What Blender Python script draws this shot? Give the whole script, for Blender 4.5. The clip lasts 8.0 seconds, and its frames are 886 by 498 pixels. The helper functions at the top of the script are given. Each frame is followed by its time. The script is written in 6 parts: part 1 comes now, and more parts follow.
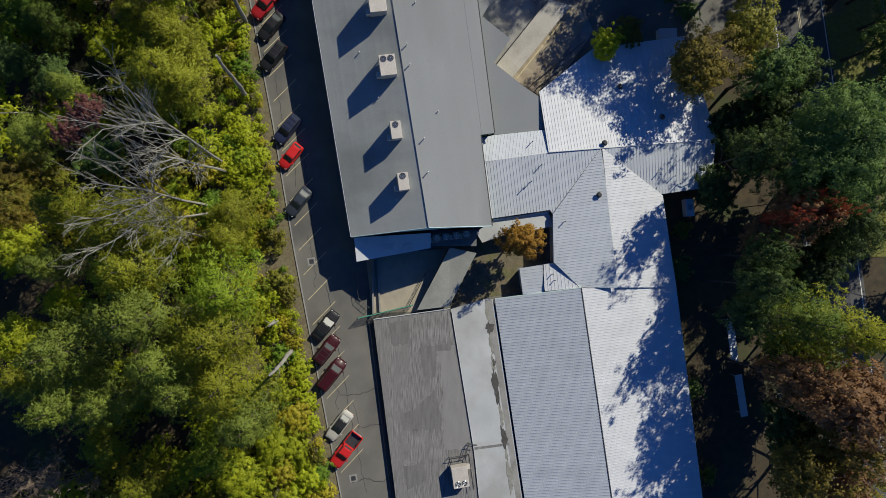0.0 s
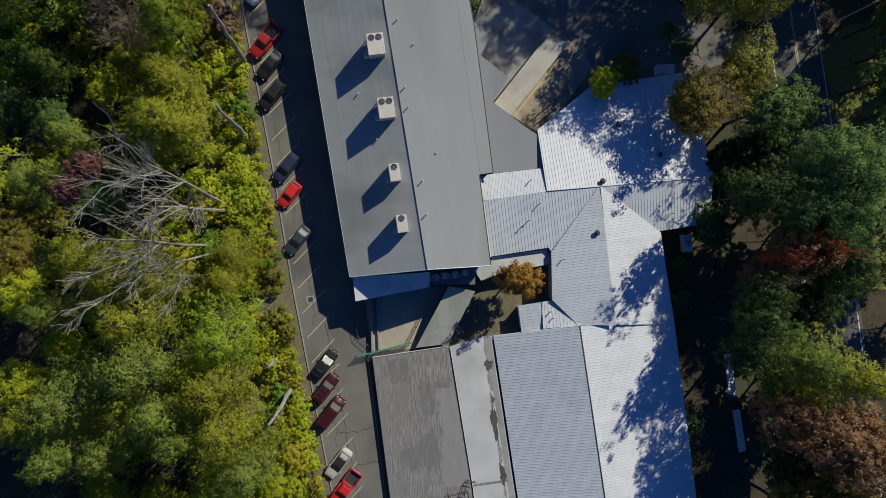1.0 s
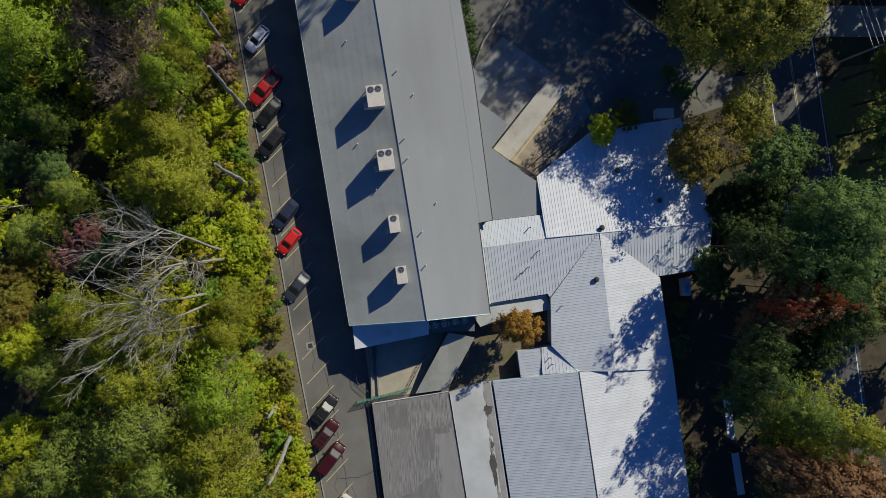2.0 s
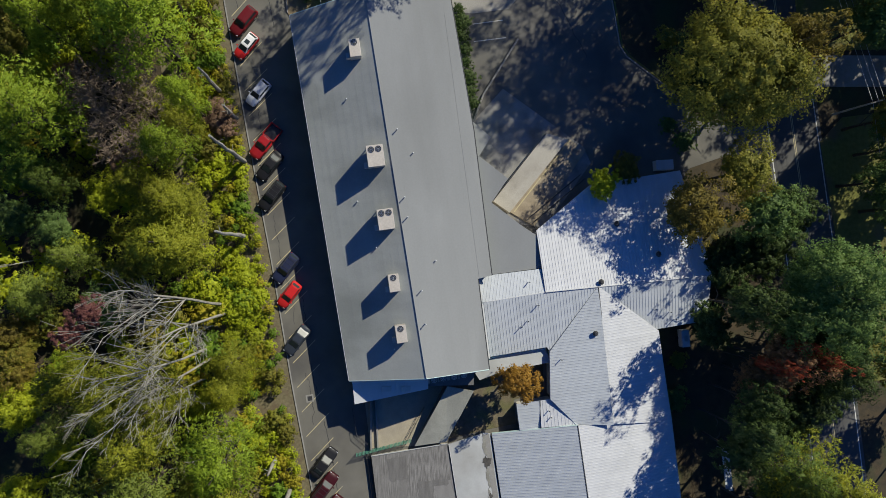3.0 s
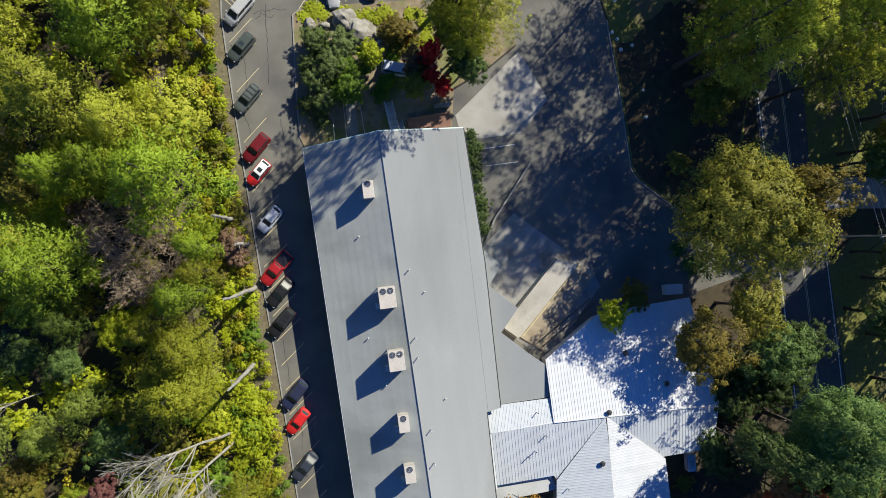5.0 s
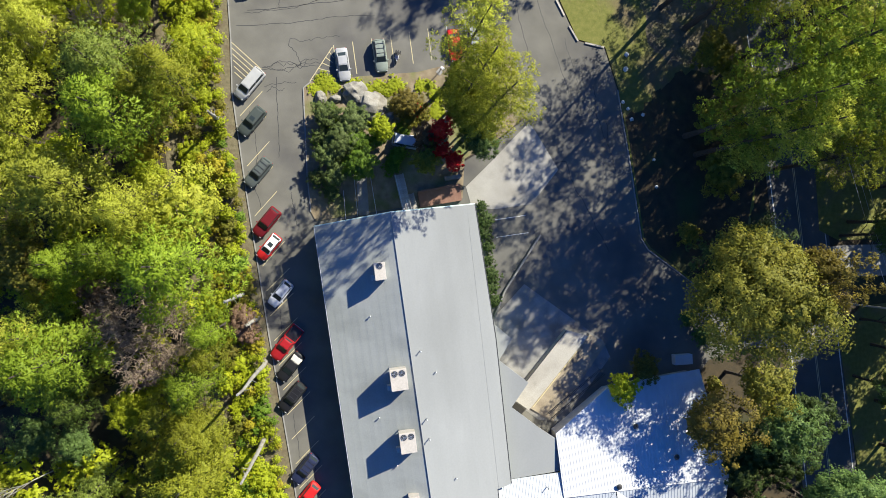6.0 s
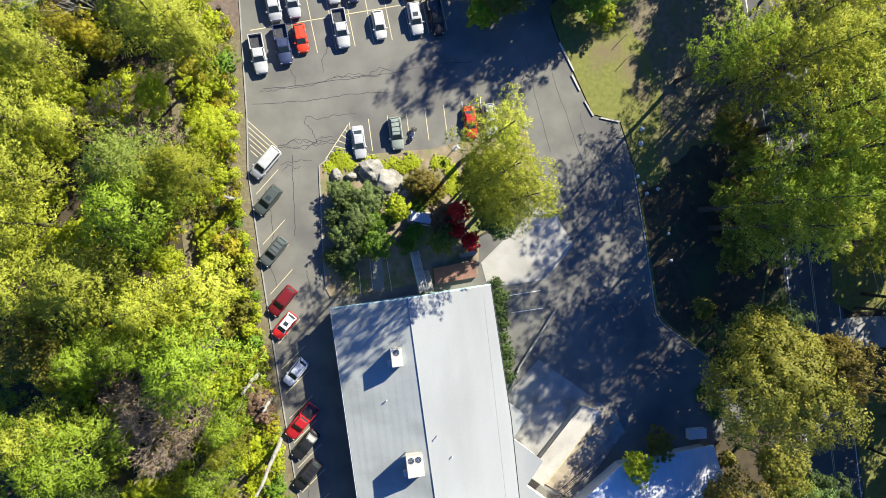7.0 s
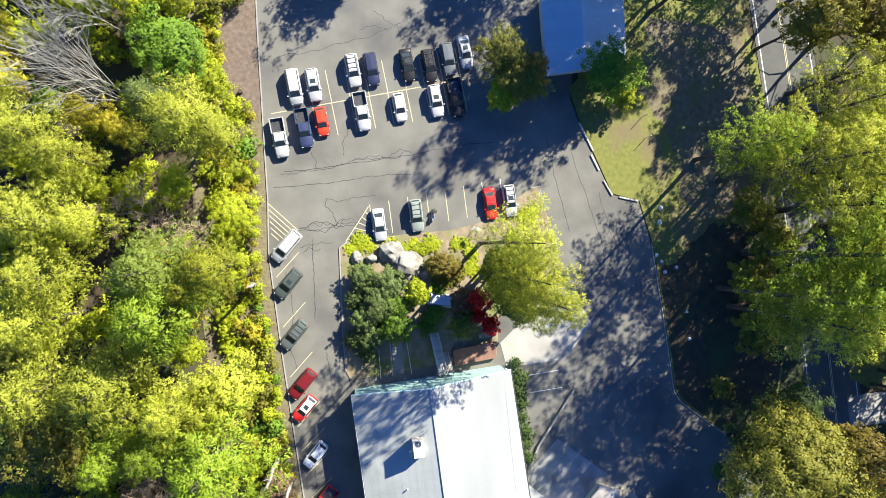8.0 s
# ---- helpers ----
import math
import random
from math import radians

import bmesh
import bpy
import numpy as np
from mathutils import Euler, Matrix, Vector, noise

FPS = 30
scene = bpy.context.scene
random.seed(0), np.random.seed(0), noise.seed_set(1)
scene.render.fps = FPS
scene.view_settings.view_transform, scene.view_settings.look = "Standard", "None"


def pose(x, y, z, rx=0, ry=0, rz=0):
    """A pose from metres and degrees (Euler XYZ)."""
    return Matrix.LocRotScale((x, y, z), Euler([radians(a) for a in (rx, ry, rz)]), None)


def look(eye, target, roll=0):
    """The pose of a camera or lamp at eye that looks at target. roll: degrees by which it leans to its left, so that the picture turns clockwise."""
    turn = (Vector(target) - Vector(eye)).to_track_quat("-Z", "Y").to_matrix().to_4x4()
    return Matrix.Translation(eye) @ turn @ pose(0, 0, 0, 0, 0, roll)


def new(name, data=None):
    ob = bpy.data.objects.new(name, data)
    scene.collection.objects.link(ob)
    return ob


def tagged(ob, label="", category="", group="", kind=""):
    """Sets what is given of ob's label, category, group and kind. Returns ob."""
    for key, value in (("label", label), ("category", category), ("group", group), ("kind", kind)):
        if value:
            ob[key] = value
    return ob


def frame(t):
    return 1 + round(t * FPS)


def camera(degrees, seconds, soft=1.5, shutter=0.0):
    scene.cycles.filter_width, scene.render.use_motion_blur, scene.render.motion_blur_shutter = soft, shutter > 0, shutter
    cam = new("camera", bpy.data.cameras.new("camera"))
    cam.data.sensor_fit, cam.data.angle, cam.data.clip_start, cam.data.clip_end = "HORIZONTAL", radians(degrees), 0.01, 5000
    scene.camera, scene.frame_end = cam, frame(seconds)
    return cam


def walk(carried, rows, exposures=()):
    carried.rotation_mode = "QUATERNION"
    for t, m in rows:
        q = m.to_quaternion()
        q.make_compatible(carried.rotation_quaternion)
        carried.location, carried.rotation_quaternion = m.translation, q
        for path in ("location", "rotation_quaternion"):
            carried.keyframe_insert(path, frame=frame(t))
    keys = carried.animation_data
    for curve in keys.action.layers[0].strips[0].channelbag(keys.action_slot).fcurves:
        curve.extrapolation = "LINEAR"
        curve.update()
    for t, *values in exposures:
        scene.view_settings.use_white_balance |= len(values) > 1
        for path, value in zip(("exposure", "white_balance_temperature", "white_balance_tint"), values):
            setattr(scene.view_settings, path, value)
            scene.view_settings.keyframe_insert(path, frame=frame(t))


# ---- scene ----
cam = camera(66.0, 8.0, soft=0.6)
# seconds, place in metres, turn in degrees: a drone that looks straight down
PATH = [
    (0, 0.000, 0.000, 99.371, 0.642, -6.707, 0.000),
    (0.5, -0.011, 2.633, 99.515, 0.600, -6.761, -0.042),
    (1, -0.026, 5.571, 99.634, 0.580, -6.815, -0.090),
    (1.5, -0.026, 8.862, 99.716, 0.525, -6.842, -0.130),
    (3, -0.059, 20.406, 100.161, 0.274, -6.876, 0.091),
    (3.5, -0.352, 24.734, 100.188, 0.177, -6.938, 0.350),
    (4, -0.773, 29.305, 100.210, 0.086, -7.003, 0.640),
    (4.5, -1.286, 34.126, 100.225, 0.013, -7.017, 0.849),
    (6, -3.869, 50.223, 99.725, -0.319, -7.156, 1.135),
    (6.5, -4.909, 55.827, 99.524, -0.388, -7.135, 1.222),
    (7, -6.226, 61.539, 99.377, -0.430, -7.111, 1.331),
    (7.5, -7.746, 67.322, 99.187, -0.427, -7.147, 1.451),
    (8, -9.584, 73.246, 99.034, -0.411, -7.229, 1.521),
]
EXPOSURE = [(0.0, 0.2), (1.5, 0.14), (3.0, 0.28), (3.5, 0.42), (4.5, 0.7), (6.0, 1.2), (6.5, 1.38), (7.5, 1.74), (8.0, 1.87)]
walk(cam, [(t, pose(*row)) for t, *row in PATH], EXPOSURE)

# ---- sky and sun ----
SUN_TO = Vector((0.66, 0.75, 0.0)).normalized()
SUN_UP = radians(38.2)
world = bpy.data.worlds.new("sky")
scene.world = world
world.use_nodes = True
wn = world.node_tree
sky = wn.nodes.new("ShaderNodeTexSky")
sky.sky_type, sky.sun_disc = "NISHITA", False
sky.ozone_density, sky.dust_density = 6.0, 0.3
sky.sun_elevation, sky.sun_rotation = SUN_UP, math.atan2(SUN_TO.x, SUN_TO.y)
deep = wn.nodes.new("ShaderNodeHueSaturation")
deep.inputs["Hue"].default_value, deep.inputs["Saturation"].default_value = 0.516, 1.3
wn.links.new(sky.outputs[0], deep.inputs["Color"])
wn.links.new(deep.outputs[0], wn.nodes["Background"].inputs[0])
wn.nodes["Background"].inputs[1].default_value = 0.08
sun_data = bpy.data.lights.new("sun", "SUN")
sun_data.energy, sun_data.angle, sun_data.color = 4.5, radians(0.53), (1.0, 0.955, 0.8)
sun = new("sun", sun_data)
sun_dir = Vector((SUN_TO.x * math.cos(SUN_UP), SUN_TO.y * math.cos(SUN_UP), math.sin(SUN_UP)))
sun.matrix_world = look(sun_dir * 300, (0, 0, 0))

# ---- materials ----
MATS = {}


def material(name, a, b, scale=1.0, rough=0.8, metal=0.0, bump=0.0, fine=0.0, c=None, big=0.0, stretch=(1, 1, 1), each=0.0, grain=0.22):
    """A surface that wanders between the colours a and b in blotches, with fine grain and, where c is given, large stains of c."""
    if name in MATS:
        return MATS[name]
    m = bpy.data.materials.new(name)
    m.use_nodes = True
    t = m.node_tree
    N, K = t.nodes.new, t.links.new
    bsdf = t.nodes["Principled BSDF"]
    bsdf.inputs["Roughness"].default_value, bsdf.inputs["Metallic"].default_value = rough, metal
    co = N("ShaderNodeTexCoord")
    mp = N("ShaderNodeMapping")
    mp.inputs["Scale"].default_value = stretch
    K(co.outputs["Object"], mp.inputs[0])
    n1 = N("ShaderNodeTexNoise")
    n1.inputs["Scale"].default_value, n1.inputs["Detail"].default_value = scale, 5
    K(mp.outputs[0], n1.inputs["Vector"])
    ramp = N("ShaderNodeMapRange")
    ramp.inputs[1].default_value, ramp.inputs[2].default_value = 0.3, 0.7
    K(n1.outputs[0], ramp.inputs[0])
    mix = N("ShaderNodeMix")
    mix.data_type = "RGBA"
    mix.inputs[6].default_value, mix.inputs[7].default_value = (*a, 1), (*b, 1)
    K(ramp.outputs[0], mix.inputs[0])
    out = mix.outputs[2]
    if c:
        n2 = N("ShaderNodeTexNoise")
        n2.inputs["Scale"].default_value, n2.inputs["Detail"].default_value = big, 6
        K(mp.outputs[0], n2.inputs["Vector"])
        r2 = N("ShaderNodeMapRange")
        r2.inputs[1].default_value, r2.inputs[2].default_value = 0.5, 0.68
        K(n2.outputs[0], r2.inputs[0])
        m2 = N("ShaderNodeMix")
        m2.data_type = "RGBA"
        m2.inputs[7].default_value = (*c, 1)
        K(r2.outputs[0], m2.inputs[0])
        K(out, m2.inputs[6])
        out = m2.outputs[2]
    if each:
        g = N("ShaderNodeObjectInfo")
        hs = N("ShaderNodeHueSaturation")
        mr = N("ShaderNodeMapRange")
        mr.inputs[3].default_value, mr.inputs[4].default_value = 1 - each, 1 + each
        K(g.outputs["Random"], mr.inputs[0])
        K(mr.outputs[0], hs.inputs["Value"])
        K(out, hs.inputs["Color"])
        out = hs.outputs[0]
    if fine:
        n3 = N("ShaderNodeTexNoise")
        n3.inputs["Scale"].default_value, n3.inputs["Detail"].default_value = fine, 3
        K(co.outputs["Object"], n3.inputs["Vector"])
        r3 = N("ShaderNodeMapRange")
        r3.inputs[3].default_value, r3.inputs[4].default_value = 1 - grain, 1 + grain
        K(n3.outputs[0], r3.inputs[0])
        m3 = N("ShaderNodeMix")
        m3.data_type, m3.blend_type = "RGBA", "MULTIPLY"
        m3.inputs[0].default_value = 1.0
        K(out, m3.inputs[6])
        K(r3.outputs[0], m3.inputs[7])
        out = m3.outputs[2]
        if bump:
            bp = N("ShaderNodeBump")
            bp.inputs["Strength"].default_value, bp.inputs["Distance"].default_value = bump, 0.05
            K(n3.outputs[0], bp.inputs["Height"])
            K(bp.outputs[0], bsdf.inputs["Normal"])
    K(out, bsdf.inputs["Base Color"])
    MATS[name] = m
    return m


def foliage(name, a, b, c, through_leaf=0.42):
    """Leaves: each clump takes its own tone between a and b, some turn towards c; part of the light passes through."""
    if name in MATS:
        return MATS[name]
    m = bpy.data.materials.new(name)
    m.use_nodes = True
    t = m.node_tree
    N, K = t.nodes.new, t.links.new
    bsdf = t.nodes["Principled BSDF"]
    bsdf.inputs["Roughness"].default_value = 0.6
    bsdf.inputs["Specular IOR Level"].default_value = 0.25
    g = N("ShaderNodeNewGeometry")
    r = N("ShaderNodeValToRGB")
    e = r.color_ramp.elements
    e[0].color, e[1].color = (*a, 1), (*c, 1)
    mid = e.new(0.7)
    mid.color = (*b, 1)
    oi = N("ShaderNodeObjectInfo")
    co = N("ShaderNodeTexCoord")
    n1 = N("ShaderNodeTexNoise")
    n1.inputs["Scale"].default_value, n1.inputs["Detail"].default_value = 0.8, 3
    K(co.outputs["Object"], n1.inputs["Vector"])
    add = N("ShaderNodeMath")
    add.operation = "ADD"
    sc = N("ShaderNodeMath")
    sc.operation, sc.inputs[1].default_value = "MULTIPLY", 0.55
    K(g.outputs["Random Per Island"], sc.inputs[0])
    n1r = N("ShaderNodeMapRange")
    n1r.inputs[1].default_value, n1r.inputs[2].default_value, n1r.inputs[3].default_value, n1r.inputs[4].default_value = 0.3, 0.7, -0.05, 0.45
    K(n1.outputs[0], n1r.inputs[0])
    K(sc.outputs[0], add.inputs[0])
    K(n1r.outputs[0], add.inputs[1])
    K(add.outputs[0], r.inputs[0])
    hs = N("ShaderNodeHueSaturation")
    mr = N("ShaderNodeMapRange")
    mr.inputs[3].default_value, mr.inputs[4].default_value = 0.82, 1.18
    K(oi.outputs["Random"], mr.inputs[0])
    K(mr.outputs[0], hs.inputs["Value"])
    K(r.outputs[0], hs.inputs["Color"])
    K(hs.outputs[0], bsdf.inputs["Base Color"])
    tr = N("ShaderNodeBsdfTranslucent")
    K(hs.outputs[0], tr.inputs["Color"])
    mx = N("ShaderNodeMixShader")
    mx.inputs[0].default_value = through_leaf
    K(bsdf.outputs[0], mx.inputs[1])
    K(tr.outputs[0], mx.inputs[2])
    K(mx.outputs[0], t.nodes["Material Output"].inputs[0])
    MATS[name] = m
    return m


def paint(name, colour, rough=0.5, coat=0.1, metal=0.0):
    if name in MATS:
        return MATS[name]
    m = material(name, [v * 0.94 for v in colour], [min(1, v * 1.05) for v in colour], 1.5, rough, metal, fine=0)
    m.node_tree.nodes["Principled BSDF"].inputs["Coat Weight"].default_value = coat
    m.node_tree.nodes["Principled BSDF"].inputs["Coat Roughness"].default_value = 0.2
    m.node_tree.nodes["Principled BSDF"].inputs["Specular IOR Level"].default_value = 0.2
    return m


asphalt = material("worn_asphalt", (0.106, 0.101, 0.087), (0.15, 0.143, 0.123), 0.25, 0.92, bump=0.3, fine=14, c=(0.076, 0.073, 0.07), big=0.09)
road_asphalt = material("road_asphalt", (0.06, 0.06, 0.059), (0.085, 0.084, 0.08), 0.3, 0.9, bump=0.3, fine=14)
weeds = material("weedy_ground", (0.1, 0.085, 0.045), (0.17, 0.145, 0.085), 2.6, 0.95, bump=0.8, fine=7, c=(0.11, 0.082, 0.05), big=0.7)
tar = material("sealing_tar", (0.018, 0.018, 0.02), (0.03, 0.03, 0.032), 2, 0.6)
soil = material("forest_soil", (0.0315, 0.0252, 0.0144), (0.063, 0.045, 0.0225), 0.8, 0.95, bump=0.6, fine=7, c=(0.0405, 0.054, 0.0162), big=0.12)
grass_ground = material("mown_grass", (0.1, 0.11, 0.018), (0.155, 0.152, 0.036), 1.6, 0.95, bump=0.6, fine=12, c=(0.13, 0.1, 0.055), big=0.16)
mulch = material("leaf_mulch", (0.15, 0.115, 0.07), (0.25, 0.2, 0.13), 0.9, 0.95, bump=0.6, fine=10, c=(0.12, 0.14, 0.035), big=0.22)
pale_concrete = material("pale_slab_concrete", (0.265, 0.252, 0.225), (0.335, 0.322, 0.292), 0.5, 0.9, bump=0.2, fine=8, c=(0.21, 0.197, 0.17), big=0.25)
concrete = material("old_concrete", (0.2, 0.195, 0.18), (0.262, 0.255, 0.238), 0.6, 0.9, bump=0.2, fine=9, c=(0.152, 0.14, 0.12), big=0.25, each=0.05)
sand = material("sandy_gravel", (0.272, 0.24, 0.184), (0.336, 0.296, 0.224), 0.8, 0.95, bump=0.5, fine=9)
line_yellow = material("faded_yellow_paint", (0.46, 0.39, 0.2), (0.42, 0.36, 0.23), 3, 0.8, c=(0.3, 0.27, 0.2), big=1.2)
line_white = material("faded_white_paint", (0.6, 0.6, 0.57), (0.48, 0.47, 0.44), 3, 0.8, c=(0.3, 0.29, 0.27), big=1.2)
membrane = material("grey_roof_membrane", (0.272, 0.282, 0.279), (0.298, 0.308, 0.305), 0.22, 0.75, bump=0.1, fine=4, c=(0.245, 0.254, 0.25), big=0.1, stretch=(1, 0.4, 1), each=0.015, grain=0.06)
dark_membrane = material("weathered_dark_membrane", (0.085, 0.081, 0.077), (0.225, 0.219, 0.21), 6.5, 0.85, bump=0.2, fine=6, c=(0.15, 0.145, 0.138), big=0.5, stretch=(1, 0.09, 1))
wet_membrane = material("damp_dark_membrane", (0.105, 0.101, 0.096), (0.15, 0.145, 0.138), 2.6, 0.8, bump=0.2, fine=6, stretch=(1, 0.13, 1))
light_membrane = material("bleached_membrane", (0.17, 0.165, 0.158), (0.2, 0.195, 0.187), 1.6, 0.85, bump=0.2, fine=6, stretch=(1, 0.2, 1), grain=0.12)
# greenish streaked membrane, its tone also raised to offset the slope's dim light
lifted_green_membrane = material("greenish_membrane_shade_lifted", (0.325, 0.343, 0.328), (0.37, 0.386, 0.37), 0.5, 0.85, bump=0.15, fine=5, c=(0.25, 0.266, 0.252), big=0.12, stretch=(0.35, 1, 1), each=0.03, grain=0.1)
pale_membrane = material("pale_flat_roof", (0.33, 0.34, 0.335), (0.4, 0.41, 0.405), 0.3, 0.8, bump=0.1, fine=4, c=(0.29, 0.29, 0.275), big=0.18, grain=0.07)
stain = material("wet_stain", (0.035, 0.033, 0.028), (0.075, 0.07, 0.06), 1.6, 0.7, fine=6)
stain_light = material("dried_stain", (0.16, 0.155, 0.13), (0.25, 0.245, 0.215), 1.6, 0.8, fine=6)
# one roof metal in two tones: the grey has the slopes' shade mixed in
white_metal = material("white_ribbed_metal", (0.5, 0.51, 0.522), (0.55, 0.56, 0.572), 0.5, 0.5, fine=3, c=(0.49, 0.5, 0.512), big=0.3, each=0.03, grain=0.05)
grey_and_shade_metal = material("ribbed_metal_grey_and_shade", (0.42, 0.446, 0.468), (0.455, 0.482, 0.505), 0.5, 0.55, fine=3, c=(0.4, 0.425, 0.447), big=0.3, each=0.035, grain=0.05)
trim_white = material("white_trim", (0.47, 0.477, 0.477), (0.53, 0.537, 0.537), 1.0, 0.5)
trim_dark = material("dark_gutter", (0.03, 0.032, 0.034), (0.05, 0.052, 0.055), 2.0, 0.5)
teal_trim = material("pale_teal_fascia", (0.42, 0.55, 0.52), (0.5, 0.62, 0.58), 1.0, 0.6)
wall_cream = material("cream_siding", (0.5, 0.47, 0.4), (0.56, 0.53, 0.46), 0.5, 0.8, fine=5)
teal_siding = material("pale_teal_siding", (0.25, 0.4, 0.37), (0.31, 0.47, 0.43), 0.6, 0.8, fine=5)
litter = material("dry_leaf_litter", (0.09, 0.075, 0.045), (0.16, 0.13, 0.08), 1.1, 0.95, bump=0.7, fine=8, c=(0.1, 0.105, 0.035), big=0.3)
wall_dark = material("dark_wall", (0.1, 0.1, 0.1), (0.14, 0.14, 0.135), 0.6, 0.8, fine=4)
brick_red = material("red_brick", (0.15, 0.075, 0.055), (0.2, 0.11, 0.08), 1.2, 0.9, fine=6, bump=0.3)
unit_paint = material("beige_unit_paint", (0.413, 0.375, 0.323), (0.465, 0.427, 0.375), 1.5, 0.5, fine=4)
galvanised = material("galvanised_steel", (0.42, 0.43, 0.44), (0.52, 0.53, 0.54), 2, 0.35, 0.8)
steel_dark = material("dark_steel", (0.03, 0.03, 0.032), (0.06, 0.06, 0.062), 3, 0.5, 0.3)
black_rubber = material("black_rubber", (0.018, 0.018, 0.018), (0.03, 0.03, 0.03), 4, 0.8)
glass_dark = paint("tinted_car_glass", (0.022, 0.032, 0.034), 0.4, 0.0)
glass_dark.node_tree.nodes["Principled BSDF"].inputs["Specular IOR Level"].default_value = 0.4
lamp_clear = paint("clear_lens", (0.6, 0.62, 0.64), 0.12, 1.0)
lamp_red = paint("red_lens", (0.35, 0.02, 0.02), 0.15, 1.0)
bark = material("brown_bark", (0.038, 0.029, 0.022), (0.068, 0.054, 0.041), 3, 0.95, bump=0.8, fine=9)
bark_pale = material("weathered_grey_bark", (0.235, 0.222, 0.185), (0.325, 0.31, 0.265), 2, 0.95, bump=0.6, fine=8, c=(0.2, 0.18, 0.15), big=0.8)
bark_twig = material("brown_twigs", (0.225, 0.168, 0.118), (0.33, 0.25, 0.18), 2, 0.95)
granite = material("pale_granite", (0.2, 0.19, 0.165), (0.29, 0.27, 0.235), 1.5, 0.9, bump=0.8, fine=6, c=(0.14, 0.125, 0.1), big=0.7)
timber = material("grey_timber", (0.3, 0.28, 0.25), (0.4, 0.37, 0.33), 1.5, 0.85, fine=8, stretch=(1, 1, 0.2), each=0.15)
fence_green = material("green_fence_paint", (0.06, 0.2, 0.14), (0.09, 0.27, 0.19), 2, 0.6)

LEAF = {
    "pine_gold": foliage("golden_green_needles", (0.282, 0.308, 0.0269), (0.389, 0.4, 0.0403), (0.482, 0.441, 0.0627)),
    "pine_lemon": foliage("pale_yellow_green_needles", (0.295, 0.325, 0.033), (0.41, 0.435, 0.048), (0.51, 0.505, 0.075)),
    "pine_dark": foliage("dark_green_needles", (0.0715, 0.111, 0.0182), (0.13, 0.189, 0.0286), (0.247, 0.286, 0.0455)),
    "leaf_mellow": foliage("mellow_yellow_green_leaves", (0.147, 0.151, 0.0202), (0.265, 0.265, 0.037), (0.384, 0.329, 0.065)),
    "pine_blue": foliage("blue_green_needles", (0.156, 0.21, 0.0312), (0.246, 0.306, 0.0504), (0.348, 0.378, 0.072)),
    "pine_green": foliage("green_needles", (0.167, 0.244, 0.0156), (0.263, 0.353, 0.0254), (0.372, 0.436, 0.0371)),
    "pine_olive": foliage("olive_needles", (0.169, 0.193, 0.0147), (0.295, 0.309, 0.0239), (0.435, 0.396, 0.0405)),
    "leaf_green": foliage("green_leaves", (0.065, 0.117, 0.0286), (0.143, 0.221, 0.0546), (0.273, 0.345, 0.104)),
    "leaf_sage": foliage("sage_leaves", (0.08, 0.115, 0.032), (0.16, 0.21, 0.06), (0.27, 0.32, 0.11)),
    "leaf_fresh": foliage("fresh_green_leaves", (0.0924, 0.165, 0.0154), (0.172, 0.277, 0.0264), (0.304, 0.396, 0.0396)),
    "leaf_bronze": foliage("bronze_yellow_leaves", (0.13, 0.105, 0.022), (0.24, 0.19, 0.03), (0.36, 0.27, 0.045)),
    "leaf_lime": foliage("yellow_green_leaves", (0.231, 0.281, 0.0126), (0.409, 0.454, 0.0215), (0.64, 0.6, 0.0412)),
    "leaf_yellow": foliage("yellow_leaves", (0.297, 0.275, 0.02), (0.429, 0.374, 0.031), (0.55, 0.418, 0.044)),
    "leaf_orange": foliage("orange_leaves", (0.28, 0.145, 0.024), (0.45, 0.255, 0.04), (0.54, 0.32, 0.05)),
    "leaf_red": foliage("red_leaves", (0.34, 0.014, 0.018), (0.62, 0.025, 0.03), (0.6, 0.09, 0.03)),
    "leaf_turning": foliage("turning_leaves", (0.125, 0.138, 0.0187), (0.25, 0.225, 0.0325), (0.388, 0.237, 0.05)),
    "leaf_deep": foliage("deep_green_leaves", (0.035, 0.062, 0.017), (0.08, 0.12, 0.03), (0.16, 0.2, 0.058)),
    "leaf_dusky": foliage("olive_and_bronze_leaves", (0.138, 0.15, 0.022), (0.272, 0.26, 0.034), (0.4, 0.315, 0.05)),
    "leaf_tan": foliage("withered_tan_leaves", (0.2, 0.125, 0.08), (0.31, 0.2, 0.13), (0.4, 0.28, 0.18)),
    "leaf_scarlet": foliage("scarlet_and_rust_leaves", (0.26, 0.055, 0.03), (0.43, 0.1, 0.045), (0.47, 0.2, 0.07)),
    "leaf_plum": foliage("plum_red_leaves", (0.13, 0.05, 0.048), (0.215, 0.085, 0.072), (0.29, 0.165, 0.09)),
    "leaf_rust": foliage("rusty_leaves", (0.163, 0.09, 0.045), (0.275, 0.152, 0.0675), (0.375, 0.2, 0.085)),
}


# ---- building blocks ----
def mesh_from(bm, name):
    me = bpy.data.meshes.new(name)
    bmesh.ops.recalc_face_normals(bm, faces=bm.faces)
    bm.to_mesh(me)
    bm.free()
    return me


def part(name, bm, mat, parent=None, label=""):
    """Links a bmesh (or a ready mesh) as one mesh object under a thing or a part."""
    me = bm if isinstance(bm, bpy.types.Mesh) else mesh_from(bm, name)
    if mat and not me.materials:
        me.materials.append(mat)
    ob = new(name, me)
    ob.parent = parent
    return tagged(ob, label)


def thing(name, label, category, group="", kind="", at=(0, 0, 0), turn=0.0):
    ob = new(name)
    ob.empty_display_size = 0.2
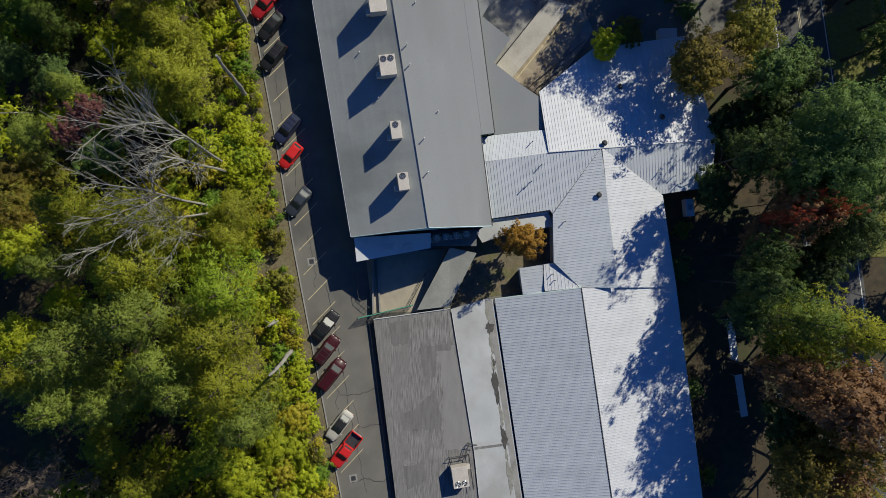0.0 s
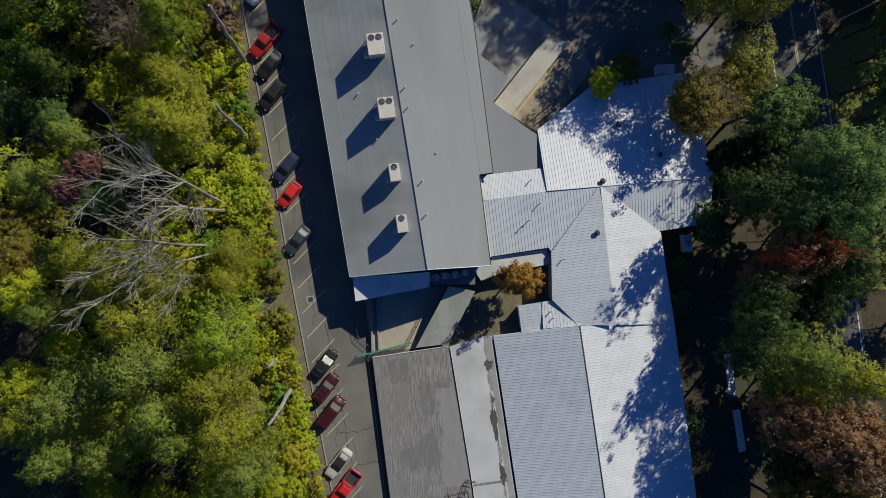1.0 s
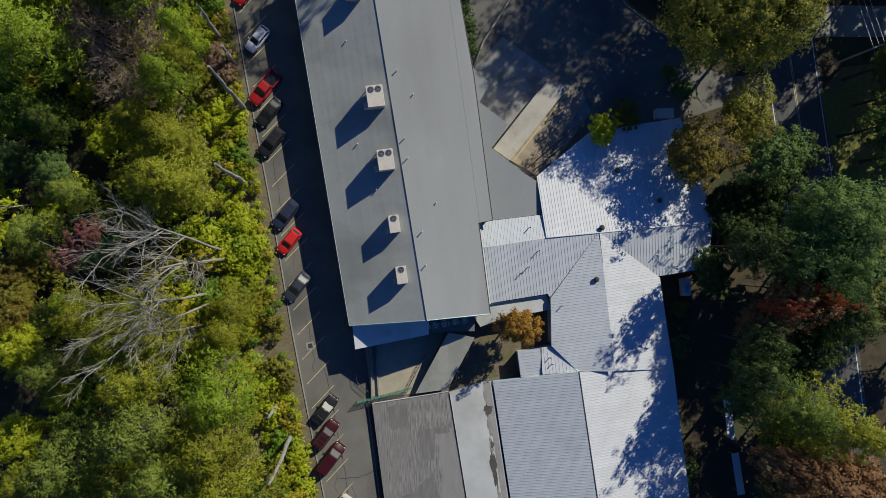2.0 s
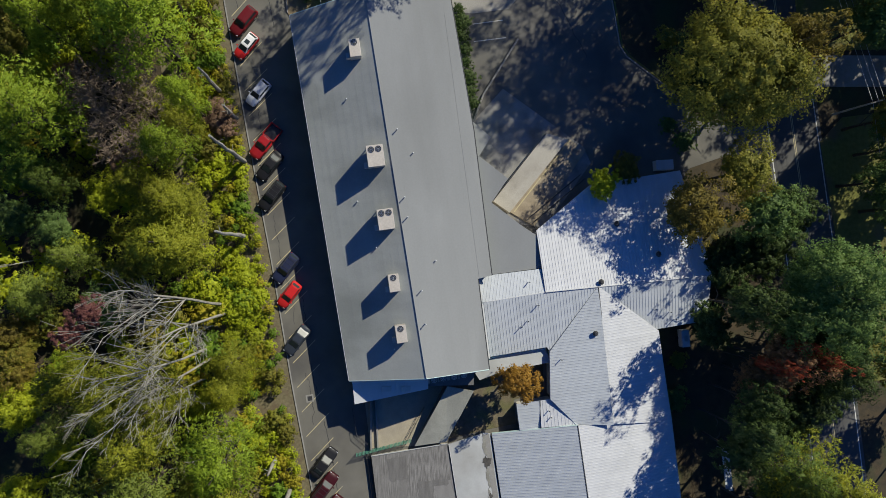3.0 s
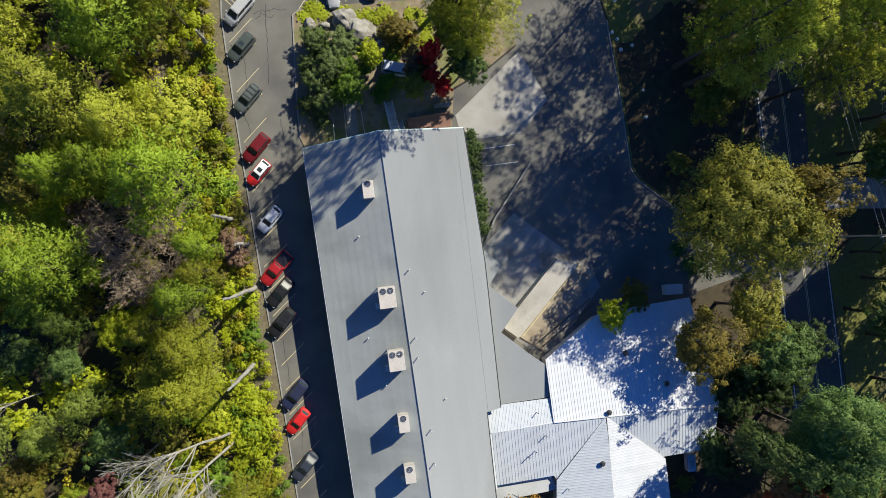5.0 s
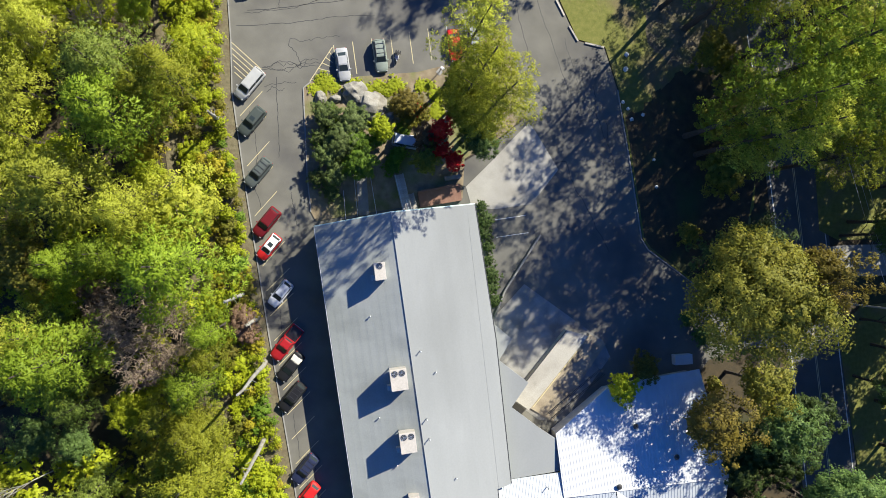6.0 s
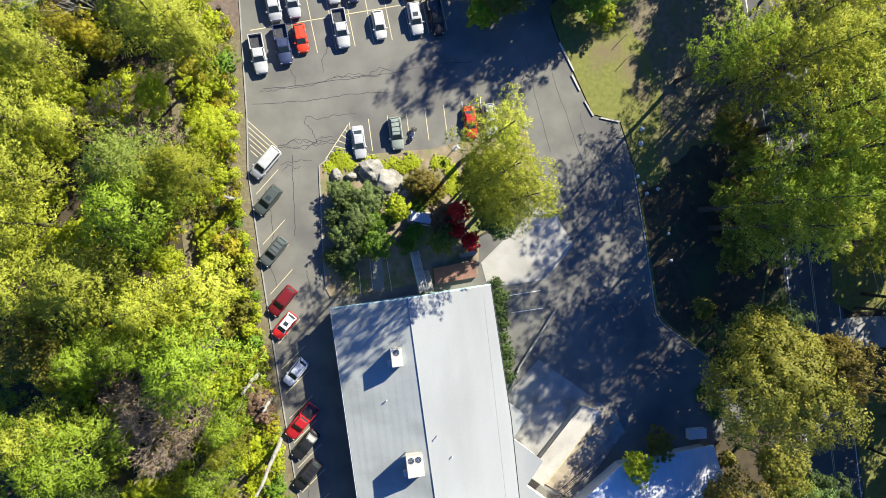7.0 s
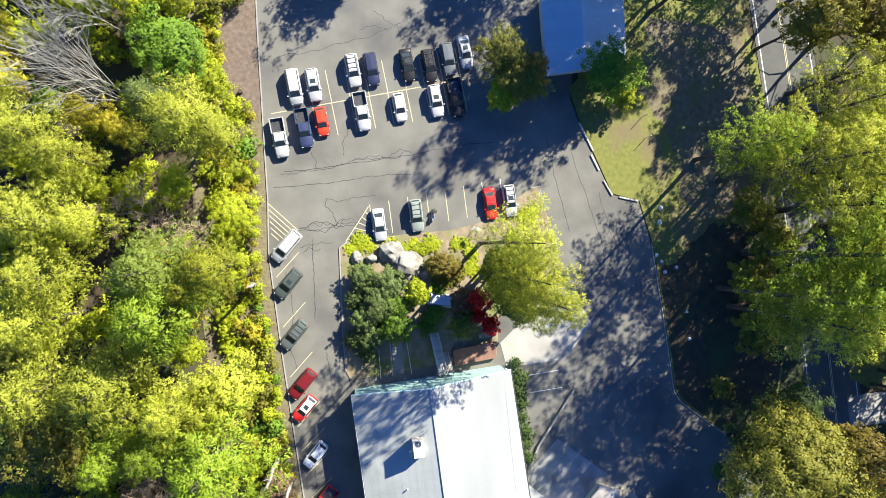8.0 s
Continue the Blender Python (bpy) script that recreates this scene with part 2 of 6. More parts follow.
    ob.matrix_basis = pose(*at, 0, 0, turn)
    return tagged(ob, label, category, group, kind)


def add_box(bm, x0, x1, y0, y1, z0, z1, m=None):
    v = [bm.verts.new((x, y, z)) for z in (z0, z1) for x, y in ((x0, y0), (x1, y0), (x1, y1), (x0, y1))]
    if m:
        for p in v:
            p.co = m @ p.co
    for f in ((0, 3, 2, 1), (4, 5, 6, 7), (0, 1, 5, 4), (1, 2, 6, 5), (2, 3, 7, 6), (3, 0, 4, 7)):
        bm.faces.new([v[i] for i in f])
    return v


def box(*a, bevel=0.0):
    bm = bmesh.new()
    add_box(bm, *a)
    if bevel:
        bmesh.ops.bevel(bm, geom=bm.edges[:], offset=bevel, segments=2, affect="EDGES", profile=0.6)
    return bm


def sheet(points, thick, bm=None):
    """A flat or sloping plate whose upper face has these corners."""
    bm = bm or bmesh.new()
    top = [bm.verts.new(p) for p in points]
    low = [bm.verts.new((p[0], p[1], p[2] - thick)) for p in points]
    n = len(points)
    faces = [bm.faces.new(top), bm.faces.new(low[::-1])]
    for i in range(n):
        bm.faces.new((top[i], low[i], low[(i + 1) % n], top[(i + 1) % n]))
    for f in faces:
        f.normal_update()
    bmesh.ops.triangulate(bm, faces=faces)
    return bm


def prism(poly, z0, z1):
    return sheet([(x, y, z1) for x, y in poly], z1 - z0)


def shrink(poly, d):
    """The outline moved inwards by d."""
    area = sum(poly[i - 1][0] * poly[i][1] - poly[i][0] * poly[i - 1][1] for i in range(len(poly)))
    s = 1 if area > 0 else -1
    out = []
    for i, p in enumerate(poly):
        a, b = Vector(poly[i - 1]), Vector(poly[(i + 1) % len(poly)])
        p = Vector(p)
        e1, e2 = (p - a).normalized(), (b - p).normalized()
        n1, n2 = Vector((-e1.y, e1.x)) * s, Vector((-e2.y, e2.x)) * s
        n = (n1 + n2).normalized()
        out.append(tuple(p + n * (d / max(0.35, n.dot(n1)))))
    return out


def tube(bm, path, radii, sides=6, cap=True):
    """A tapered tube along points."""
    rings = []
    for i, p in enumerate(path):
        p = Vector(p)
        d = (Vector(path[min(i + 1, len(path) - 1)]) - Vector(path[max(i - 1, 0)])).normalized()
        u = d.cross(Vector((0.31, 0.11, 0.94))).normalized() if abs(d.z) < 0.9 else d.cross(Vector((1, 0.2, 0))).normalized()
        w = d.cross(u)
        rings.append([bm.verts.new(p + (u * math.cos(k * math.tau / sides) + w * math.sin(k * math.tau / sides)) * radii[i]) for k in range(sides)])
    for r0, r1 in zip(rings, rings[1:]):
        for k in range(sides):
            bm.faces.new((r0[k], r0[(k + 1) % sides], r1[(k + 1) % sides], r1[k]))
    if cap:
        bm.faces.new(rings[0][::-1])
        bm.faces.new(rings[-1])
    return bm


def cylinder(x, y, z0, z1, r, sides=16, r2=None):
    bm = bmesh.new()
    return tube(bm, [(x, y, z0), (x, y, z1)], [r, r if r2 is None else r2], sides)


def strip(points, width, z, bm=None, thick=0.004):
    """A flat painted or poured line on the ground along points."""
    bm = bm or bmesh.new()
    rows = []
    for i, p in enumerate(points):
        d = (Vector(points[min(i + 1, len(points) - 1)]) - Vector(points[max(i - 1, 0)])).normalized()
        n = Vector((-d.y, d.x)) * width / 2
        rows.append([bm.verts.new((p[0] + s * n.x, p[1] + s * n.y, zz)) for s, zz in ((1, z), (-1, z), (-1, z - thick), (1, z - thick))])
    for a, b in zip(rows, rows[1:]):
        for k in range(4):
            bm.faces.new((a[k], a[(k + 1) % 4], b[(k + 1) % 4], b[k]))
    for r in (rows[0], rows[-1][::-1]):
        bm.faces.new(r)
    return bm


def clip_band(q, lo, hi):
    """The part of a plan outline (u, v) with v between lo and hi."""
    for keep, lim in ((1, lo), (-1, hi)):
        out = []
        for (a0, b0), (a1, b1) in zip(q, q[1:] + q[:1]):
            i0, i1 = keep * (b0 - lim) >= 0, keep * (b1 - lim) >= 0
            if i0:
                out.append((a0, b0))
            if i0 != i1:
                t = (lim - b0) / (b1 - b0)
                out.append((a0 + (a1 - a0) * t, lim))
        q = out
        if len(q) < 3:
            return []
    return q


def ribbed_roof(points, way, gap, mat, parent, label="", thick=0.14, wide=0.045, high=0.035):
    """A roof slope laid with metal panels side by side, each with a raised seam along its edge."""
    roof = part("roof_slope", sheet(points, thick), mat, parent, label)
    P = [Vector(p) for p in points]
    n = Vector((0, 0, 0))
    for a, b in zip(P, P[1:] + P[:1]):
        n += (a - P[0]).cross(b - P[0])
    n.normalize()
    n = n if n.z > 0 else -n
    u = Vector(way)
    u = (u - n * u.dot(n)).normalized()
    v = n.cross(u)
    o = P[0]
    q = [((p - o).dot(u), (p - o).dot(v)) for p in P]
    m = Matrix.Translation(o) @ Matrix((u, v, n)).transposed().to_4x4()
    y, top = min(b for _, b in q), max(b for _, b in q)
    while y < top - 0.05:
        c = clip_band(q, y, min(top, y + gap))
        if len(c) >= 3:
            bm = bmesh.new()
            hi_ = [bm.verts.new(m @ Vector((a, b, 0.022))) for a, b in c]
            lo_ = [bm.verts.new(m @ Vector((a, b, 0.004))) for a, b in c]
            bm.faces.new(hi_)
            for k in range(len(c)):
                bm.faces.new((hi_[k], lo_[k], lo_[(k + 1) % len(c)], hi_[(k + 1) % len(c)]))
            e = clip_band(q, y + 0.001, min(top, y + wide))
            if len(e) >= 3:
                x0, x1 = min(a for a, _ in e), max(a for a, _ in e)
                if x1 - x0 > 0.2:
                    add_box(bm, x0 + 0.03, x1 - 0.03, y, y + wide, 0.0, 0.022 + high, m)
            part("roof_panel", bm, mat, roof)
        y += gap
    return roof


# ---- ground, lot and road ----
def side(points, off):
    out = []
    for i, p in enumerate(points):
        d = (Vector(points[min(i + 1, len(points) - 1)]) - Vector(points[max(i - 1, 0)])).normalized()
        out.append((p[0] + d.y * off, p[1] - d.x * off))
    return out


def grid_sheet(x0, x1, y0, y1, step, bump):
    bm = bmesh.new()
    nx, ny = int((x1 - x0) / step), int((y1 - y0) / step)
    vs = [[bm.verts.new((x0 + (x1 - x0) * i / nx, y0 + (y1 - y0) * j / ny, 0)) for i in range(nx + 1)] for j in range(ny + 1)]
    for j in range(ny):
        for i in range(nx):
            bm.faces.new((vs[j][i], vs[j][i + 1], vs[j + 1][i + 1], vs[j + 1][i]))
    for v in bm.verts:
        v.co.z = -0.06 + bump * noise.noise(v.co * 0.12)
    return bm


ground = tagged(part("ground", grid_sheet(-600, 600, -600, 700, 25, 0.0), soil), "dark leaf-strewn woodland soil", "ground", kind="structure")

KERB_W = [(2.2, -62), (-3.0, -34.7), (-6.6, -15.8), (-9.8, 1.2), (-12.8, 19.3), (-16.2, 37.4), (-19.7, 57.6), (-21.9, 71.6), (-22.2, 79.0), (-24.2, 102.6), (-26.0, 128)]
KERB_E = [(24, 128), (21.5, 96), (23.1, 92.1), (28.4, 81.7), (32.7, 80.8), (34.9, 74.6), (37.3, 62.6), (39.2, 52.0), (40.3, 50.4), (47.9, 45.2), (51.5, 41.6), (57.0, 40.0), (64.5, 40.6), (66.0, 35.6), (56.0, 35.4), (50.5, 33.5), (48, 30), (45, 10), (47, -62)]
lot = tagged(part("pavement", sheet([(*p, 0.0) for p in KERB_W + KERB_E], 0.2), asphalt), "worn grey asphalt car park with sealed cracks", "car park", kind="structure")

ROAD = [(47.5, 150), (54.4, 113), (59.2, 88), (63.8, 64.5), (67.4, 41), (70.3, 22), (73.4, 0), (80, -50)]
tagged(part("weed_strip", strip(side(KERB_W[::-1], 5.2), 10.0, 0.02, thick=0.2), weeds), "weedy undergrowth strip along the woodland edge", "undergrowth", kind="structure")
road = tagged(part("road", strip(ROAD, 9.4, 0.012, thick=0.2), road_asphalt), "two-lane asphalt road with painted lines", "road", kind="structure")


for off, mat_, wide in ((-4.1, line_white, 0.17), (4.1, line_white, 0.17), (-0.12, line_yellow, 0.1), (0.12, line_yellow, 0.1)):
    part("painted_line", strip(side(ROAD, off), wide, 0.018), mat_, road)
driveway = tagged(part("driveway", strip([(68.5, 48.6), (73, 49.3), (95, 50)], 5.0, 0.03, thick=0.2), concrete), "pale concrete driveway meeting the road", "driveway", kind="structure")

def frayed(points, step=1.1, jag=0.45, seed=3, keep=()):
    """The outline with its edges broken up, but for the edges that start at the corners in keep."""
    r = random.Random(seed)
    out = []
    for k, (a, b) in enumerate(zip(points, points[1:] + points[:1])):
        a, b = Vector(a), Vector(b)
        n = 1 if k in keep else max(1, round((b - a).length / step))
        for q in range(n):
            c = a.lerp(b, q / n)
            out.append((c.x + (r.uniform(-jag, jag) if q else 0), c.y + (r.uniform(-jag, jag) if q else 0)))
    return out


LAWN = [(21.7, 96.4), (23.25, 92.2), (28.5, 81.9), (32.8, 81.0), (35.1, 74.7), (37.5, 62.7), (39.4, 52.1), (40.5, 50.5), (48.0, 45.3), (56, 50), (58.4, 66), (55.5, 86), (52, 100), (48, 113), (27, 113), (22, 98.2)]
tagged(part("lawn", sheet([(x, y, 0.05) for x, y in frayed(LAWN, keep=(0, 1, 2, 3, 4, 5, 6, 7))], 0.2), grass_ground), "mown lawn with dry patches", "lawn", kind="structure")
tagged(part("leaf_litter", sheet([(x, y, 0.058) for x, y in frayed([(33, 97), (36.6, 92), (38.6, 87), (39.5, 82), (44, 78.5), (56, 79), (53, 92), (48, 108), (33, 109)], 0.8, 0.6)], 0.02), litter), "dry brown leaf litter under the trees", "ground", kind="structure")
# soil-coloured sheet over the lawn that paints in deep shade below the pines
tagged(part("pine_shade_sheet", sheet([(x, y, 0.062) for x, y in frayed([(36.2, 70.6), (37.75, 62.7), (39.65, 52.2), (40.75, 50.7), (48.1, 45.55), (55.8, 50.2), (58.2, 66), (56.4, 78.2), (44, 77.6), (40, 73)], 0.8, 0.5, keep=(0, 1, 2, 3, 4, 5))], 0.02), soil), "dark sheet on the lawn standing in for the pines' shade", "ground", kind="structure")
tagged(part("verge", sheet([(x, y, 0.04) for x, y in [(68.6, 54), (72, 52.5), (90, 53.5), (90, 75), (66.6, 75)]], 0.2), grass_ground), "green roadside grass verge", "lawn", kind="structure")
tagged(part("verge", sheet([(x, y, 0.04) for x, y in [(72.2, 38), (76, 42), (90, 44), (95, 0), (79, 0)]], 0.2), grass_ground), "shaded roadside grass verge", "lawn", kind="structure")

tagged(part("mulch_strip", sheet([(x, y, 0.03) for x, y in [(-23.4, 91.5), (-24.5, 106), (-27, 112), (-30.5, 110), (-29.0, 98), (-27.0, 91)]], 0.2), material("bark_mulch", (0.085, 0.065, 0.05), (0.16, 0.115, 0.088), 1.6, 0.95, bump=0.6, fine=9)), "reddish bark mulch strip beside the car park", "mulch", kind="structure")
stump = tagged(part("tree_stump", cylinder(-26.3, 94.2, -0.05, 0.7, 0.32, 12, 0.27), bark), "short cut tree stump on mulch", "stump")
ISLAND = [(-12.0, 72.6), (-10.9, 73.6), (-8.0, 73.9), (-4.5, 74.6), (4.3, 75.7), (8.7, 77.0), (15.8, 82.1), (17.0, 82.5), (18.3, 78.8), (20.2, 73.4), (20.9, 70.2), (16.8, 66.6), (11.6, 63.3), (11.4, 57.5), (-9.9, 53.6), (-10.6, 54.9), (-11.2, 60.0)]
tagged(part("planting_bed", sheet([(x, y, 0.13) for x, y in ISLAND], 0.3), mulch), "mulched planting bed with leaf litter and weeds", "planting bed", kind="structure")


def kerb(points, label, mat_=concrete, wide=0.17, high=0.15, piece=2.4):
    """Kerb stones set end to end along a line."""
    root = thing("kerb", label, "kerb", kind="structure")
    for a, b in zip(points, points[1:]):
        a, b = Vector(a), Vector(b)
        d = b - a
        n = max(1, round(d.length / piece))
        ang = math.degrees(math.atan2(d.y, d.x))
        ln = d.length / n
        me = mesh_from(box(0.012, ln - 0.012, -wide / 2, wide / 2, -0.1, high, bevel=0.02), "kerb_stone")
        for i in range(n):
            p = a + d * i / n
            o = part("kerb_stone", me, mat_, root)
            o.matrix_basis = pose(p.x, p.y, 0, 0, 0, ang)
    return root


kerb(KERB_W, "pale concrete kerb along the woodland edge")
kerb([(34.9, 74.6), (37.3, 62.6), (39.2, 52.0), (40.3, 50.4), (47.9, 45.2)], "pale concrete kerb along the shaded drive")
kerb(ISLAND[-1:] + ISLAND[:2], "concrete kerb round the planting bed")
kerb([(-11.2, 60.0), (-10.6, 54.9)], "concrete kerb round the planting bed")
kerb([(15.8, 82.2), (17.1, 82.6), (18.3, 78.8)], "concrete kerb round the planting bed")
for a, b in (((23.0, 92.3), (25.3, 88.2)), ((25.0, 87.6), (26.3, 85.3)), ((27.1, 83.8), (28.5, 81.6)), ((29.6, 81.4), (32.6, 80.9))):
    d = Vector(b) - Vector(a)
    tagged(part("parking_block", box(0, d.length, -0.13, 0.13, 0.0, 0.22, bevel=0.04), timber), "weathered timber parking block at the lawn edge", "parking block", "blocks at the lawn edge").matrix_basis = pose(*a, 0, 0, 0, math.degrees(math.atan2(d.y, d.x)))

for a, b in (((11.7, 63.2), (16.7, 66.4)), ((16.9, 66.6), (20.8, 70.0))):
    d = Vector(b) - Vector(a)
    tagged(part("edging_timber", box(0, d.length, -0.1, 0.1, 0.0, 0.24, bevel=0.03), bark), "dark timber edging along the planting bed", "edging", "edging timbers").matrix_basis = pose(*a, 0, 0, 0, math.degrees(math.atan2(d.y, d.x)))

# stall lines
for i in range(-9, 20):
    y = 0.9 + 3.545 * i
    k = next(j for j in range(len(KERB_W) - 1) if KERB_W[j][1] <= y <= KERB_W[j + 1][1])
    (xa, ya), (xb, yb) = KERB_W[k], KERB_W[k + 1]
    x = xa + (xb - xa) * (y - ya) / (yb - ya)
    reach = 3.15 if y < 45 else 3.0
    part("stall_line", strip([(x + 0.65, y), (x + 0.65 + reach, y + 3.3 + 0.3 * (y > 45))], 0.1, 0.006), line_yellow, lot)
part("stall_line", strip([(-22.0, 91.4), (7.0, 98.2)], 0.12, 0.006), line_yellow, lot)
for i in range(12):
    x, y = -21.6 + 2.66 * i, 91.5 + 2.66 * 0.2345 * i
    if i in (0, 11):
        continue
    part("stall_line", strip([(x - 1.05, y + 4.6), (x, y + 0.1)], 0.11, 0.007), line_yellow, lot)
    part("stall_line", strip([(x, y - 0.1), (x + 1.05, y - 4.6)], 0.11, 0.007), line_yellow, lot)
for i in range(8):
    x, y = -7.85 + 2.72 * i, 79.0 + 0.64 * i
    part("stall_line", strip([(x, y), (x + 0.72, y - 4.6)], 0.11, 0.006), line_yellow if i < 6 else line_white, lot)
for i in range(6):  # hatched corners
    f = i / 6
    part("hatch_line", strip([(-22.2 + 0.12 * i, 78.7 - 0.86 * i), (-22.2 + 0.12 * i + 4.3 * (1 - 0.15 * i), 78.7 - 0.86 * i - 3.7 * (1 - 0.15 * i))], 0.11, 0.006), line_yellow, lot)
    part("hatch_line", strip([(-10.9 + 3.0 * f, 73.9 + 4.9 * f), (-8.6 + 1.0 * f, 73.9 + 3.9 * f)], 0.12, 0.007), line_yellow, lot)
part("hatch_line", strip([(-11.1, 73.6), (-8.0, 78.7)], 0.12, 0.009), line_yellow, lot)
for a, b in (((16.4, 54.4), (21.0, 55.2)), ((16.6, 51.8), (21.5, 52.6))):
    part("stall_line", strip([a, b], 0.11, 0.006), line_white, lot)

# sealed cracks
rng = random.Random(5)


def crack(a, b, wander=0.35, wide=0.05, n=34):
    """A poured line of tar that wanders from a to b, thick and thin by turns."""
    d = Vector(b) - Vector(a)
    side_ = Vector((-d.y, d.x)).normalized()
    ph = [rng.uniform(0, 6.28) for _ in range(3)]
    pts = []
    for i in range(n + 1):
        f = i / n
        ease = min(1, f * 6, (1 - f) * 6)
        off = wander * ease * (0.7 * math.sin(f * 4 + ph[0]) + 0.3 * math.sin(f * 11 + ph[1]) + 0.16 * math.sin(f * 31 + ph[2])) + rng.uniform(-0.07, 0.07)
        pts.append(tuple(Vector(a) + d * f + side_ * off))
    part("sealed_crack", strip(pts, wide, 0.005), tar, lot)


CRACKS_N = [((-20, 83.2), (10, 88.8), 0.3, 0.09), ((-21.5, 81), (-2, 83.6), 0.3, 0.08), ((-20.5, 82.8), (-8, 85.6), 0.4, 0.07), ((-8, 85.6), (-2, 86.8), 0.6, 0.08), ((-10.5, 85.2), (-2.5, 87.0), 0.8, 0.07),
            ((-14, 79.6), (-12.5, 75.8), 0.5, 0.08), ((-14, 79.6), (-7, 80.3), 0.5, 0.07), ((-11.8, 86), (-11.2, 90), 0.4, 0.07), ((-15.5, 83.8), (-16.3, 86.2), 0.3, 0.07)]
CRACKS_LOOP = [((-17.8, 75.2), (-9, 76.5), 0.7, 0.08), ((-17.8, 75.0), (-10, 76.8), 0.9, 0.07), ((-17.6, 75.4), (-9.4, 75.8), 0.6, 0.07), ((-16.5, 75.4), (-11.5, 76.8), 1.1, 0.07), ((-17.5, 72.5), (-13, 73.4), 0.4, 0.07), ((-17.2, 71.8), (-14.6, 72.4), 0.6, 0.07)]
CRACKS_DRIVE = [((-15.8, 74), (-15.2, 62.5), 0.12, 0.08), ((-13.4, 57.6), (-12.6, 53), 0.1, 0.08), ((18, 90), (22, 76), 0.2, 0.08), ((22, 88), (27.5, 73), 0.2, 0.08), ((26.5, 82), (29, 74), 0.2, 0.07), ((19, 63), (27, 63.5), 0.5, 0.08), ((27, 63.5), (34, 50), 0.5, 0.08),
                ((31, 75), (33, 67), 0.4, 0.08), ((33, 70), (35, 62), 0.4, 0.08)]
CRACKS_WEST = [((-19.5, 69), (-17.5, 55), 0.6, 0.07), ((-12.5, 26), (-9.5, 10), 0.4, 0.06), ((-16, 45), (-14, 36), 0.4, 0.06), ((-9.2, 18), (-7.8, 8), 0.5, 0.06), ((-7.3, 6), (-6.1, -1.5), 0.4, 0.07), ((-7.9, 3), (-6.8, -4.5), 0.5, 0.06)]
CRACKS_S = [((-5.3, -4.0), (-1.0, -26), 0.25, 0.08), ((-3.3, -19.9), (4.0, -19.3), 0.4, 0.09), ((-0.8, -24.4), (4.3, -24.4), 0.3, 0.08), ((0.6, -34), (-1.4, -21), 0.5, 0.06), ((-1.5, -32.5), (4, -32), 0.5, 0.09), ((-4.2, -18), (-3.4, -22), 0.5, 0.06),
            ((-22, 99), (-6, 104.5), 0.6, 0.07), ((-8, 107), (-3.5, 103), 0.7, 0.07), ((-10, 104), (-4, 105.5), 0.6, 0.07)]
for a, b, w, wd in CRACKS_N + CRACKS_LOOP + CRACKS_DRIVE + CRACKS_WEST + CRACKS_S:
    crack(a, b, w, wd)

for x, y in ((-7.3, -0.7), (-1.3, -31.9)):
    drain = tagged(part("storm_drain", box(-0.55, 0.55, -0.55, 0.55, -0.05, 0.015), concrete), "square concrete storm drain set in asphalt", "drain", "storm drains")
    drain.matrix_basis = pose(x, y, 0, 0, 0, 8)
    part("grate", box(-0.33, 0.33, -0.33, 0.33, 0.0, 0.022), steel_dark, drain)

# dock yard and other slabs
tagged(part("dock_slab", sheet([(x, y, 0.03) for x, y in [(21.0, 44.9), (33.4, 36.5), (34.6, 34.0), (27.5, 24.2), (23.5, 24.6), (19, 28), (17, 34), (15.9, 39.2)]], 0.2), concrete), "pale concrete loading yard slab", "paving", kind="structure")
tagged(part("entrance_slab", sheet([(x, y, 0.03) for x, y in [(11.9, 59.2), (15.8, 63.2), (19.6, 67.4), (21.2, 69.0), (22.4, 67.6), (25.9, 62.2), (21.9, 56.9), (16.5, 56.0), (12.9, 55.9)]], 0.2), pale_concrete), "pale concrete entrance slab", "paving", kind="structure")
tagged(part("courtyard_bed", sheet([(x, y, 0.04) for x, y in [(12.9, 1.0), (16.3, 2.6), (27.2, 4.2), (27.2, -0.6), (22.7, -1.6), (23.0, -5.2), (18.8, -5.9), (12.8, -7.2), (9.2, -6.6)]], 0.2), litter), "leaf-strewn bare earth in the courtyard", "ground", kind="structure")
tagged(part("courtyard_ground", sheet([(x, y, 0.03) for x, y in [(1.4, -8.2), (7.9, -8.0), (12.6, 1.2), (0.4, 0.2)]], 0.2), sand), "sandy gravel courtyard ground", "ground", kind="structure")


for m in (membrane, lifted_green_membrane):
    m.node_tree.nodes["Principled BSDF"].inputs["Diffuse Roughness"].default_value = 1.0

# ---- buildings ----
RIDGE = 10.8


def axis_height(p):
    """Height of the long roof at a plan place, from its distance to the ridge."""
    a, b = Vector((8.54, 3.8)), Vector((0.35, 54.6))
    d = (b - a).normalized()
    s = (Vector(p) - a).dot(Vector((d.y, -d.x)))
    north = min(1, max(0, (p[1] - 3) / 50))
    return RIDGE - ((0.53 - 0.03 * north) * -s if s < 0 else 0.4 * s)


RS, RN = (8.54, 3.8), (0.35, 54.6)
SW, NW = (-1.55, 2.7), (-9.7, 52.65)
SE, STEP_IN, STEP_OUT, NE = (17.6, 4.2), (16.05, 16.75), (18.15, 17.2), (12.2, 56.3)
BEND = (15.6, 37.5)

works = thing("long_building", "long gabled building with a grey membrane roof", "building")
wall_poly = shrink([SW, SE, STEP_IN, STEP_OUT, NE, NW], 0.35)
part("wall", prism(wall_poly, -0.05, 4.9), teal_siding, works)
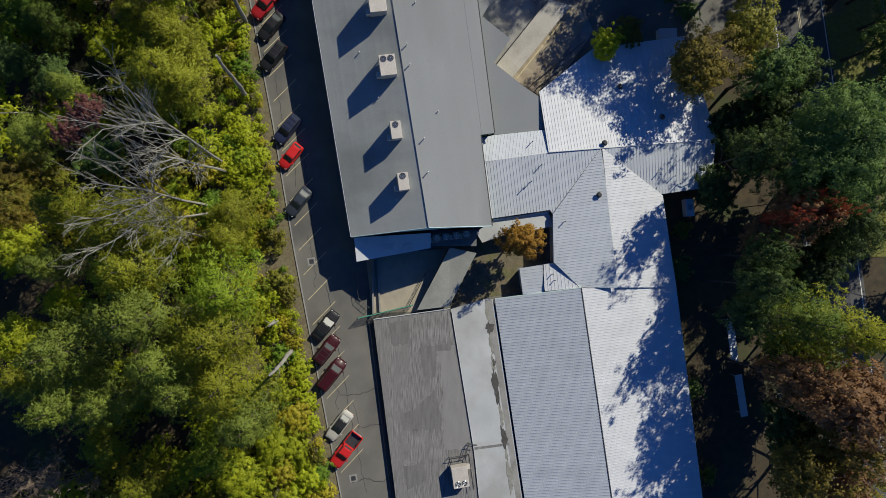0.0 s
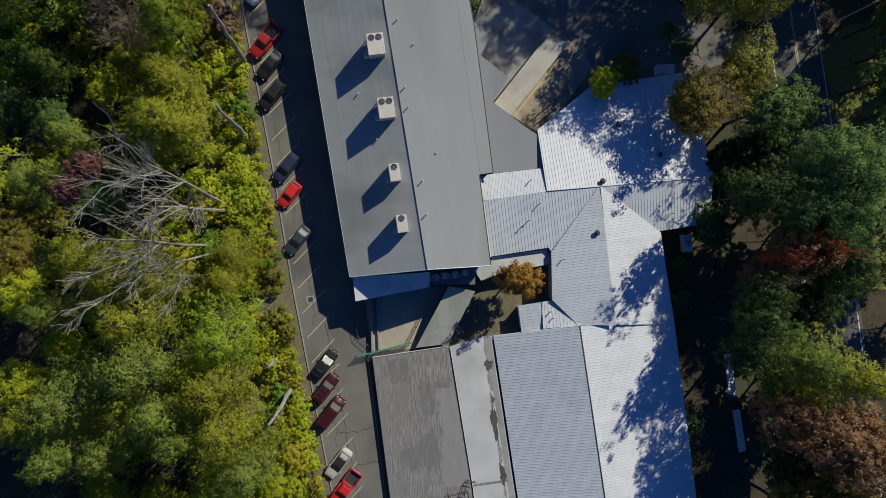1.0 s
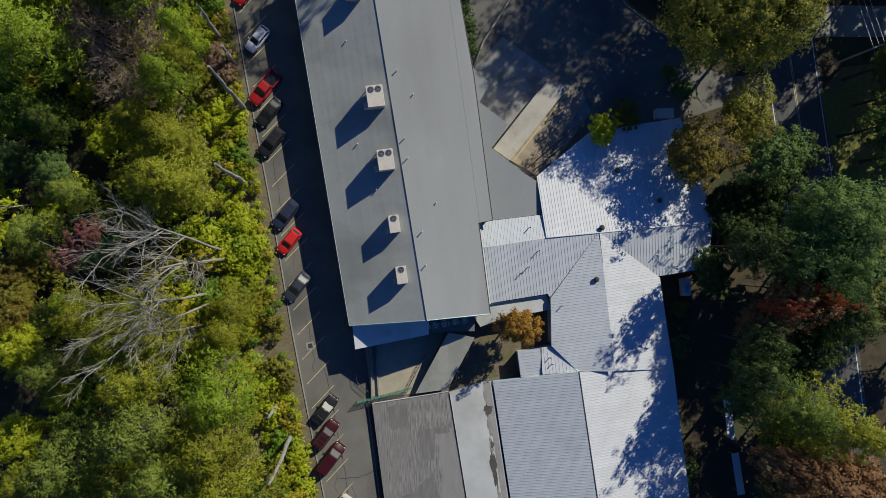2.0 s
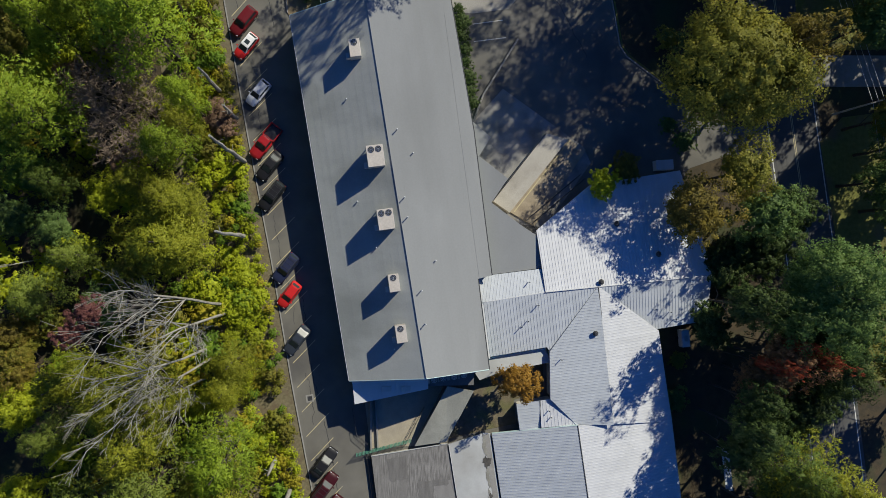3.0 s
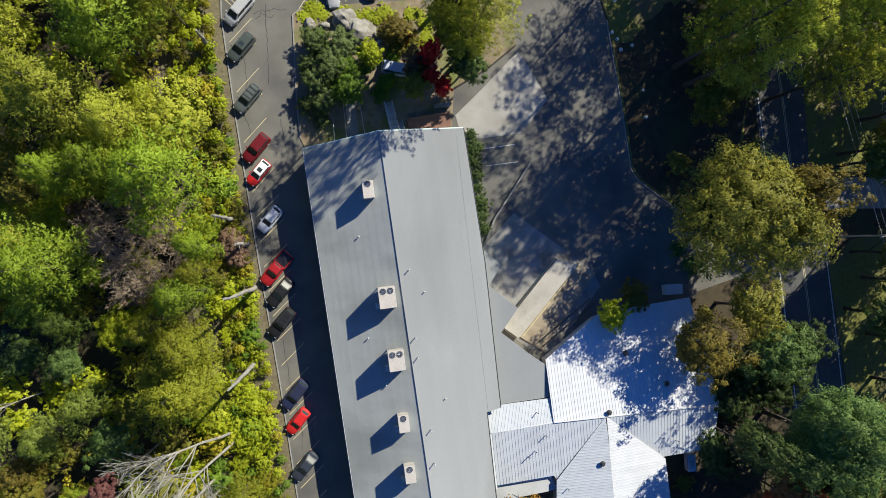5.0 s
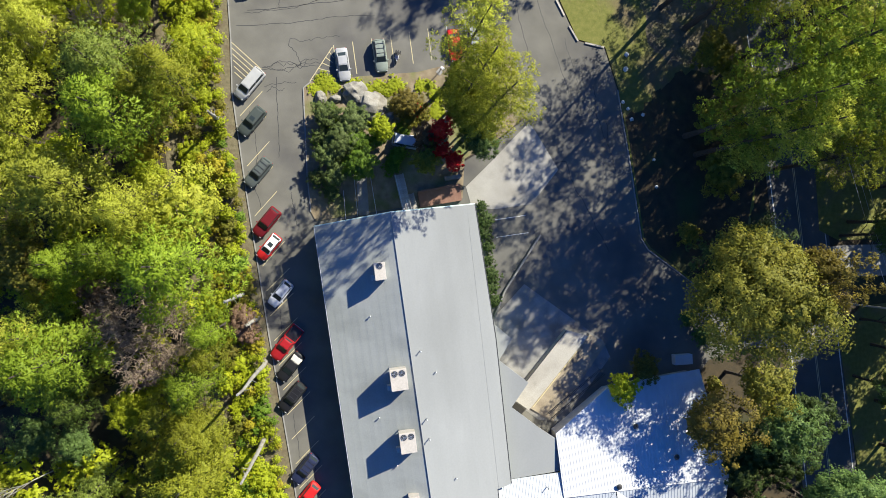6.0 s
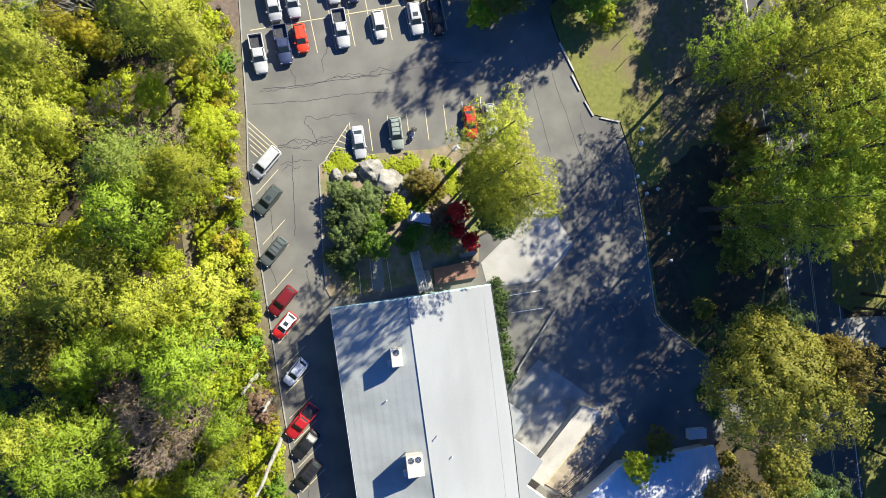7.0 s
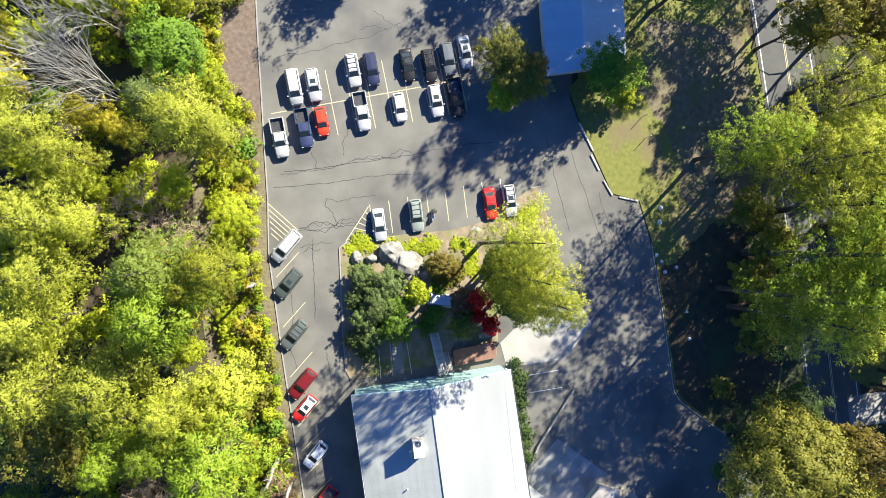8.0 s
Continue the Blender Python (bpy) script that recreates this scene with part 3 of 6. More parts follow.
for a, b in ((SE, STEP_IN), (STEP_OUT, BEND), (BEND, NE)):
    part("wall", strip([(a[0] - 0.5, a[1]), (b[0] - 0.5, b[1])], 0.25, 5.6, thick=0.8), teal_siding, works)
for end, name in (((SW, RS, SE), "gable_south"), ((NW, RN, NE), "gable_north")):
    d = -0.3 if end[0] == NW else 0.3
    bm = bmesh.new()
    pts = [(p[0], p[1] + s * 0.12 + d, (axis_height(p) - 0.28) if p != end[1] else RIDGE - 0.3) for s in (1, -1) for p in end]
    low = [(p[0], p[1] + s * 0.12 + d, 4.4) for s in (1, -1) for p in (end[0], end[2])]
    v = [bm.verts.new(p) for p in pts + low]
    bm.faces.new((v[0], v[1], v[2], v[7], v[6]))
    bm.faces.new((v[3], v[8], v[9], v[5], v[4]))
    for a, b in ((0, 1), (1, 2)):
        bm.faces.new((v[a], v[b], v[b + 3], v[a + 3]))
    part("gable_wall", bm, teal_siding, works)


def mix2(a, b, f):
    return (a[0] + (b[0] - a[0]) * f, a[1] + (b[1] - a[1]) * f)


# the west slope's colour is lightened to make up for weak sun
roof_w = part("roof_slope", sheet([(*p, axis_height(p) - 0.03) for p in (SW, RS, RN, NW)], 0.22), lifted_green_membrane, works, "grey membrane roof slope")
roof_e = part("roof_slope", sheet([(*p, axis_height(p) - 0.03) for p in (RS, SE, STEP_IN, STEP_OUT, BEND, NE, RN)], 0.22), membrane, works, "grey membrane roof slope")
NSH = 10
for i in range(NSH):
    for roof, (s0, n0, s1, n1) in ((roof_w, (RS, RN, SW, NW)), (roof_e, (RS, RN, SE, NE))):
        f0, f1 = i / NSH, (i + 1) / NSH - 0.0002
        a, b, c, d = mix2(s0, s1, f0), mix2(s0, s1, f1), mix2(n0, n1, f1), mix2(n0, n1, f0)
        if roof is roof_e:  # the eave line kinks where the south part is set back
            full = mix2(RS, (19.8, 4.4), f0), mix2(RS, (19.8, 4.4), f1)
            a = full[0] if full[0][0] < SE[0] - 0.05 else None
            if a is None:
                a, b = mix2(STEP_IN, STEP_OUT, 0.1), mix2(STEP_IN, STEP_OUT, 0.95)
            else:
                b = full[1] if full[1][0] < SE[0] else SE
        pts = [(*a, axis_height(a) + 0.0), (*b, axis_height(b) + 0.004), (*c, axis_height(c) + 0.004), (*d, axis_height(d) + 0.0)]
        part("roof_sheet", sheet(pts, 0.05), membrane if roof is roof_e else lifted_green_membrane, roof)
bm = bmesh.new()
tube(bm, [(*RS, RIDGE + 0.03), (*RN, RIDGE + 0.03)], [0.07, 0.07], 8)
part("ridge_cap", bm, membrane, works)
for a, b in ((SW, NW), (STEP_OUT, BEND), (BEND, NE), (SE, STEP_IN)):
    bm = bmesh.new()
    s = -0.07 if a is SW else 0.07
    tube(bm, [(a[0] + s, a[1], axis_height(a) - 0.12), (b[0] + s, b[1], axis_height(b) - 0.12)], [0.09, 0.09], 8)
    part("gutter", bm, trim_dark if s > 0 else trim_white, works)
for p, q in ((NW, RN), (RN, NE), (SW, RS), (RS, SE)):
    bm = bmesh.new()
    tube(bm, [(*p, axis_height(p) - 0.1), (*q, axis_height(q) - 0.1)], [0.11, 0.11], 6)
    part("verge_trim", bm, teal_trim, works)

S_ROOF = [(-1.2, 2.6), (-0.85, -0.7), (9.4, 1.2), (9.4, 3.3)]
lean_to = thing("lean_to", "low white-roofed lean-to against the gable", "building")
part("wall", prism(shrink(S_ROOF, 0.25), -0.05, 4.4), wall_dark, lean_to)
ribbed_roof([(*S_ROOF[0], 4.95), (*S_ROOF[1], 4.6), (*S_ROOF[2], 4.6), (*S_ROOF[3], 4.95)], (0, -1, -0.1), 0.6, white_metal, lean_to)
for x in (2.9, 5.6):
    part("skylight", box(x, x + 1.3, 1.0, 1.7, 4.65, 4.9, bevel=0.03), trim_white, lean_to)

platform = thing("plant_platform", "dark steel plant platform at the gable end", "platform")
part("deck", box(9.45, 16.0, 1.5, 3.75, 3.8, 4.0), wall_dark, platform)
part("wall", box(9.55, 15.9, 1.8, 3.7, -0.05, 3.8), wall_dark, platform)


def condenser(x, y, z, wide, deep, high, fans, label, stand=0.0, turn=8.0, group="rooftop units", paint_=None):
    """A boxy outdoor unit with fan grilles on top, on a legged stand where it has one."""
    u = thing("air_conditioner", label, "air conditioner", group, at=(x, y, z), turn=turn)
    body = part("casing", box(-wide / 2, wide / 2, -deep / 2, deep / 2, stand, stand + high, bevel=0.05), paint_ or unit_paint, u)
    for k in range(fans):
        fx = (k - (fans - 1) / 2) * min(0.95, wide / max(1, fans))
        fy = deep * 0.3 if deep > 1.5 else 0.0
        part("fan_opening", cylinder(fx, fy, stand + high - 0.02, stand + high + 0.02, 0.4, 20), steel_dark, u)
        bm = bmesh.new()
        for r in (0.1, 0.25, 0.4):
            pts = [(fx + r * math.cos(a), fy + r * math.sin(a), stand + high + 0.05) for a in [j * math.tau / 16 for j in range(17)]]
            tube(bm, pts, [0.035 if paint_ else 0.02] * 17, 4)
        for a in (0, 1, 2, 3):
            ca, sa = math.cos(a * math.pi / 4), math.sin(a * math.pi / 4)
            tube(bm, [(fx - 0.4 * ca, fy - 0.4 * sa, stand + high + 0.05), (fx + 0.4 * ca, fy + 0.4 * sa, stand + high + 0.05)], [0.014] * 2, 4)
        part("fan_guard", bm, trim_white if paint_ else galvanised, u)
    part("side_box", box(-wide / 2 - 0.5, -wide / 2, -deep / 2 + 0.05, -deep / 2 + 0.75, stand + 0.2, stand + high * 0.6, bevel=0.03), unit_paint, u)
    part("service_panel", box(wide / 2, wide / 2 + 0.03, -deep / 4, deep / 4, stand + 0.15, stand + high - 0.2), galvanised, u)
    if stand:
        for sx in (-1, 1):
            for sy in (-1, 1):
                part("leg", box(sx * (wide / 2 - 0.12) - 0.06, sx * (wide / 2 - 0.12) + 0.06, sy * (deep / 2 - 0.12) - 0.06, sy * (deep / 2 - 0.12) + 0.06, -1.1, stand), steel_dark, u)
        bm = bmesh.new()
        tube(bm, [(wide / 2 - 0.1, -deep / 2, stand + 0.1), (wide / 2 - 0.1, -deep / 2 - 0.9, -0.2), (wide / 2 - 0.3, -deep / 2 - 1.3, -0.6)], [0.05] * 3, 6)
        tube(bm, [(wide / 2 - 0.35, -deep / 2, stand + 0.1), (wide / 2 - 0.4, -deep / 2 - 0.7, -0.2)], [0.04] * 2, 6)
        part("conduit", bm, steel_dark, u)
    return u


for (x, y), (w, d, f) in zip(((-0.9, 46.9), (1.8, 32.9), (3.15, 24.7), (4.25, 16.4), (5.2, 9.75)), ((1.45, 2.3, 1), (2.2, 2.8, 2), (2.1, 2.7, 2), (1.4, 2.3, 1), (1.4, 2.3, 1))):
    z = axis_height((x, y))
    condenser(x, y, z + 0.0, w, d, 1.75, f, "beige twin-fan rooftop unit on a steel stand" if f == 2 else "beige single-fan rooftop unit on a steel stand", stand=(11.65 if f == 2 else 11.3) - 1.75 - z)
for x, y in ((10.2, 2.55), (11.5, 2.75), (13.0, 2.95), (14.4, 3.15)):
    condenser(x, y, 4.0, 1.1, 1.1, 1.0, 1, "small square outdoor condenser on the plant platform", turn=8, group="condensers on the platform", paint_=wall_dark)

for x, y, h in ((7.9, 15.4, 1.0), (8.4, 11.0, 1.0), (5.6, 27.6, 1.0), (6.0, 25.0, 1.0), (4.6, 36.5, 0.9), (9.9, 19.3, 0.4), (2.0, 21.0, 0.3), (6.8, 33.6, 0.5), (-0.5, 27.2, 0.25), (-2.0, 40.8, 0.25), (4.4, 7.5, 0.3)):
    z = axis_height((x, y))
    v = tagged(part("vent_pipe", cylinder(x, y, z - 0.15, z + h, 0.06, 10), galvanised), "thin galvanised vent pipe through the grey roof", "vent pipe", "vent pipes")
    part("cap", cylinder(x, y, z + h, z + h + 0.1, 0.11, 10, 0.05), trim_white, v)


def hall(name, label, poly, height, wall_mat=wall_cream, inset=0.3):
    b = thing(name, label, "building")
    part("wall", prism(shrink(poly, inset), -0.05, height), wall_mat, b)
    return b


# link between long building and wing
link = hall("link_building", "low link building under ribbed pale metal", [(16.9, 16.4), (25.9, 18.0), (33.5, 15.6), (27.2, 6.3), (18.4, 5.6)], 3.2)
l_rw, l_re, l_rj = (17.35, 13.4, 5.1), (26.1, 14.75, 5.2), (33.8, 15.6, 5.4)
ribbed_roof([(16.3, 16.72, 4.5), (16.75, 13.3, 5.1), l_re, (25.95, 18.1, 4.5), (18.5, 17.2, 4.45)], (0.15, 1, 0), 0.46, grey_and_shade_metal, link, "ribbed metal roof, its grey tone part shade")
ribbed_roof([(17.95, 5.4, 3.8), (26.7, 6.75, 3.8), (27.15, 6.1, 3.75), l_rj, l_re, (16.75, 13.3, 5.1)], (0.15, -1, 0), 0.46, grey_and_shade_metal, link, "ribbed metal roof, its grey tone part shade")
part("ridge_cap", tube(bmesh.new(), [l_rw, l_re, l_rj], [0.1] * 3, 6), trim_white, link)
part("flashing", sheet([(16.3, 16.7, 5.15), (16.65, 16.75, 5.12), (18.15, 5.4, 5.1), (17.85, 5.35, 5.13)], 0.05), trim_white, link)

# wing with the white roof
wing = hall("wing_building", "angled wing with a white ribbed metal roof", [(25.3, 23.3), (33.2, 29.8), (46.9, 32.3), (50.0, 21.2), (50.8, 16.8), (50.8, 10.6), (42.4, 9.3), (34, 15), (26.0, 14.9)], 3.0)


def wing_z(x, y):
    d = (y - (14.75 + (x - 26.1) * 0.094))
    return 5.4 - (0.125 * d if d > 0 else -0.2 * d)


wing_n = [(25.05, 23.6), (33.25, 30.3), (47.2, 32.7), (50.3, 21.3), (51.1, 17.1), (26.1, 14.78)]
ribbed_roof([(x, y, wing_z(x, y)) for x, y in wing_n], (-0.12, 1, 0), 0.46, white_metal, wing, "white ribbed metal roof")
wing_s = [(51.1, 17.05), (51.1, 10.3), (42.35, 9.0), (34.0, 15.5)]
# slope turned from the sun: shade is in the grey tone
ribbed_roof([(x, y, wing_z(x, y)) for x, y in wing_s], (0.12, -1, 0), 0.46, grey_and_shade_metal, wing, "ribbed metal roof, its grey tone part shade")
part("ridge_cap", tube(bmesh.new(), [(26.1, 14.78, 5.43), (51.1, 17.08, 5.43)], [0.1] * 2, 6), trim_white, wing)

# middle building
mid = hall("middle_building", "middle building with ribbed roof slopes toned for sun and shade", [(34, 15.2), (43.2, 8.8), (45.0, -1.2), (45.3, -4), (30.9, -4.2), (27.5, -0.8), (27.4, 6.0)], 3.0)
m_n, m_s = (33.85, 15.6, 5.42), (36.3, -4.42, 4.75)
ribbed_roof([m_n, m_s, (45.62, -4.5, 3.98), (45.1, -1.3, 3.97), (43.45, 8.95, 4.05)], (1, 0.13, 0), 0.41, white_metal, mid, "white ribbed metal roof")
# west slope takes the grey tone as its shade
ribbed_roof([m_n, (27.15, 6.1, 3.6), (27.3, -0.8, 3.45), (30.85, -4.4, 4.7), m_s], (-1, -0.13, 0), 0.41, grey_and_shade_metal, mid, "ribbed metal roof, its grey tone part shade")
part("ridge_cap", tube(bmesh.new(), [m_n, m_s], [0.1] * 2, 6), trim_dark, mid)
part("eave_trim", tube(bmesh.new(), [(43.5, 8.95, 3.95), (45.15, -1.3, 3.85), (45.65, -4.3, 3.85)], [0.08] * 3, 6), trim_white, mid)

# small gable
porch = hall("small_gable", "small gabled annex with pale ribbed roof", [(22.6, -1.7), (28.0, -0.8), (30.6, -4.4), (23.1, -5.4)], 2.4)
ribbed_roof([(22.5, -1.7, 2.7), (25.85, -1.15, 3.3), (26.05, -5.1, 3.3), (23.0, -5.5, 2.7)], (-1, -0.12, 0), 0.45, grey_and_shade_metal, porch, "ribbed metal roof, its grey tone part shade")
ribbed_roof([(25.85, -1.15, 3.3), (28.2, -0.75, 3.5), (30.9, -4.4, 4.6), (26.05, -5.0, 3.4)], (0.1, -1, 0), 0.5, white_metal, porch, "white ribbed metal roof")
part("ridge_cap", tube(bmesh.new(), [(25.85, -1.15, 3.34), (26.05, -5.1, 3.34)], [0.08] * 2, 6), trim_dark, porch)

# great hall to the south
big = hall("great_hall", "large hall with ribbed metal roof slopes toned for sun and shade", [(19.3, -6.3), (31, -4.8), (36, -4.3), (45.5, -4.6), (51.2, -50), (25.9, -50)], 1.45)
part("wall", strip([(45.2, -4.9), (50.9, -50)], 0.3, 3.75, thick=2.4), wall_cream, big)
for y_, west, top_, east in ((-4.9, 19.6, 31.0, 45.2), (-49.8, 25.9, 37.6, 50.8)):
    bm = bmesh.new()
    pts = [(west, y_ - 1.3 * (y_ > -20), 1.4), (top_, y_, 4.8), (east, y_ + 0.1, 3.7), (east, y_ + 0.1, 1.2), (west, y_ - 1.3 * (y_ > -20), 1.2)]
    fr, bk = [bm.verts.new(q) for q in pts], [bm.verts.new((q[0], q[1] - 0.2, q[2])) for q in pts]
    bm.faces.new(fr)
    bm.faces.new(bk[::-1])
    for k in range(5):
        bm.faces.new((fr[k], bk[k], bk[(k + 1) % 5], fr[(k + 1) % 5]))
    part("gable_wall", bm, wall_cream, big)
h_n, h_s = (30.95, -4.46, 5.0), (37.66, -50.1, 5.0)
# west slope greyer, east whiter: sun side and shade side by colour
ribbed_roof([(19.1, -6.2, 1.5), h_n, h_s, (25.86, -50.9, 1.5)], (-1, -0.13, 0), 0.42, grey_and_shade_metal, big, "ribbed metal roof, its grey tone part shade")
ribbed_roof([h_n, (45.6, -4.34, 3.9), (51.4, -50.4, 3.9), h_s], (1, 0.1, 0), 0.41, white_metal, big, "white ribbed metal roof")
part("ridge_cap", tube(bmesh.new(), [h_n, h_s], [0.11] * 2, 6), trim_dark, big)
part("eave_trim", tube(bmesh.new(), [(19.07, -6.2, 1.44), (25.83, -50.9, 1.44)], [0.05] * 2, 6), trim_dark, big)
part("eave_trim", tube(bmesh.new(), [(45.65, -4.34, 3.83), (51.45, -50.4, 3.83)], [0.08] * 2, 6), trim_white, big)
part("fascia", sheet([(19.1, -6.1, 1.52), (30.95, -4.36, 5.03), (30.95, -4.51, 5.03), (19.1, -6.25, 1.52)], 0.3), teal_trim, big)

# flat roofs
F_POLY = [(12.73, -7.62), (18.02, -6.1), (18.93, -6.25), (25.64, -51.14), (18.52, -51.14), (16.08, -28.26)]
flat = hall("flat_roofed_hall", "flat pale roof with dark drainage stains", F_POLY, 0.95)
part("roof_slab", prism(F_POLY, 0.95, 1.25), pale_membrane, flat, "pale flat membrane roof")
part("roof_seam", strip([(16.14, -27.86), (21.27, -27.35)], 0.35, 1.268, thick=0.02), dark_membrane, flat)
part("roof_edge", tube(bmesh.new(), [(12.73, -7.62, 1.28), (16.08, -28.26, 1.28), (18.52, -51.14, 1.28)], [0.035] * 3, 6), trim_white, flat)
part("roof_edge", strip([(18.32, -6.3), (25.03, -50.83)], 0.8, 1.266, thick=0.02), concrete, flat)


def blot(cx, cy, rx, ry, z, seed, turn=8.5):
    """An uneven flat stain."""
    r = random.Random(seed)
    ph = [r.uniform(0.02, 6.39) for _ in range(5)]
    pts = []
    for i in range(40):
        a = i * math.tau / 40
        k = 1 + 0.16 * math.sin(3 * a + ph[0]) + 0.12 * math.sin(5 * a + ph[1]) + 0.1 * math.sin(9 * a + ph[2]) + 0.07 * math.sin(14 * a + ph[3])
        p = pose(cx, cy, z, 0, 0, turn) @ Vector((rx * k * math.cos(a), ry * k * math.sin(a), 0))
        pts.append(tuple(p))
    return sheet(pts, 0.006)


for cx, cy, rx, ry, sd in ((18.42, -10.37, 0.6, 0.75, 1), (19.29, -18.91, 0.42, 2.5, 2), (20.51, -26.43, 0.42, 1.5, 3), (19.03, -15.45, 0.25, 0.5, 4)):
    part("drainage_stain", blot(cx, cy, rx, ry, 1.28, sd), stain, flat)
for cx, cy, rx, ry, sd in ((18.07, -8.03, 0.28, 1.6, 5), (18.63, -12.61, 0.26, 1.6, 6), (20.1, -23.18, 0.25, 1.7, 7), (21.37, -32.13, 0.4, 2.2, 8), (22.29, -39.65, 0.4, 3.2, 9), (20.86, -28.87, 0.2, 0.8, 10), (18.9, -15.6, 0.22, 1.2, 11)):
    part("dried_stain", blot(cx, cy, rx, ry, 1.276, sd), stain_light, flat)

D_POLY = [(1.52, -8.99), (12.56, -7.57), (15.96, -28.23), (18.4, -51.08), (7.23, -51.08), (4.84, -35.34)]
deck = hall("dark_roofed_hall", "low hall with weathered dark membrane roof", D_POLY, 0.8, inset=0.15)
part("roof_slab", prism(D_POLY, 0.8, 1.1), dark_membrane, deck, "weathered dark grey membrane roof")


def ragged(points, z, seed, step=0.55, jag=0.16):
    """A flat patch with an uneven edge."""
    r = random.Random(seed)
    out = []
    for a, b in zip(points, points[1:] + points[:1]):
        a, b = Vector(a), Vector(b)
        n = max(1, round((b - a).length / step))
        for k in range(n):
            q = a.lerp(b, k / n)
            out.append((q.x + r.uniform(-jag, jag), q.y + r.uniform(-jag, jag), z))
    return sheet(out, 0.01)


for i, (pts, mt) in enumerate((
    ([(10.79, -13.0), (13.12, -12.8), (15.86, -27.83), (11.6, -28.03), (11.6, -19.3)], light_membrane),
    ([(8.14, -13.1), (12.82, -12.49), (12.92, -13.51), (10.68, -13.81), (10.38, -17.47), (8.96, -17.26), (8.45, -14.83)], wet_membrane),
    ([(5.61, -22.54), (7.54, -21.83), (10.38, -19.09), (11.09, -22.34), (11.39, -24.78), (5.81, -24.98)], wet_membrane),
    ([(3.68, -9.55), (6.52, -9.14), (6.93, -12.39), (4.29, -12.8)], wet_membrane),
    ([(5.81, -30.06), (8.75, -29.65), (9.16, -32.09), (6.62, -33.51)], wet_membrane))):
    part("roof_patch", ragged(pts, 1.112 + 0.004 * i, 40 + i), mt, deck)
part("parapet", tube(bmesh.new(), [(1.52, -8.99, 1.14), (12.56, -7.57, 1.14)], [0.08] * 2, 6), pale_membrane, deck)
# two dark tubes that draw the shadow lines along the west wall
for off in (-0.22, -0.62):
    part("wall_shade_line", tube(bmesh.new(), [(1.5 + off, -8.9, 0.35), (4.8 + off, -35, 0.35), (7.2 + off, -50, 0.35)], [0.09] * 3, 6), trim_dark, deck)

C_POLY = [(7.75, -7.7), (12.4, -7.2), (16.1, 0.5), (12.3, 1.3)]
canopy = thing("slanting_canopy", "tan membrane canopy over a passage", "canopy")
part("roof_slab", sheet([(*C_POLY[0], 1.35), (*C_POLY[1], 1.35), (*C_POLY[2], 3.4), (*C_POLY[3], 3.4)], 0.25), material("tan_membrane", (0.25, 0.25, 0.215), (0.305, 0.305, 0.262), 0.4, 0.85, fine=5, c=(0.21, 0.21, 0.18), big=0.3), canopy)
for x, y in shrink(C_POLY, 0.3):
    part("post", box(x - 0.08, x + 0.08, y - 0.08, y + 0.08, -0.05, 1.2 if y < -4 else 3.1), steel_dark, canopy)
part("wall", prism([(7.95, -7.5), (8.15, -7.5), (12.55, 1.1), (12.35, 1.1)], -0.05, 1.1), wall_dark, canopy)

awning = thing("entrance_awning", "pale teal-edged awning along the courtyard", "awning")
A_POLY = [(16.0, 3.5), (17.0, 2.0), (20.1, 3.1), (27.5, 4.4), (26.7, 6.45), (18.9, 5.3)]
part("roof_slab", sheet([(x, y, 3.1) for x, y in A_POLY], 0.18), pale_membrane, awning)
part("fascia", strip([(18.6, 5.25), (26.7, 6.4)], 0.22, 3.3, thick=0.2), teal_trim, awning)
for x, y in ((17.2, 2.5), (20.2, 3.5), (24, 4.2), (27.1, 4.8)):
    part("post", box(x - 0.07, x + 0.07, y - 0.07, y + 0.07, -0.05, 2.95), trim_white, awning)

annex = thing("grey_annex", "grey membrane-roofed annex beside the loading yard", "building")
AN = [(16.15, 34.4), (20.8, 31.0), (18.4, 27.5), (22.9, 24.2), (25.0, 22.9), (25.85, 18.2), (18.5, 17.3)]
part("wall", prism(shrink(AN, 0.25), -0.05, 3.85), wall_cream, annex)
part("roof_slab", sheet([(x, y, 4.5 - 0.04 * (x - 17)) for x, y in AN], 0.3), membrane, annex)
part("roof_edge", tube(bmesh.new(), [(x, y, 4.5 - 0.04 * (x - 17) - 0.05) for x, y in AN], [0.06] * len(AN), 6), membrane, annex)
part("canopy", sheet([(15.7, 39.4, 3.4), (18.6, 37.1, 3.1), (16.6, 33.9, 3.3)], 0.15), membrane, annex)
for x, y in ((18.2, 37.0), (16.6, 38.2)):
    part("post", box(x - 0.07, x + 0.07, y - 0.07, y + 0.07, -0.05, 3.0), steel_dark, annex)

ramp = thing("loading_ramp", "raised pale concrete loading dock with yellow edge", "loading dock")
part("platform", prism([(19.3, 28.0), (27.3, 38.2), (30.7, 37.3), (21.8, 26.3)], -0.05, 1.2), material("pale_dock_concrete", (0.33, 0.31, 0.265), (0.4, 0.375, 0.325), 0.6, 0.9, bump=0.2, fine=8, c=(0.28, 0.26, 0.22), big=0.3), ramp)
part("lower_ramp", prism([(22.0, 26.5), (31.0, 37.6), (33.8, 36.0), (25.8, 24.3)], -0.05, 0.25), material("brown_ramp_concrete", (0.25, 0.205, 0.14), (0.33, 0.275, 0.195), 0.7, 0.9, bump=0.2, fine=6, c=(0.2, 0.16, 0.11), big=0.4), ramp)
part("edge_line", strip([(22.7, 26.5), (31.2, 37.3)], 0.16, 0.262), line_yellow, ramp)
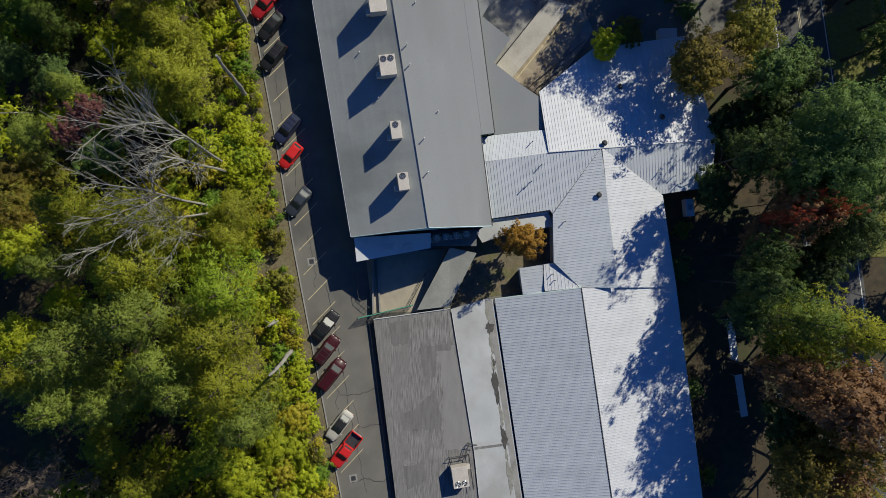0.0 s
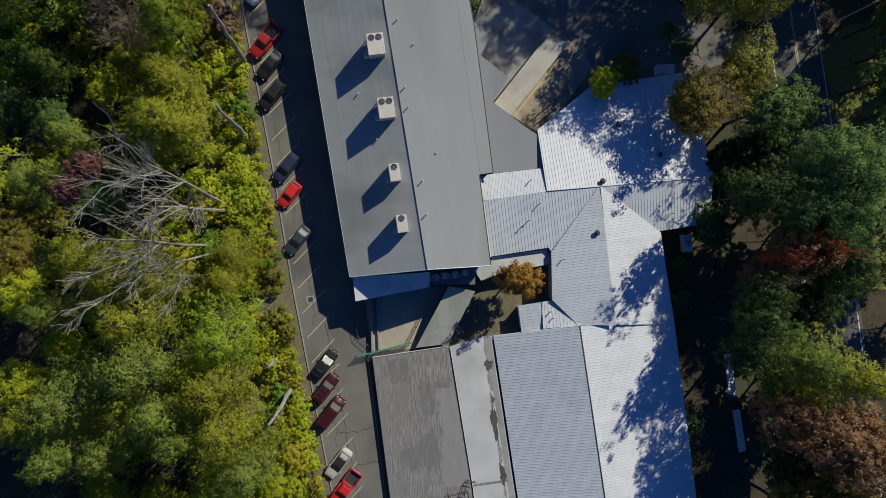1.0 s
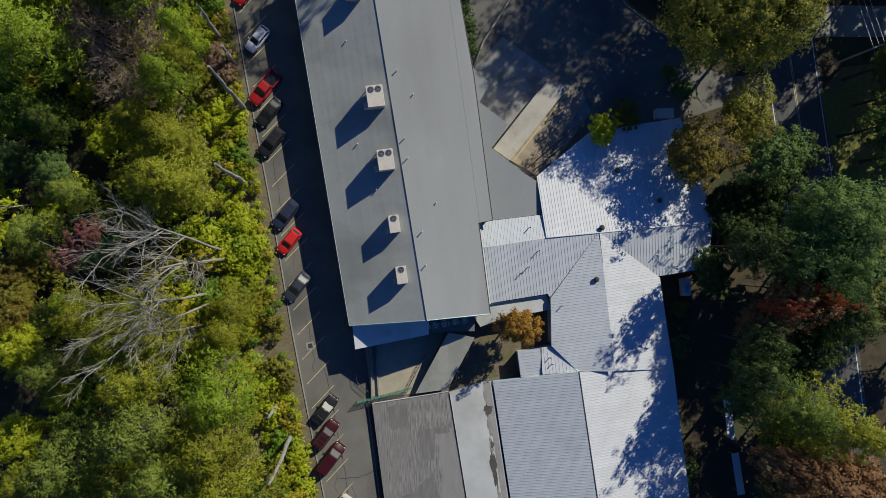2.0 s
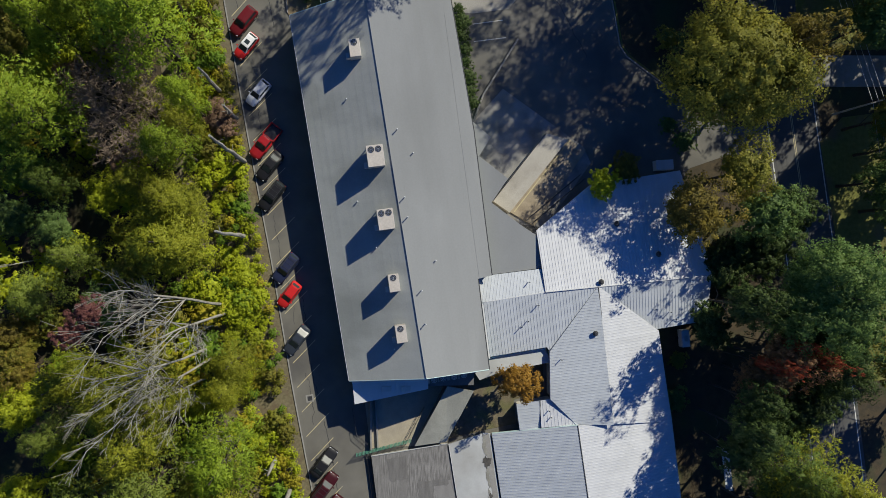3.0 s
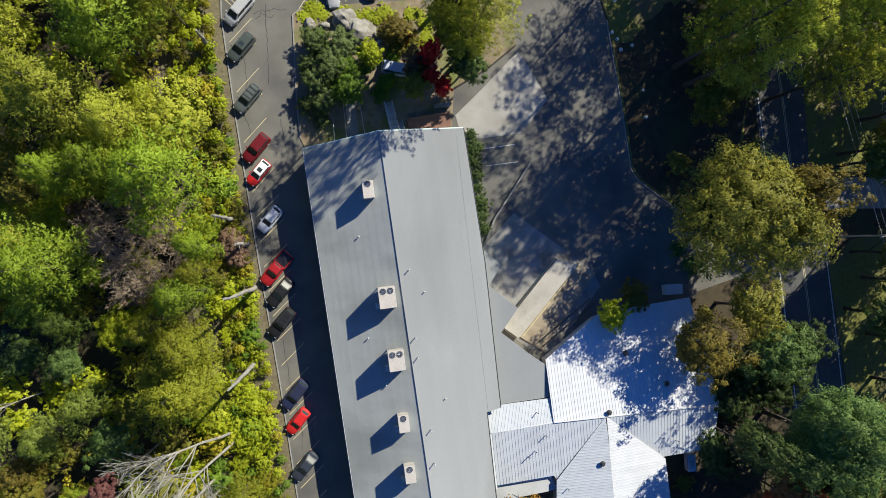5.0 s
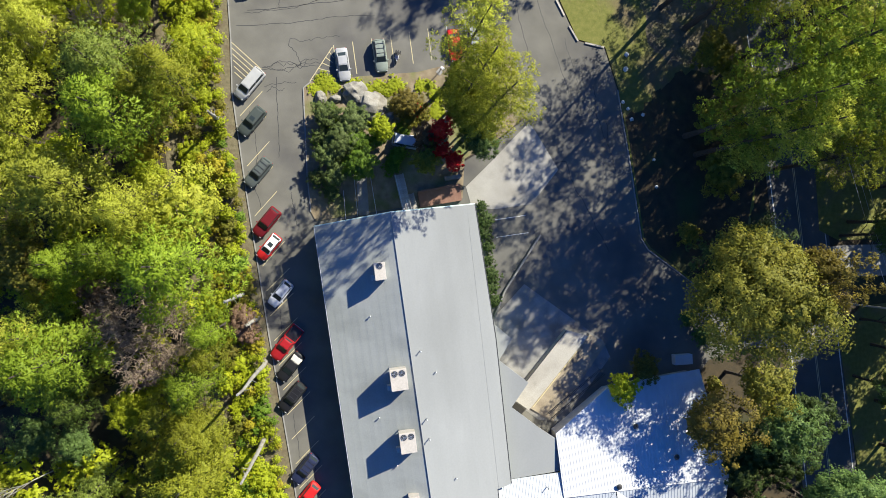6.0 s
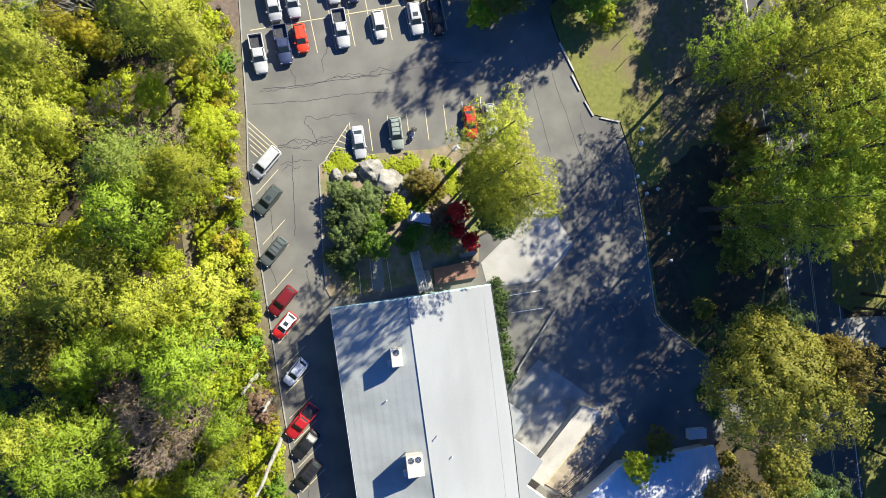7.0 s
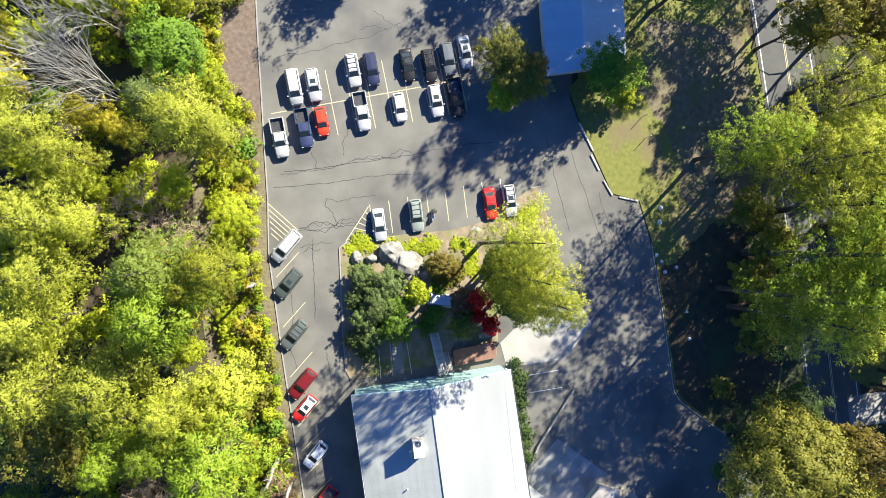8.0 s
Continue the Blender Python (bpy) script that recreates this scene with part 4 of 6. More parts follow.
part("edge_rail", tube(bmesh.new(), [(19.35, 28.1, 1.28), (27.25, 38.1, 1.28)], [0.06] * 2, 6), steel_dark, ramp)
wallr = thing("retaining_wall", "low concrete retaining wall by the hedge", "wall", kind="structure")
part("wall", strip([(23.2, 52.3), (18.0, 43.9), (16.3, 39.3)], 0.25, 0.6, thick=0.7), concrete, wallr)
rail = thing("handrail", "dark steel handrail by the white wing", "railing")
for a, b in (((25.6, 25.0), (33.4, 31.5)), ((25.0, 25.7), (32.8, 32.2))):
    for z in (0.5, 1.0):
        part("rail", tube(bmesh.new(), [(*a, z), (*b, z)], [0.04] * 2, 6), steel_dark, rail)
    for i in range(6):
        x, y = mix2(a, b, i / 5)
        part("post", cylinder(x, y, -0.02, 1.05, 0.04, 8), steel_dark, rail)

# roof fittings on the ribbed roofs
for x, y in ((36.9, 24.6), (34.2, 16.2), (43.0, 20.2), (33.4, 8.8)):
    z = wing_z(x, y) if y > 10 else 5.15
    v = tagged(part("roof_vent", cylinder(x, y, z - 0.2, z + 0.45, 0.28, 14), galvanised), "round galvanised roof vent on ribbed metal", "roof vent", "roof vents")
    part("cap", cylinder(x, y, z + 0.45, z + 0.7, 0.42, 14, 0.18), steel_dark, v)
for (x, y), z0 in (((22.7, 9.8), 4.4), ((23.6, 10.6), 4.5), ((25.0, 12.9), 4.9), ((42.6, 12.2), 4.4), ((45.0, 11.7), 4.3), ((45.8, 10.6), 4.2), ((23.7, 16.2), 4.8), ((27.0, -2.5), 3.35), ((27.3, -3.4), 3.4), ((28.6, 5.0), 4.1)):
    v = tagged(part("flue_pipe", cylinder(x, y, z0 - 0.25, z0 + 1.0, 0.06, 8), galvanised), "slim metal flue pipe through ribbed roof", "flue", "flue pipes")
    part("cap", cylinder(x, y, z0 + 1.0, z0 + 1.1, 0.1, 8, 0.04), steel_dark, v)

# shed at the north end
shed = hall("north_shed", "shed with pale metal roof among the trees", [(16.0, 110), (17.2, 98.5), (22.2, 99.4), (28.6, 100.5), (28.0, 110.3)], 2.8)
# shed slopes differ in tone the same way, west one darkened as shade
ribbed_roof([(15.7, 110.5, 3.2), (17.0, 98.2, 3.2), (22.3, 99.2, 4.6), (21.1, 111, 4.6)], (-1, -0.1, 0), 0.45, grey_and_shade_metal, shed, "ribbed metal roof, its blue-grey tone part shade")
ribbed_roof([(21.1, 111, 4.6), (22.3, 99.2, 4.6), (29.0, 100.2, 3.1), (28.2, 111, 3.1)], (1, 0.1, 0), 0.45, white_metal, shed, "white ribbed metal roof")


# ---- trees ----
def polygons(v, corners, name="crown"):
    """A mesh of loose polygons with the same number of corners, from rows of points."""
    n = len(v) // corners
    me = bpy.data.meshes.new(name)
    me.vertices.add(len(v))
    me.vertices.foreach_set("co", v.astype(np.float32).ravel())
    me.loops.add(len(v))
    me.loops.foreach_set("vertex_index", np.arange(len(v), dtype=np.int32))
    me.polygons.add(n)
    me.polygons.foreach_set("loop_start", np.arange(0, len(v), corners, dtype=np.int32))
    me.polygons.foreach_set("loop_total", np.full(n, corners, np.int32))
    me.update(calc_edges=True)
    me.validate()
    return me


def unit(a):
    return a / np.linalg.norm(a, axis=-1, keepdims=True)


def shaded(v, normals, corners, name="crown"):
    """Loose polygons that take the light as the rounded clump they belong to: one normal for each polygon."""
    v = v.reshape(-1, corners, 3).copy()
    own = np.cross(v[:, 1] - v[:, 0], v[:, 2] - v[:, 0])
    turn = (own * normals).sum(1) < 0
    v[turn] = v[turn][:, ::-1]
    me = polygons(v.reshape(-1, 3), corners, name)
    me.polygons.foreach_set("use_smooth", np.ones(len(me.polygons), bool))
    me.normals_split_custom_set_from_vertices(np.repeat(unit(normals), corners, 0).tolist())
    return me


def leaf_sprays(centres, sizes, lean, seed, long=1.3):
    """Small pointed leaf sprays, one at each centre, facing mostly the way of lean."""
    r = np.random.RandomState(seed)
    lean = unit(lean)
    d = unit(lean + r.normal(0, 0.45, lean.shape))
    u = unit(np.cross(d, r.normal(0, 1, d.shape)))
    w = np.cross(d, u)
    s = sizes[:, None]
    v = np.stack([centres - u * s * long * 0.4 + w * s * 0.5, centres + u * s * long * 0.6, centres - u * s * long * 0.4 - w * s * 0.5], 1)
    return shaded(v, lean + 0.45 * d, 3)


def needle_tufts(centres, ways, lengths, domes, seed, each=20, blade=1.0):
    """Soft tufts of needles: each a small dome of short blades that point along its shoot and upwards."""
    r = np.random.RandomState(seed)
    c = np.repeat(centres, each, 0)
    rad = np.repeat(lengths, each)[:, None]
    burst = r.normal(0, 1, c.shape) + np.repeat(ways, each, 0) * 0.6
    burst[:, 2] = np.abs(burst[:, 2]) * 0.9 - 0.15
    burst = unit(burst)
    foot = c + burst * rad * r.uniform(0.25, 0.85, (len(c), 1)) * np.array([1, 1, 0.8])
    run = unit(np.cross(burst, r.normal(0, 1, c.shape)) * 0.8 + burst * 0.55 + np.repeat(ways, each, 0) * 0.5)
    ln = rad * blade * r.uniform(0.38, 0.66, (len(c), 1))
    w = unit(np.cross(run, burst + r.normal(0, 0.35, c.shape))) * ln * 0.24
    v = np.stack([foot - w, foot + run * ln, foot + w], 1)
    return shaded(v, np.repeat(unit(domes), each, 0) * 0.8 + burst * 0.8, 3)


def pine_crown(seed, high=30.0, wide=5.0, tiers=11, taper=1.7, each=20, blade=1.0):
    """Whorls of boughs; each bough is a flat plume of side shoots that ends in tufts, with open gaps between the boughs."""
    r = np.random.RandomState(seed)
    pts, way, siz, dome = [], [], [], []
    turn = r.uniform(0, 6)
    lop = r.uniform(0, 6)
    for i in range(tiers):
        f = max(0.0, (i + r.uniform(-0.3, 0.3)) / tiers)
        z = high * (0.4 + 0.58 * f)
        reach = wide * (1.0 - f ** taper) * (0.7 + 0.3 * min(1, f * 4 + 0.3)) + 0.5
        nb = int(r.randint(4, 7)) if f < 0.85 else 4
        for k in range(nb):
            turn += math.tau / nb + r.uniform(-0.35, 0.35)
            ln = reach * r.uniform(0.55, 1.25) * (1 + 0.16 * math.cos(turn - lop))
            rise = r.uniform(-0.12, 0.12) + 0.4 * f
            b = np.array([math.cos(turn), math.sin(turn)])
            q = np.array([-b[1], b[0]])

            def tuft(along, across, push, big):
                flat = b * along + q * across + r.normal(0, 0.08, 2)
                sag = -0.22 * abs(across) + 0.12 * along * along / max(ln, 1)
                pts.append((flat[0], flat[1], z + rise * along + sag + r.normal(0, 0.2)))
                way.append((*(b * push[0] + q * push[1]), 0.5))
                dome.append((*(b * (0.2 + 0.5 * along / ln) + q * 0.7 * np.sign(across) * min(1, abs(across))), 1.25))
                siz.append(big * r.uniform(0.8, 1.2))

            n = max(3, int(ln * 0.8))
            for j in range(n):
                g = 0.3 + 0.7 * (j + 0.5) / n
                tuft(ln * g, 0.0, (1.0, 0.0), 0.62)
                half = ln * 0.3 * (1.12 - g) + 0.3
                for side_ in (-1, 1):
                    m = max(1, int(half * 0.95))
                    for a in range(m):
                        o = half * (a + 0.8) / m * r.uniform(0.85, 1.15)
                        tuft(ln * g + 0.55 * o, side_ * o, (0.7, 0.8 * side_), 0.58)
    core = 46  # larger sprays round the trunk close the crown
    a, f = r.uniform(0, math.tau, core), r.uniform(0.05, 0.9, core)
    out = wide * (1 - f ** taper) * r.uniform(0.1, 0.6, core)
    for k in range(core):
        pts.append((math.cos(a[k]) * out[k], math.sin(a[k]) * out[k], high * (0.38 + 0.56 * f[k])))
        way.append((math.cos(a[k]), math.sin(a[k]), 0.2))
        dome.append((math.cos(a[k]) * 0.6, math.sin(a[k]) * 0.6, 0.8))
        siz.append(0.85)
    return needle_tufts(np.array(pts), np.array(way), np.array(siz), np.array(dome), seed + 1, each, blade)


def leaf_crown(seed, high=18.0, wide=6.0, clumps=150, per=46, base=0.3, size=(0.15, 0.29)):
    """A lumpy round crown: clumps of leaves over an uneven dome, with gaps between them."""
    r = np.random.RandomState(seed)
    pts, nor, siz = [], [], []
    z0, z1 = high * base, high
    lobes = [(r.uniform(0, math.tau), r.uniform(-0.2, 1.0), r.uniform(0.8, 1.12)) for _ in range(9)]
    for i in range(clumps):
        a = i * 2.399963 + r.uniform(-0.4, 0.4)
        q = (i + 0.5) / clumps
        el = math.asin(max(-0.6, 1 - 1.55 * q))
        k = max(s * math.exp(-4.2 * (1 - math.cos(a - la) * math.cos(el - le))) for la, le, s in lobes)
        rad = (0.5 + 0.6 * k) * r.uniform(0.74, 1.12)
        out = np.array([math.cos(a) * math.cos(el), math.sin(a) * math.cos(el), math.sin(el)])
        c = np.array([out[0] * wide * rad, out[1] * wide * rad, z0 + (z1 - z0) * (0.42 + 0.55 * out[2] * rad)])
        cr = wide * r.uniform(0.08, 0.17)
        d = unit(r.normal(0, 1, (per, 3)))
        d[:, 2] = np.abs(d[:, 2]) * 0.85 - 0.2
        pts.append(c + d * cr * r.uniform(0.4, 1.25, (per, 1)))
        nor.append(d * 0.75 + out * 0.6 + np.array([0, 0, 0.4]))
        siz.append(r.uniform(size[0], size[1], per))
    inner = clumps * 4  # larger sprays deeper inside close the crown
    a, el = r.uniform(0, math.tau, inner), np.arcsin(r.uniform(-0.3, 1, inner))
    d = np.stack([np.cos(a) * np.cos(el), np.sin(a) * np.cos(el), np.sin(el)], 1)
    rad = r.uniform(0.3, 0.66, (inner, 1))
    pts.append(np.concatenate([d[:, :2] * wide * rad, z0 + (z1 - z0) * (0.42 + 0.5 * d[:, 2:] * rad)], 1))
    nor.append(d * 0.5 + np.array([0, 0, 0.8]))
    siz.append(r.uniform(size[1] * 1.5, size[1] * 2.6, inner))
    return leaf_sprays(np.concatenate(pts), np.concatenate(siz), np.concatenate(nor), seed + 1)


def trunk_mesh(seed, high, r0, top=0.95, limbs=6, spread=2.5, start=0.4):
    r = random.Random(seed)
    bm = bmesh.new()
    path, rad = [], []
    x = y = 0.0
    for i in range(8):
        f = i / 7
        path.append((x, y, -0.2 + f * high * top))
        rad.append(r0 * (1.25 if i == 0 else 1) * (1 - 0.85 * f) + 0.02)
        x += r.uniform(-0.12, 0.12)
        y += r.uniform(-0.12, 0.12)
    tube(bm, path, rad, 6)
    for k in range(limbs):
        f = start + (0.9 - start) * k / max(1, limbs)
        a = k * 2.4 + r.uniform(-0.4, 0.4)
        i = min(6, int(f * 7))
        p = Vector(path[i]).lerp(Vector(path[i + 1]), f * 7 - i)
        ln = spread * r.uniform(0.7, 1.1) * (1.1 - 0.5 * f)
        e = p + Vector((math.cos(a) * ln, math.sin(a) * ln, ln * r.uniform(0.4, 0.9)))
        mid_ = p.lerp(e, 0.5) + Vector((0, 0, 0.12 * ln))
        tube(bm, [p, mid_, e], [r0 * 0.4 * (1 - f * 0.6), r0 * 0.26 * (1 - f * 0.6), 0.025], 4)
    return mesh_from(bm, "trunk")


def bare_mesh(seed, high, r0, forks=4, kids=4, lean=0.0, open_=0.85, reach=(0.4, 0.62), start=0.3, wander=0.13, twig=0.022):
    """A leafless tree: limbs that fork again and again into thin twigs."""
    r = random.Random(seed)
    bm = bmesh.new()

    def grow(p, d, ln, rad, depth):
        q = p
        pts, rr = [tuple(p)], [rad]
        n = 4 if depth else 2
        for i in range(n):
            d = (d + Vector((r.uniform(-1, 1), r.uniform(-1, 1), r.uniform(-0.6, 0.9))) * wander).normalized()
            q = q + d * ln / n
            pts.append(tuple(q))
            rr.append(max(twig, rad * (1 - 0.6 * (i + 1) / n)))
        tube(bm, pts, rr, 6 if depth > 2 else 4 if depth > 1 else 3, cap=False)
        if depth == 0:
            return
        for k in range(kids if depth < forks else kids + 2):
            f = r.uniform(start if depth == forks else 0.3, 1.0)
            i = min(n - 1, int(f * n))
            b = Vector(pts[i]).lerp(Vector(pts[i + 1]), f * n - i)
            side_ = Vector((r.uniform(-1, 1), r.uniform(-1, 1), r.uniform(-0.1, 0.7))).normalized()
            grow(b, (d * 0.75 + side_ * open_).normalized(), ln * r.uniform(*reach), max(twig, rad * 0.42), depth - 1)

    grow(Vector((0, 0, -0.2)), Vector((lean, 0, 1)).normalized(), high * 0.62, r0, forks)
    return mesh_from(bm, "limbs")


CROWNS, TRUNKS = {}, {}


def crown_of(shape, i, leaf):
    if (shape, i) not in CROWNS:
        if shape == "pine":
            CROWNS[shape, i] = pine_crown(100 + i, 30.0, (5.2, 4.9, 5.6, 5.0, 5.4, 5.6, 5.4, 5.2)[i], 11 if i < 5 else 9, 1.7 if i < 5 else 2.6, 18 if i < 5 else 28, 1.05 if i < 5 else 0.78)
        elif shape == "round":
            CROWNS[shape, i] = leaf_crown(200 + i, 18.0, 6.0, 150, 36, size=(0.185, 0.34))
        elif shape == "big":
            CROWNS[shape, i] = leaf_crown(600 + i, 21.0, 9.0, 380, 80, size=(0.16, 0.3))
        elif shape == "shrub":
            CROWNS[shape, i] = leaf_crown(300 + i, 4.0, 2.4, 46, 30, base=0.05, size=(0.13, 0.26))
        elif shape == "small":
            CROWNS[shape, i] = leaf_crown(400 + i, 9.0, 3.2, 100, 50, base=0.2, size=(0.13, 0.26))
    if (shape, i, leaf) not in CROWNS:
        me = CROWNS[shape, i].copy()
        me.materials.append(LEAF[leaf])
        CROWNS[shape, i, leaf] = me
    return CROWNS[shape, i, leaf]


def trunk_of(shape, i):
    if (shape, i) not in TRUNKS:
        TRUNKS[shape, i] = {
            "pine": lambda: trunk_mesh(500 + i, 30.0, 0.36, 0.97, 14, 3.2, 0.3),
            "big": lambda: trunk_mesh(580 + i, 21.0, 0.45, 0.85, 14, 7.0, 0.22),
            "round": lambda: trunk_mesh(520 + i, 18.0, 0.34, 0.85, 10, 5.0, 0.25),
            "small": lambda: trunk_mesh(540 + i, 9.0, 0.16, 0.85, 7, 2.4, 0.2),
            "shrub": lambda: trunk_mesh(560 + i, 4.0, 0.07, 0.8, 6, 1.6, 0.1),
        }[shape]()
    return TRUNKS[shape, i]


SIZE = {"pine": (30.0, 5.3), "round": (18.0, 6.0), "big": (21.0, 9.0), "small": (9.0, 3.2), "shrub": (4.0, 2.4)}
WORDS = {"pine_blue": "blue-green", "pine_green": "mid-green", "pine_olive": "olive-green", "pine_gold": "golden green", "pine_lemon": "pale yellow-green", "pine_dark": "dark green", "leaf_mellow": "mellow yellow-green", "leaf_green": "dark green", "leaf_lime": "yellow-green", "leaf_yellow": "bright yellow",
         "leaf_orange": "orange-brown", "leaf_red": "deep red", "leaf_sage": "grey-green", "leaf_fresh": "fresh green", "leaf_bronze": "bronze-yellow", "leaf_turning": "green and bronze", "leaf_rust": "rusty brown", "leaf_deep": "deep green", "leaf_dusky": "olive and bronze", "leaf_tan": "withered tan", "leaf_scarlet": "scarlet and rust", "leaf_plum": "plum-red"}
tree_rng = random.Random(11)


def tree(shape, leaf, x, y, high, wide, where="in the woodland", kinds=4, first=0):
    h0, w0 = SIZE[shape]
    i = first + tree_rng.randrange(kinds)
    names = {"pine": ("pine_tree", "tall pine with {} needles " + where, "pine"), "big": ("broadleaf_tree", "large broadleaf tree with {} leaves " + where, "tree"), "round": ("broadleaf_tree", "broadleaf tree with {} leaves " + where, "tree"),
             "small": ("small_tree", "small tree with {} leaves " + where, "tree"), "shrub": ("shrub", "bushy shrub with {} leaves " + where, "shrub")}[shape]
    root = thing(names[0], names[1].format(WORDS[leaf]), names[2], "woodland " + names[2] + "s" if "woodland" in where else "")
    root.matrix_basis = pose(x, y, -0.05, 0, 0, tree_rng.uniform(0, 360)) @ Matrix.Diagonal((wide / w0, wide / w0, high / h0, 1))
    part("trunk", trunk_of(shape, i), bark, root)
    part("crown", crown_of(shape, i, leaf), None, root)
    return root


def bare(x, y, high, seed, pale=True, lean=0.0, turn=0.0, forks=3, kids=6, open_=0.85, reach=(0.4, 0.62), start=0.3, wander=0.13, twig=0.022, label="leafless grey tree with branching limbs"):
    root = thing("bare_tree", label, "tree", at=(x, y, 0), turn=turn)
    part("branchwork", bare_mesh(seed, high, high * (0.005 if pale else 0.008) + 0.03, forks=forks, kids=kids, lean=lean, open_=open_, reach=reach, start=start, wander=wander, twig=twig), bark_pale if pale else bark_twig, root)


def snag(x, y, high, seed):
    root = thing("dead_trunk", "pale bare dead trunk standing at the woodland edge", "dead tree", "dead trunks")
    r = random.Random(seed)
    bm = bmesh.new()
    pts = [(x + r.uniform(-0.1, 0.1) - 0.012 * high * i / 7, y + r.uniform(-0.1, 0.1), high * i / 7 - 0.1) for i in range(8)]
    tube(bm, pts, [0.34 - 0.028 * i for i in range(8)], 9)
    part("trunk", bm, bark_pale, root)
    for k in range(4):
        p = Vector(pts[3 + k])
        a = r.uniform(0, 6.3)
        bm = bmesh.new()
        tube(bm, [p, p + Vector((math.cos(a) * 0.9, math.sin(a) * 0.9, 0.5))], [0.07, 0.02], 5)
        part("branch_stub", bm, bark_pale, root)


# woodland trees that stand out: shape, leaf, x, y, height, half width
WOOD_A = [("round", "leaf_fresh", -33.7, 97.9, 14, 5.3), ("round", "leaf_lime", -29.4, 93.8, 9, 3.3), ("pine", "pine_lemon", -29.9, 86.9, 24, 5.2), ("pine", "pine_lemon", -25.8, 86.2, 20, 3.6), ("pine", "leaf_sage", -35.6, 90.1, 18, 3.3), ("round", "leaf_yellow", -45.8, 89.4, 8, 2.7), ("round", "leaf_yellow", -42.3, 88.4, 8, 2.5), ("round", "leaf_yellow", -39.3, 86.9, 8, 2.3), ("pine", "pine_lemon", -48.1, 85.4, 24, 4.2), ("pine", "pine_lemon", -44.2, 82.8, 22, 3.4), ("round", "leaf_lime", -49.2, 81, 10, 3.2), ("round", "leaf_lime", -43.7, 79.8, 10, 2.8), ("round", "leaf_lime", -39.6, 79.7, 8, 2.5), ("round", "leaf_lime", -33, 80.4, 12, 3), ("pine", "pine_lemon", -46.3, 75, 25, 4.9), ("pine", "pine_lemon", -41.5, 74.6, 22, 3.5), ("round", "leaf_lime", -25.4, 76.8, 9, 3.6), ("pine", "pine_olive", -23.6, 70, 25, 4.3)]
WOOD_B = [("pine", "pine_blue", -32.7, 69.5, 28, 5.1), ("pine", "pine_green", -31.8, 64.4, 29, 5.7), ("pine", "pine_lemon", -45.3, 68.6, 26, 4.5), ("pine", "pine_lemon", -46.4, 63.1, 26, 4.1), ("pine", "pine_olive", -28.8, 67.5, 24, 3.1), ("round", "leaf_lime", -31.3, 58.8, 10, 2.8), ("pine", "pine_lemon", -36.9, 56.5, 27, 5.8), ("pine", "pine_lemon", -45.6, 55.4, 26, 4.8), ("pine", "pine_lemon", -30.9, 53.5, 25, 3.8), ("round", "pine_gold", -25.1, 54.2, 20, 5.2), ("round", "pine_gold", -28.5, 51.3, 19, 4.3), ("round", "leaf_turning", -45, 47.1, 18, 4.8), ("pine", "pine_green", -25.6, 47.6, 28, 6.2), ("round", "leaf_lime", -40.6, 43.5, 11, 2.5), ("pine", "pine_green", -32.9, 48.7, 24, 3.5), ("pine", "pine_green", -37.4, 47.4, 24, 3.6), ("round", "leaf_yellow", -43.6, 42.8, 10, 2)]
WOOD_C = [("pine", "pine_green", -38.2, 36.3, 28, 5.8), ("pine", "pine_lemon", -42.4, 38.7, 26, 4.1), ("pine", "pine_green", -21.6, 39.2, 22, 3.0), ("pine", "pine_olive", -22.2, 36.0, 20, 2.8), ("pine", "pine_green", -22.9, 33.2, 24, 3.5), ("pine", "pine_olive", -24, 27.1, 20, 3.6), ("round", "leaf_yellow", -28.8, 20.8, 9, 3.6), ("pine", "pine_olive", -22.2, 21.1, 20, 4.2), ("round", "leaf_lime", -33.4, 27.9, 9, 2.9), ("pine", "pine_olive", -23.4, 21.5, 22, 5.3), ("pine", "pine_olive", -22.7, 26.4, 18, 3.7), ("round", "leaf_turning", -29.9, 18.3, 12, 2.6), ("round", "leaf_fresh", -42.5, 30.7, 11, 3.6), ("round", "leaf_green", -44.4, 24.8, 11, 3.3), ("round", "leaf_green", -40.1, 23.4, 9, 3.0), ("pine", "pine_green", -37.4, 6, 12, 2.1)]
WOOD_D = [("round", "leaf_lime", -43.6, 3, 13, 3.6), ("round", "leaf_bronze", -44, 9.8, 13, 2.6), ("round", "leaf_turning", -43.3, 7, 13, 2.7), ("pine", "pine_olive", -17, 5.6, 12, 3.4), ("pine", "pine_olive", -33.7, 5.3, 24, 3.8), ("pine", "pine_olive", -28.1, 4, 25, 5.2), ("pine", "pine_olive", -23.9, 2.4, 22, 3.5), ("pine", "pine_blue", -36.1, -1, 22, 3), ("pine", "pine_olive", -23, 26.1, 20, 4.3), ("pine", "pine_olive", -27, 28.7, 20, 3.2), ("pine", "pine_dark", -38.8, 29.1, 15, 3), ("pine", "pine_blue", -24.3, -6.8, 30, 5.7), ("pine", "pine_olive", -25.3, -1.7, 28, 4.2), ("pine", "pine_blue", -32.4, -10.5, 29, 5.1), ("pine", "pine_green", -16.1, -4.4, 26, 5), ("pine", "pine_olive", -17.2, -9.6, 27, 5.5), ("pine", "pine_blue", -22, -11.4, 29, 4), ("pine", "pine_olive", -16, -14.7, 26, 5)]
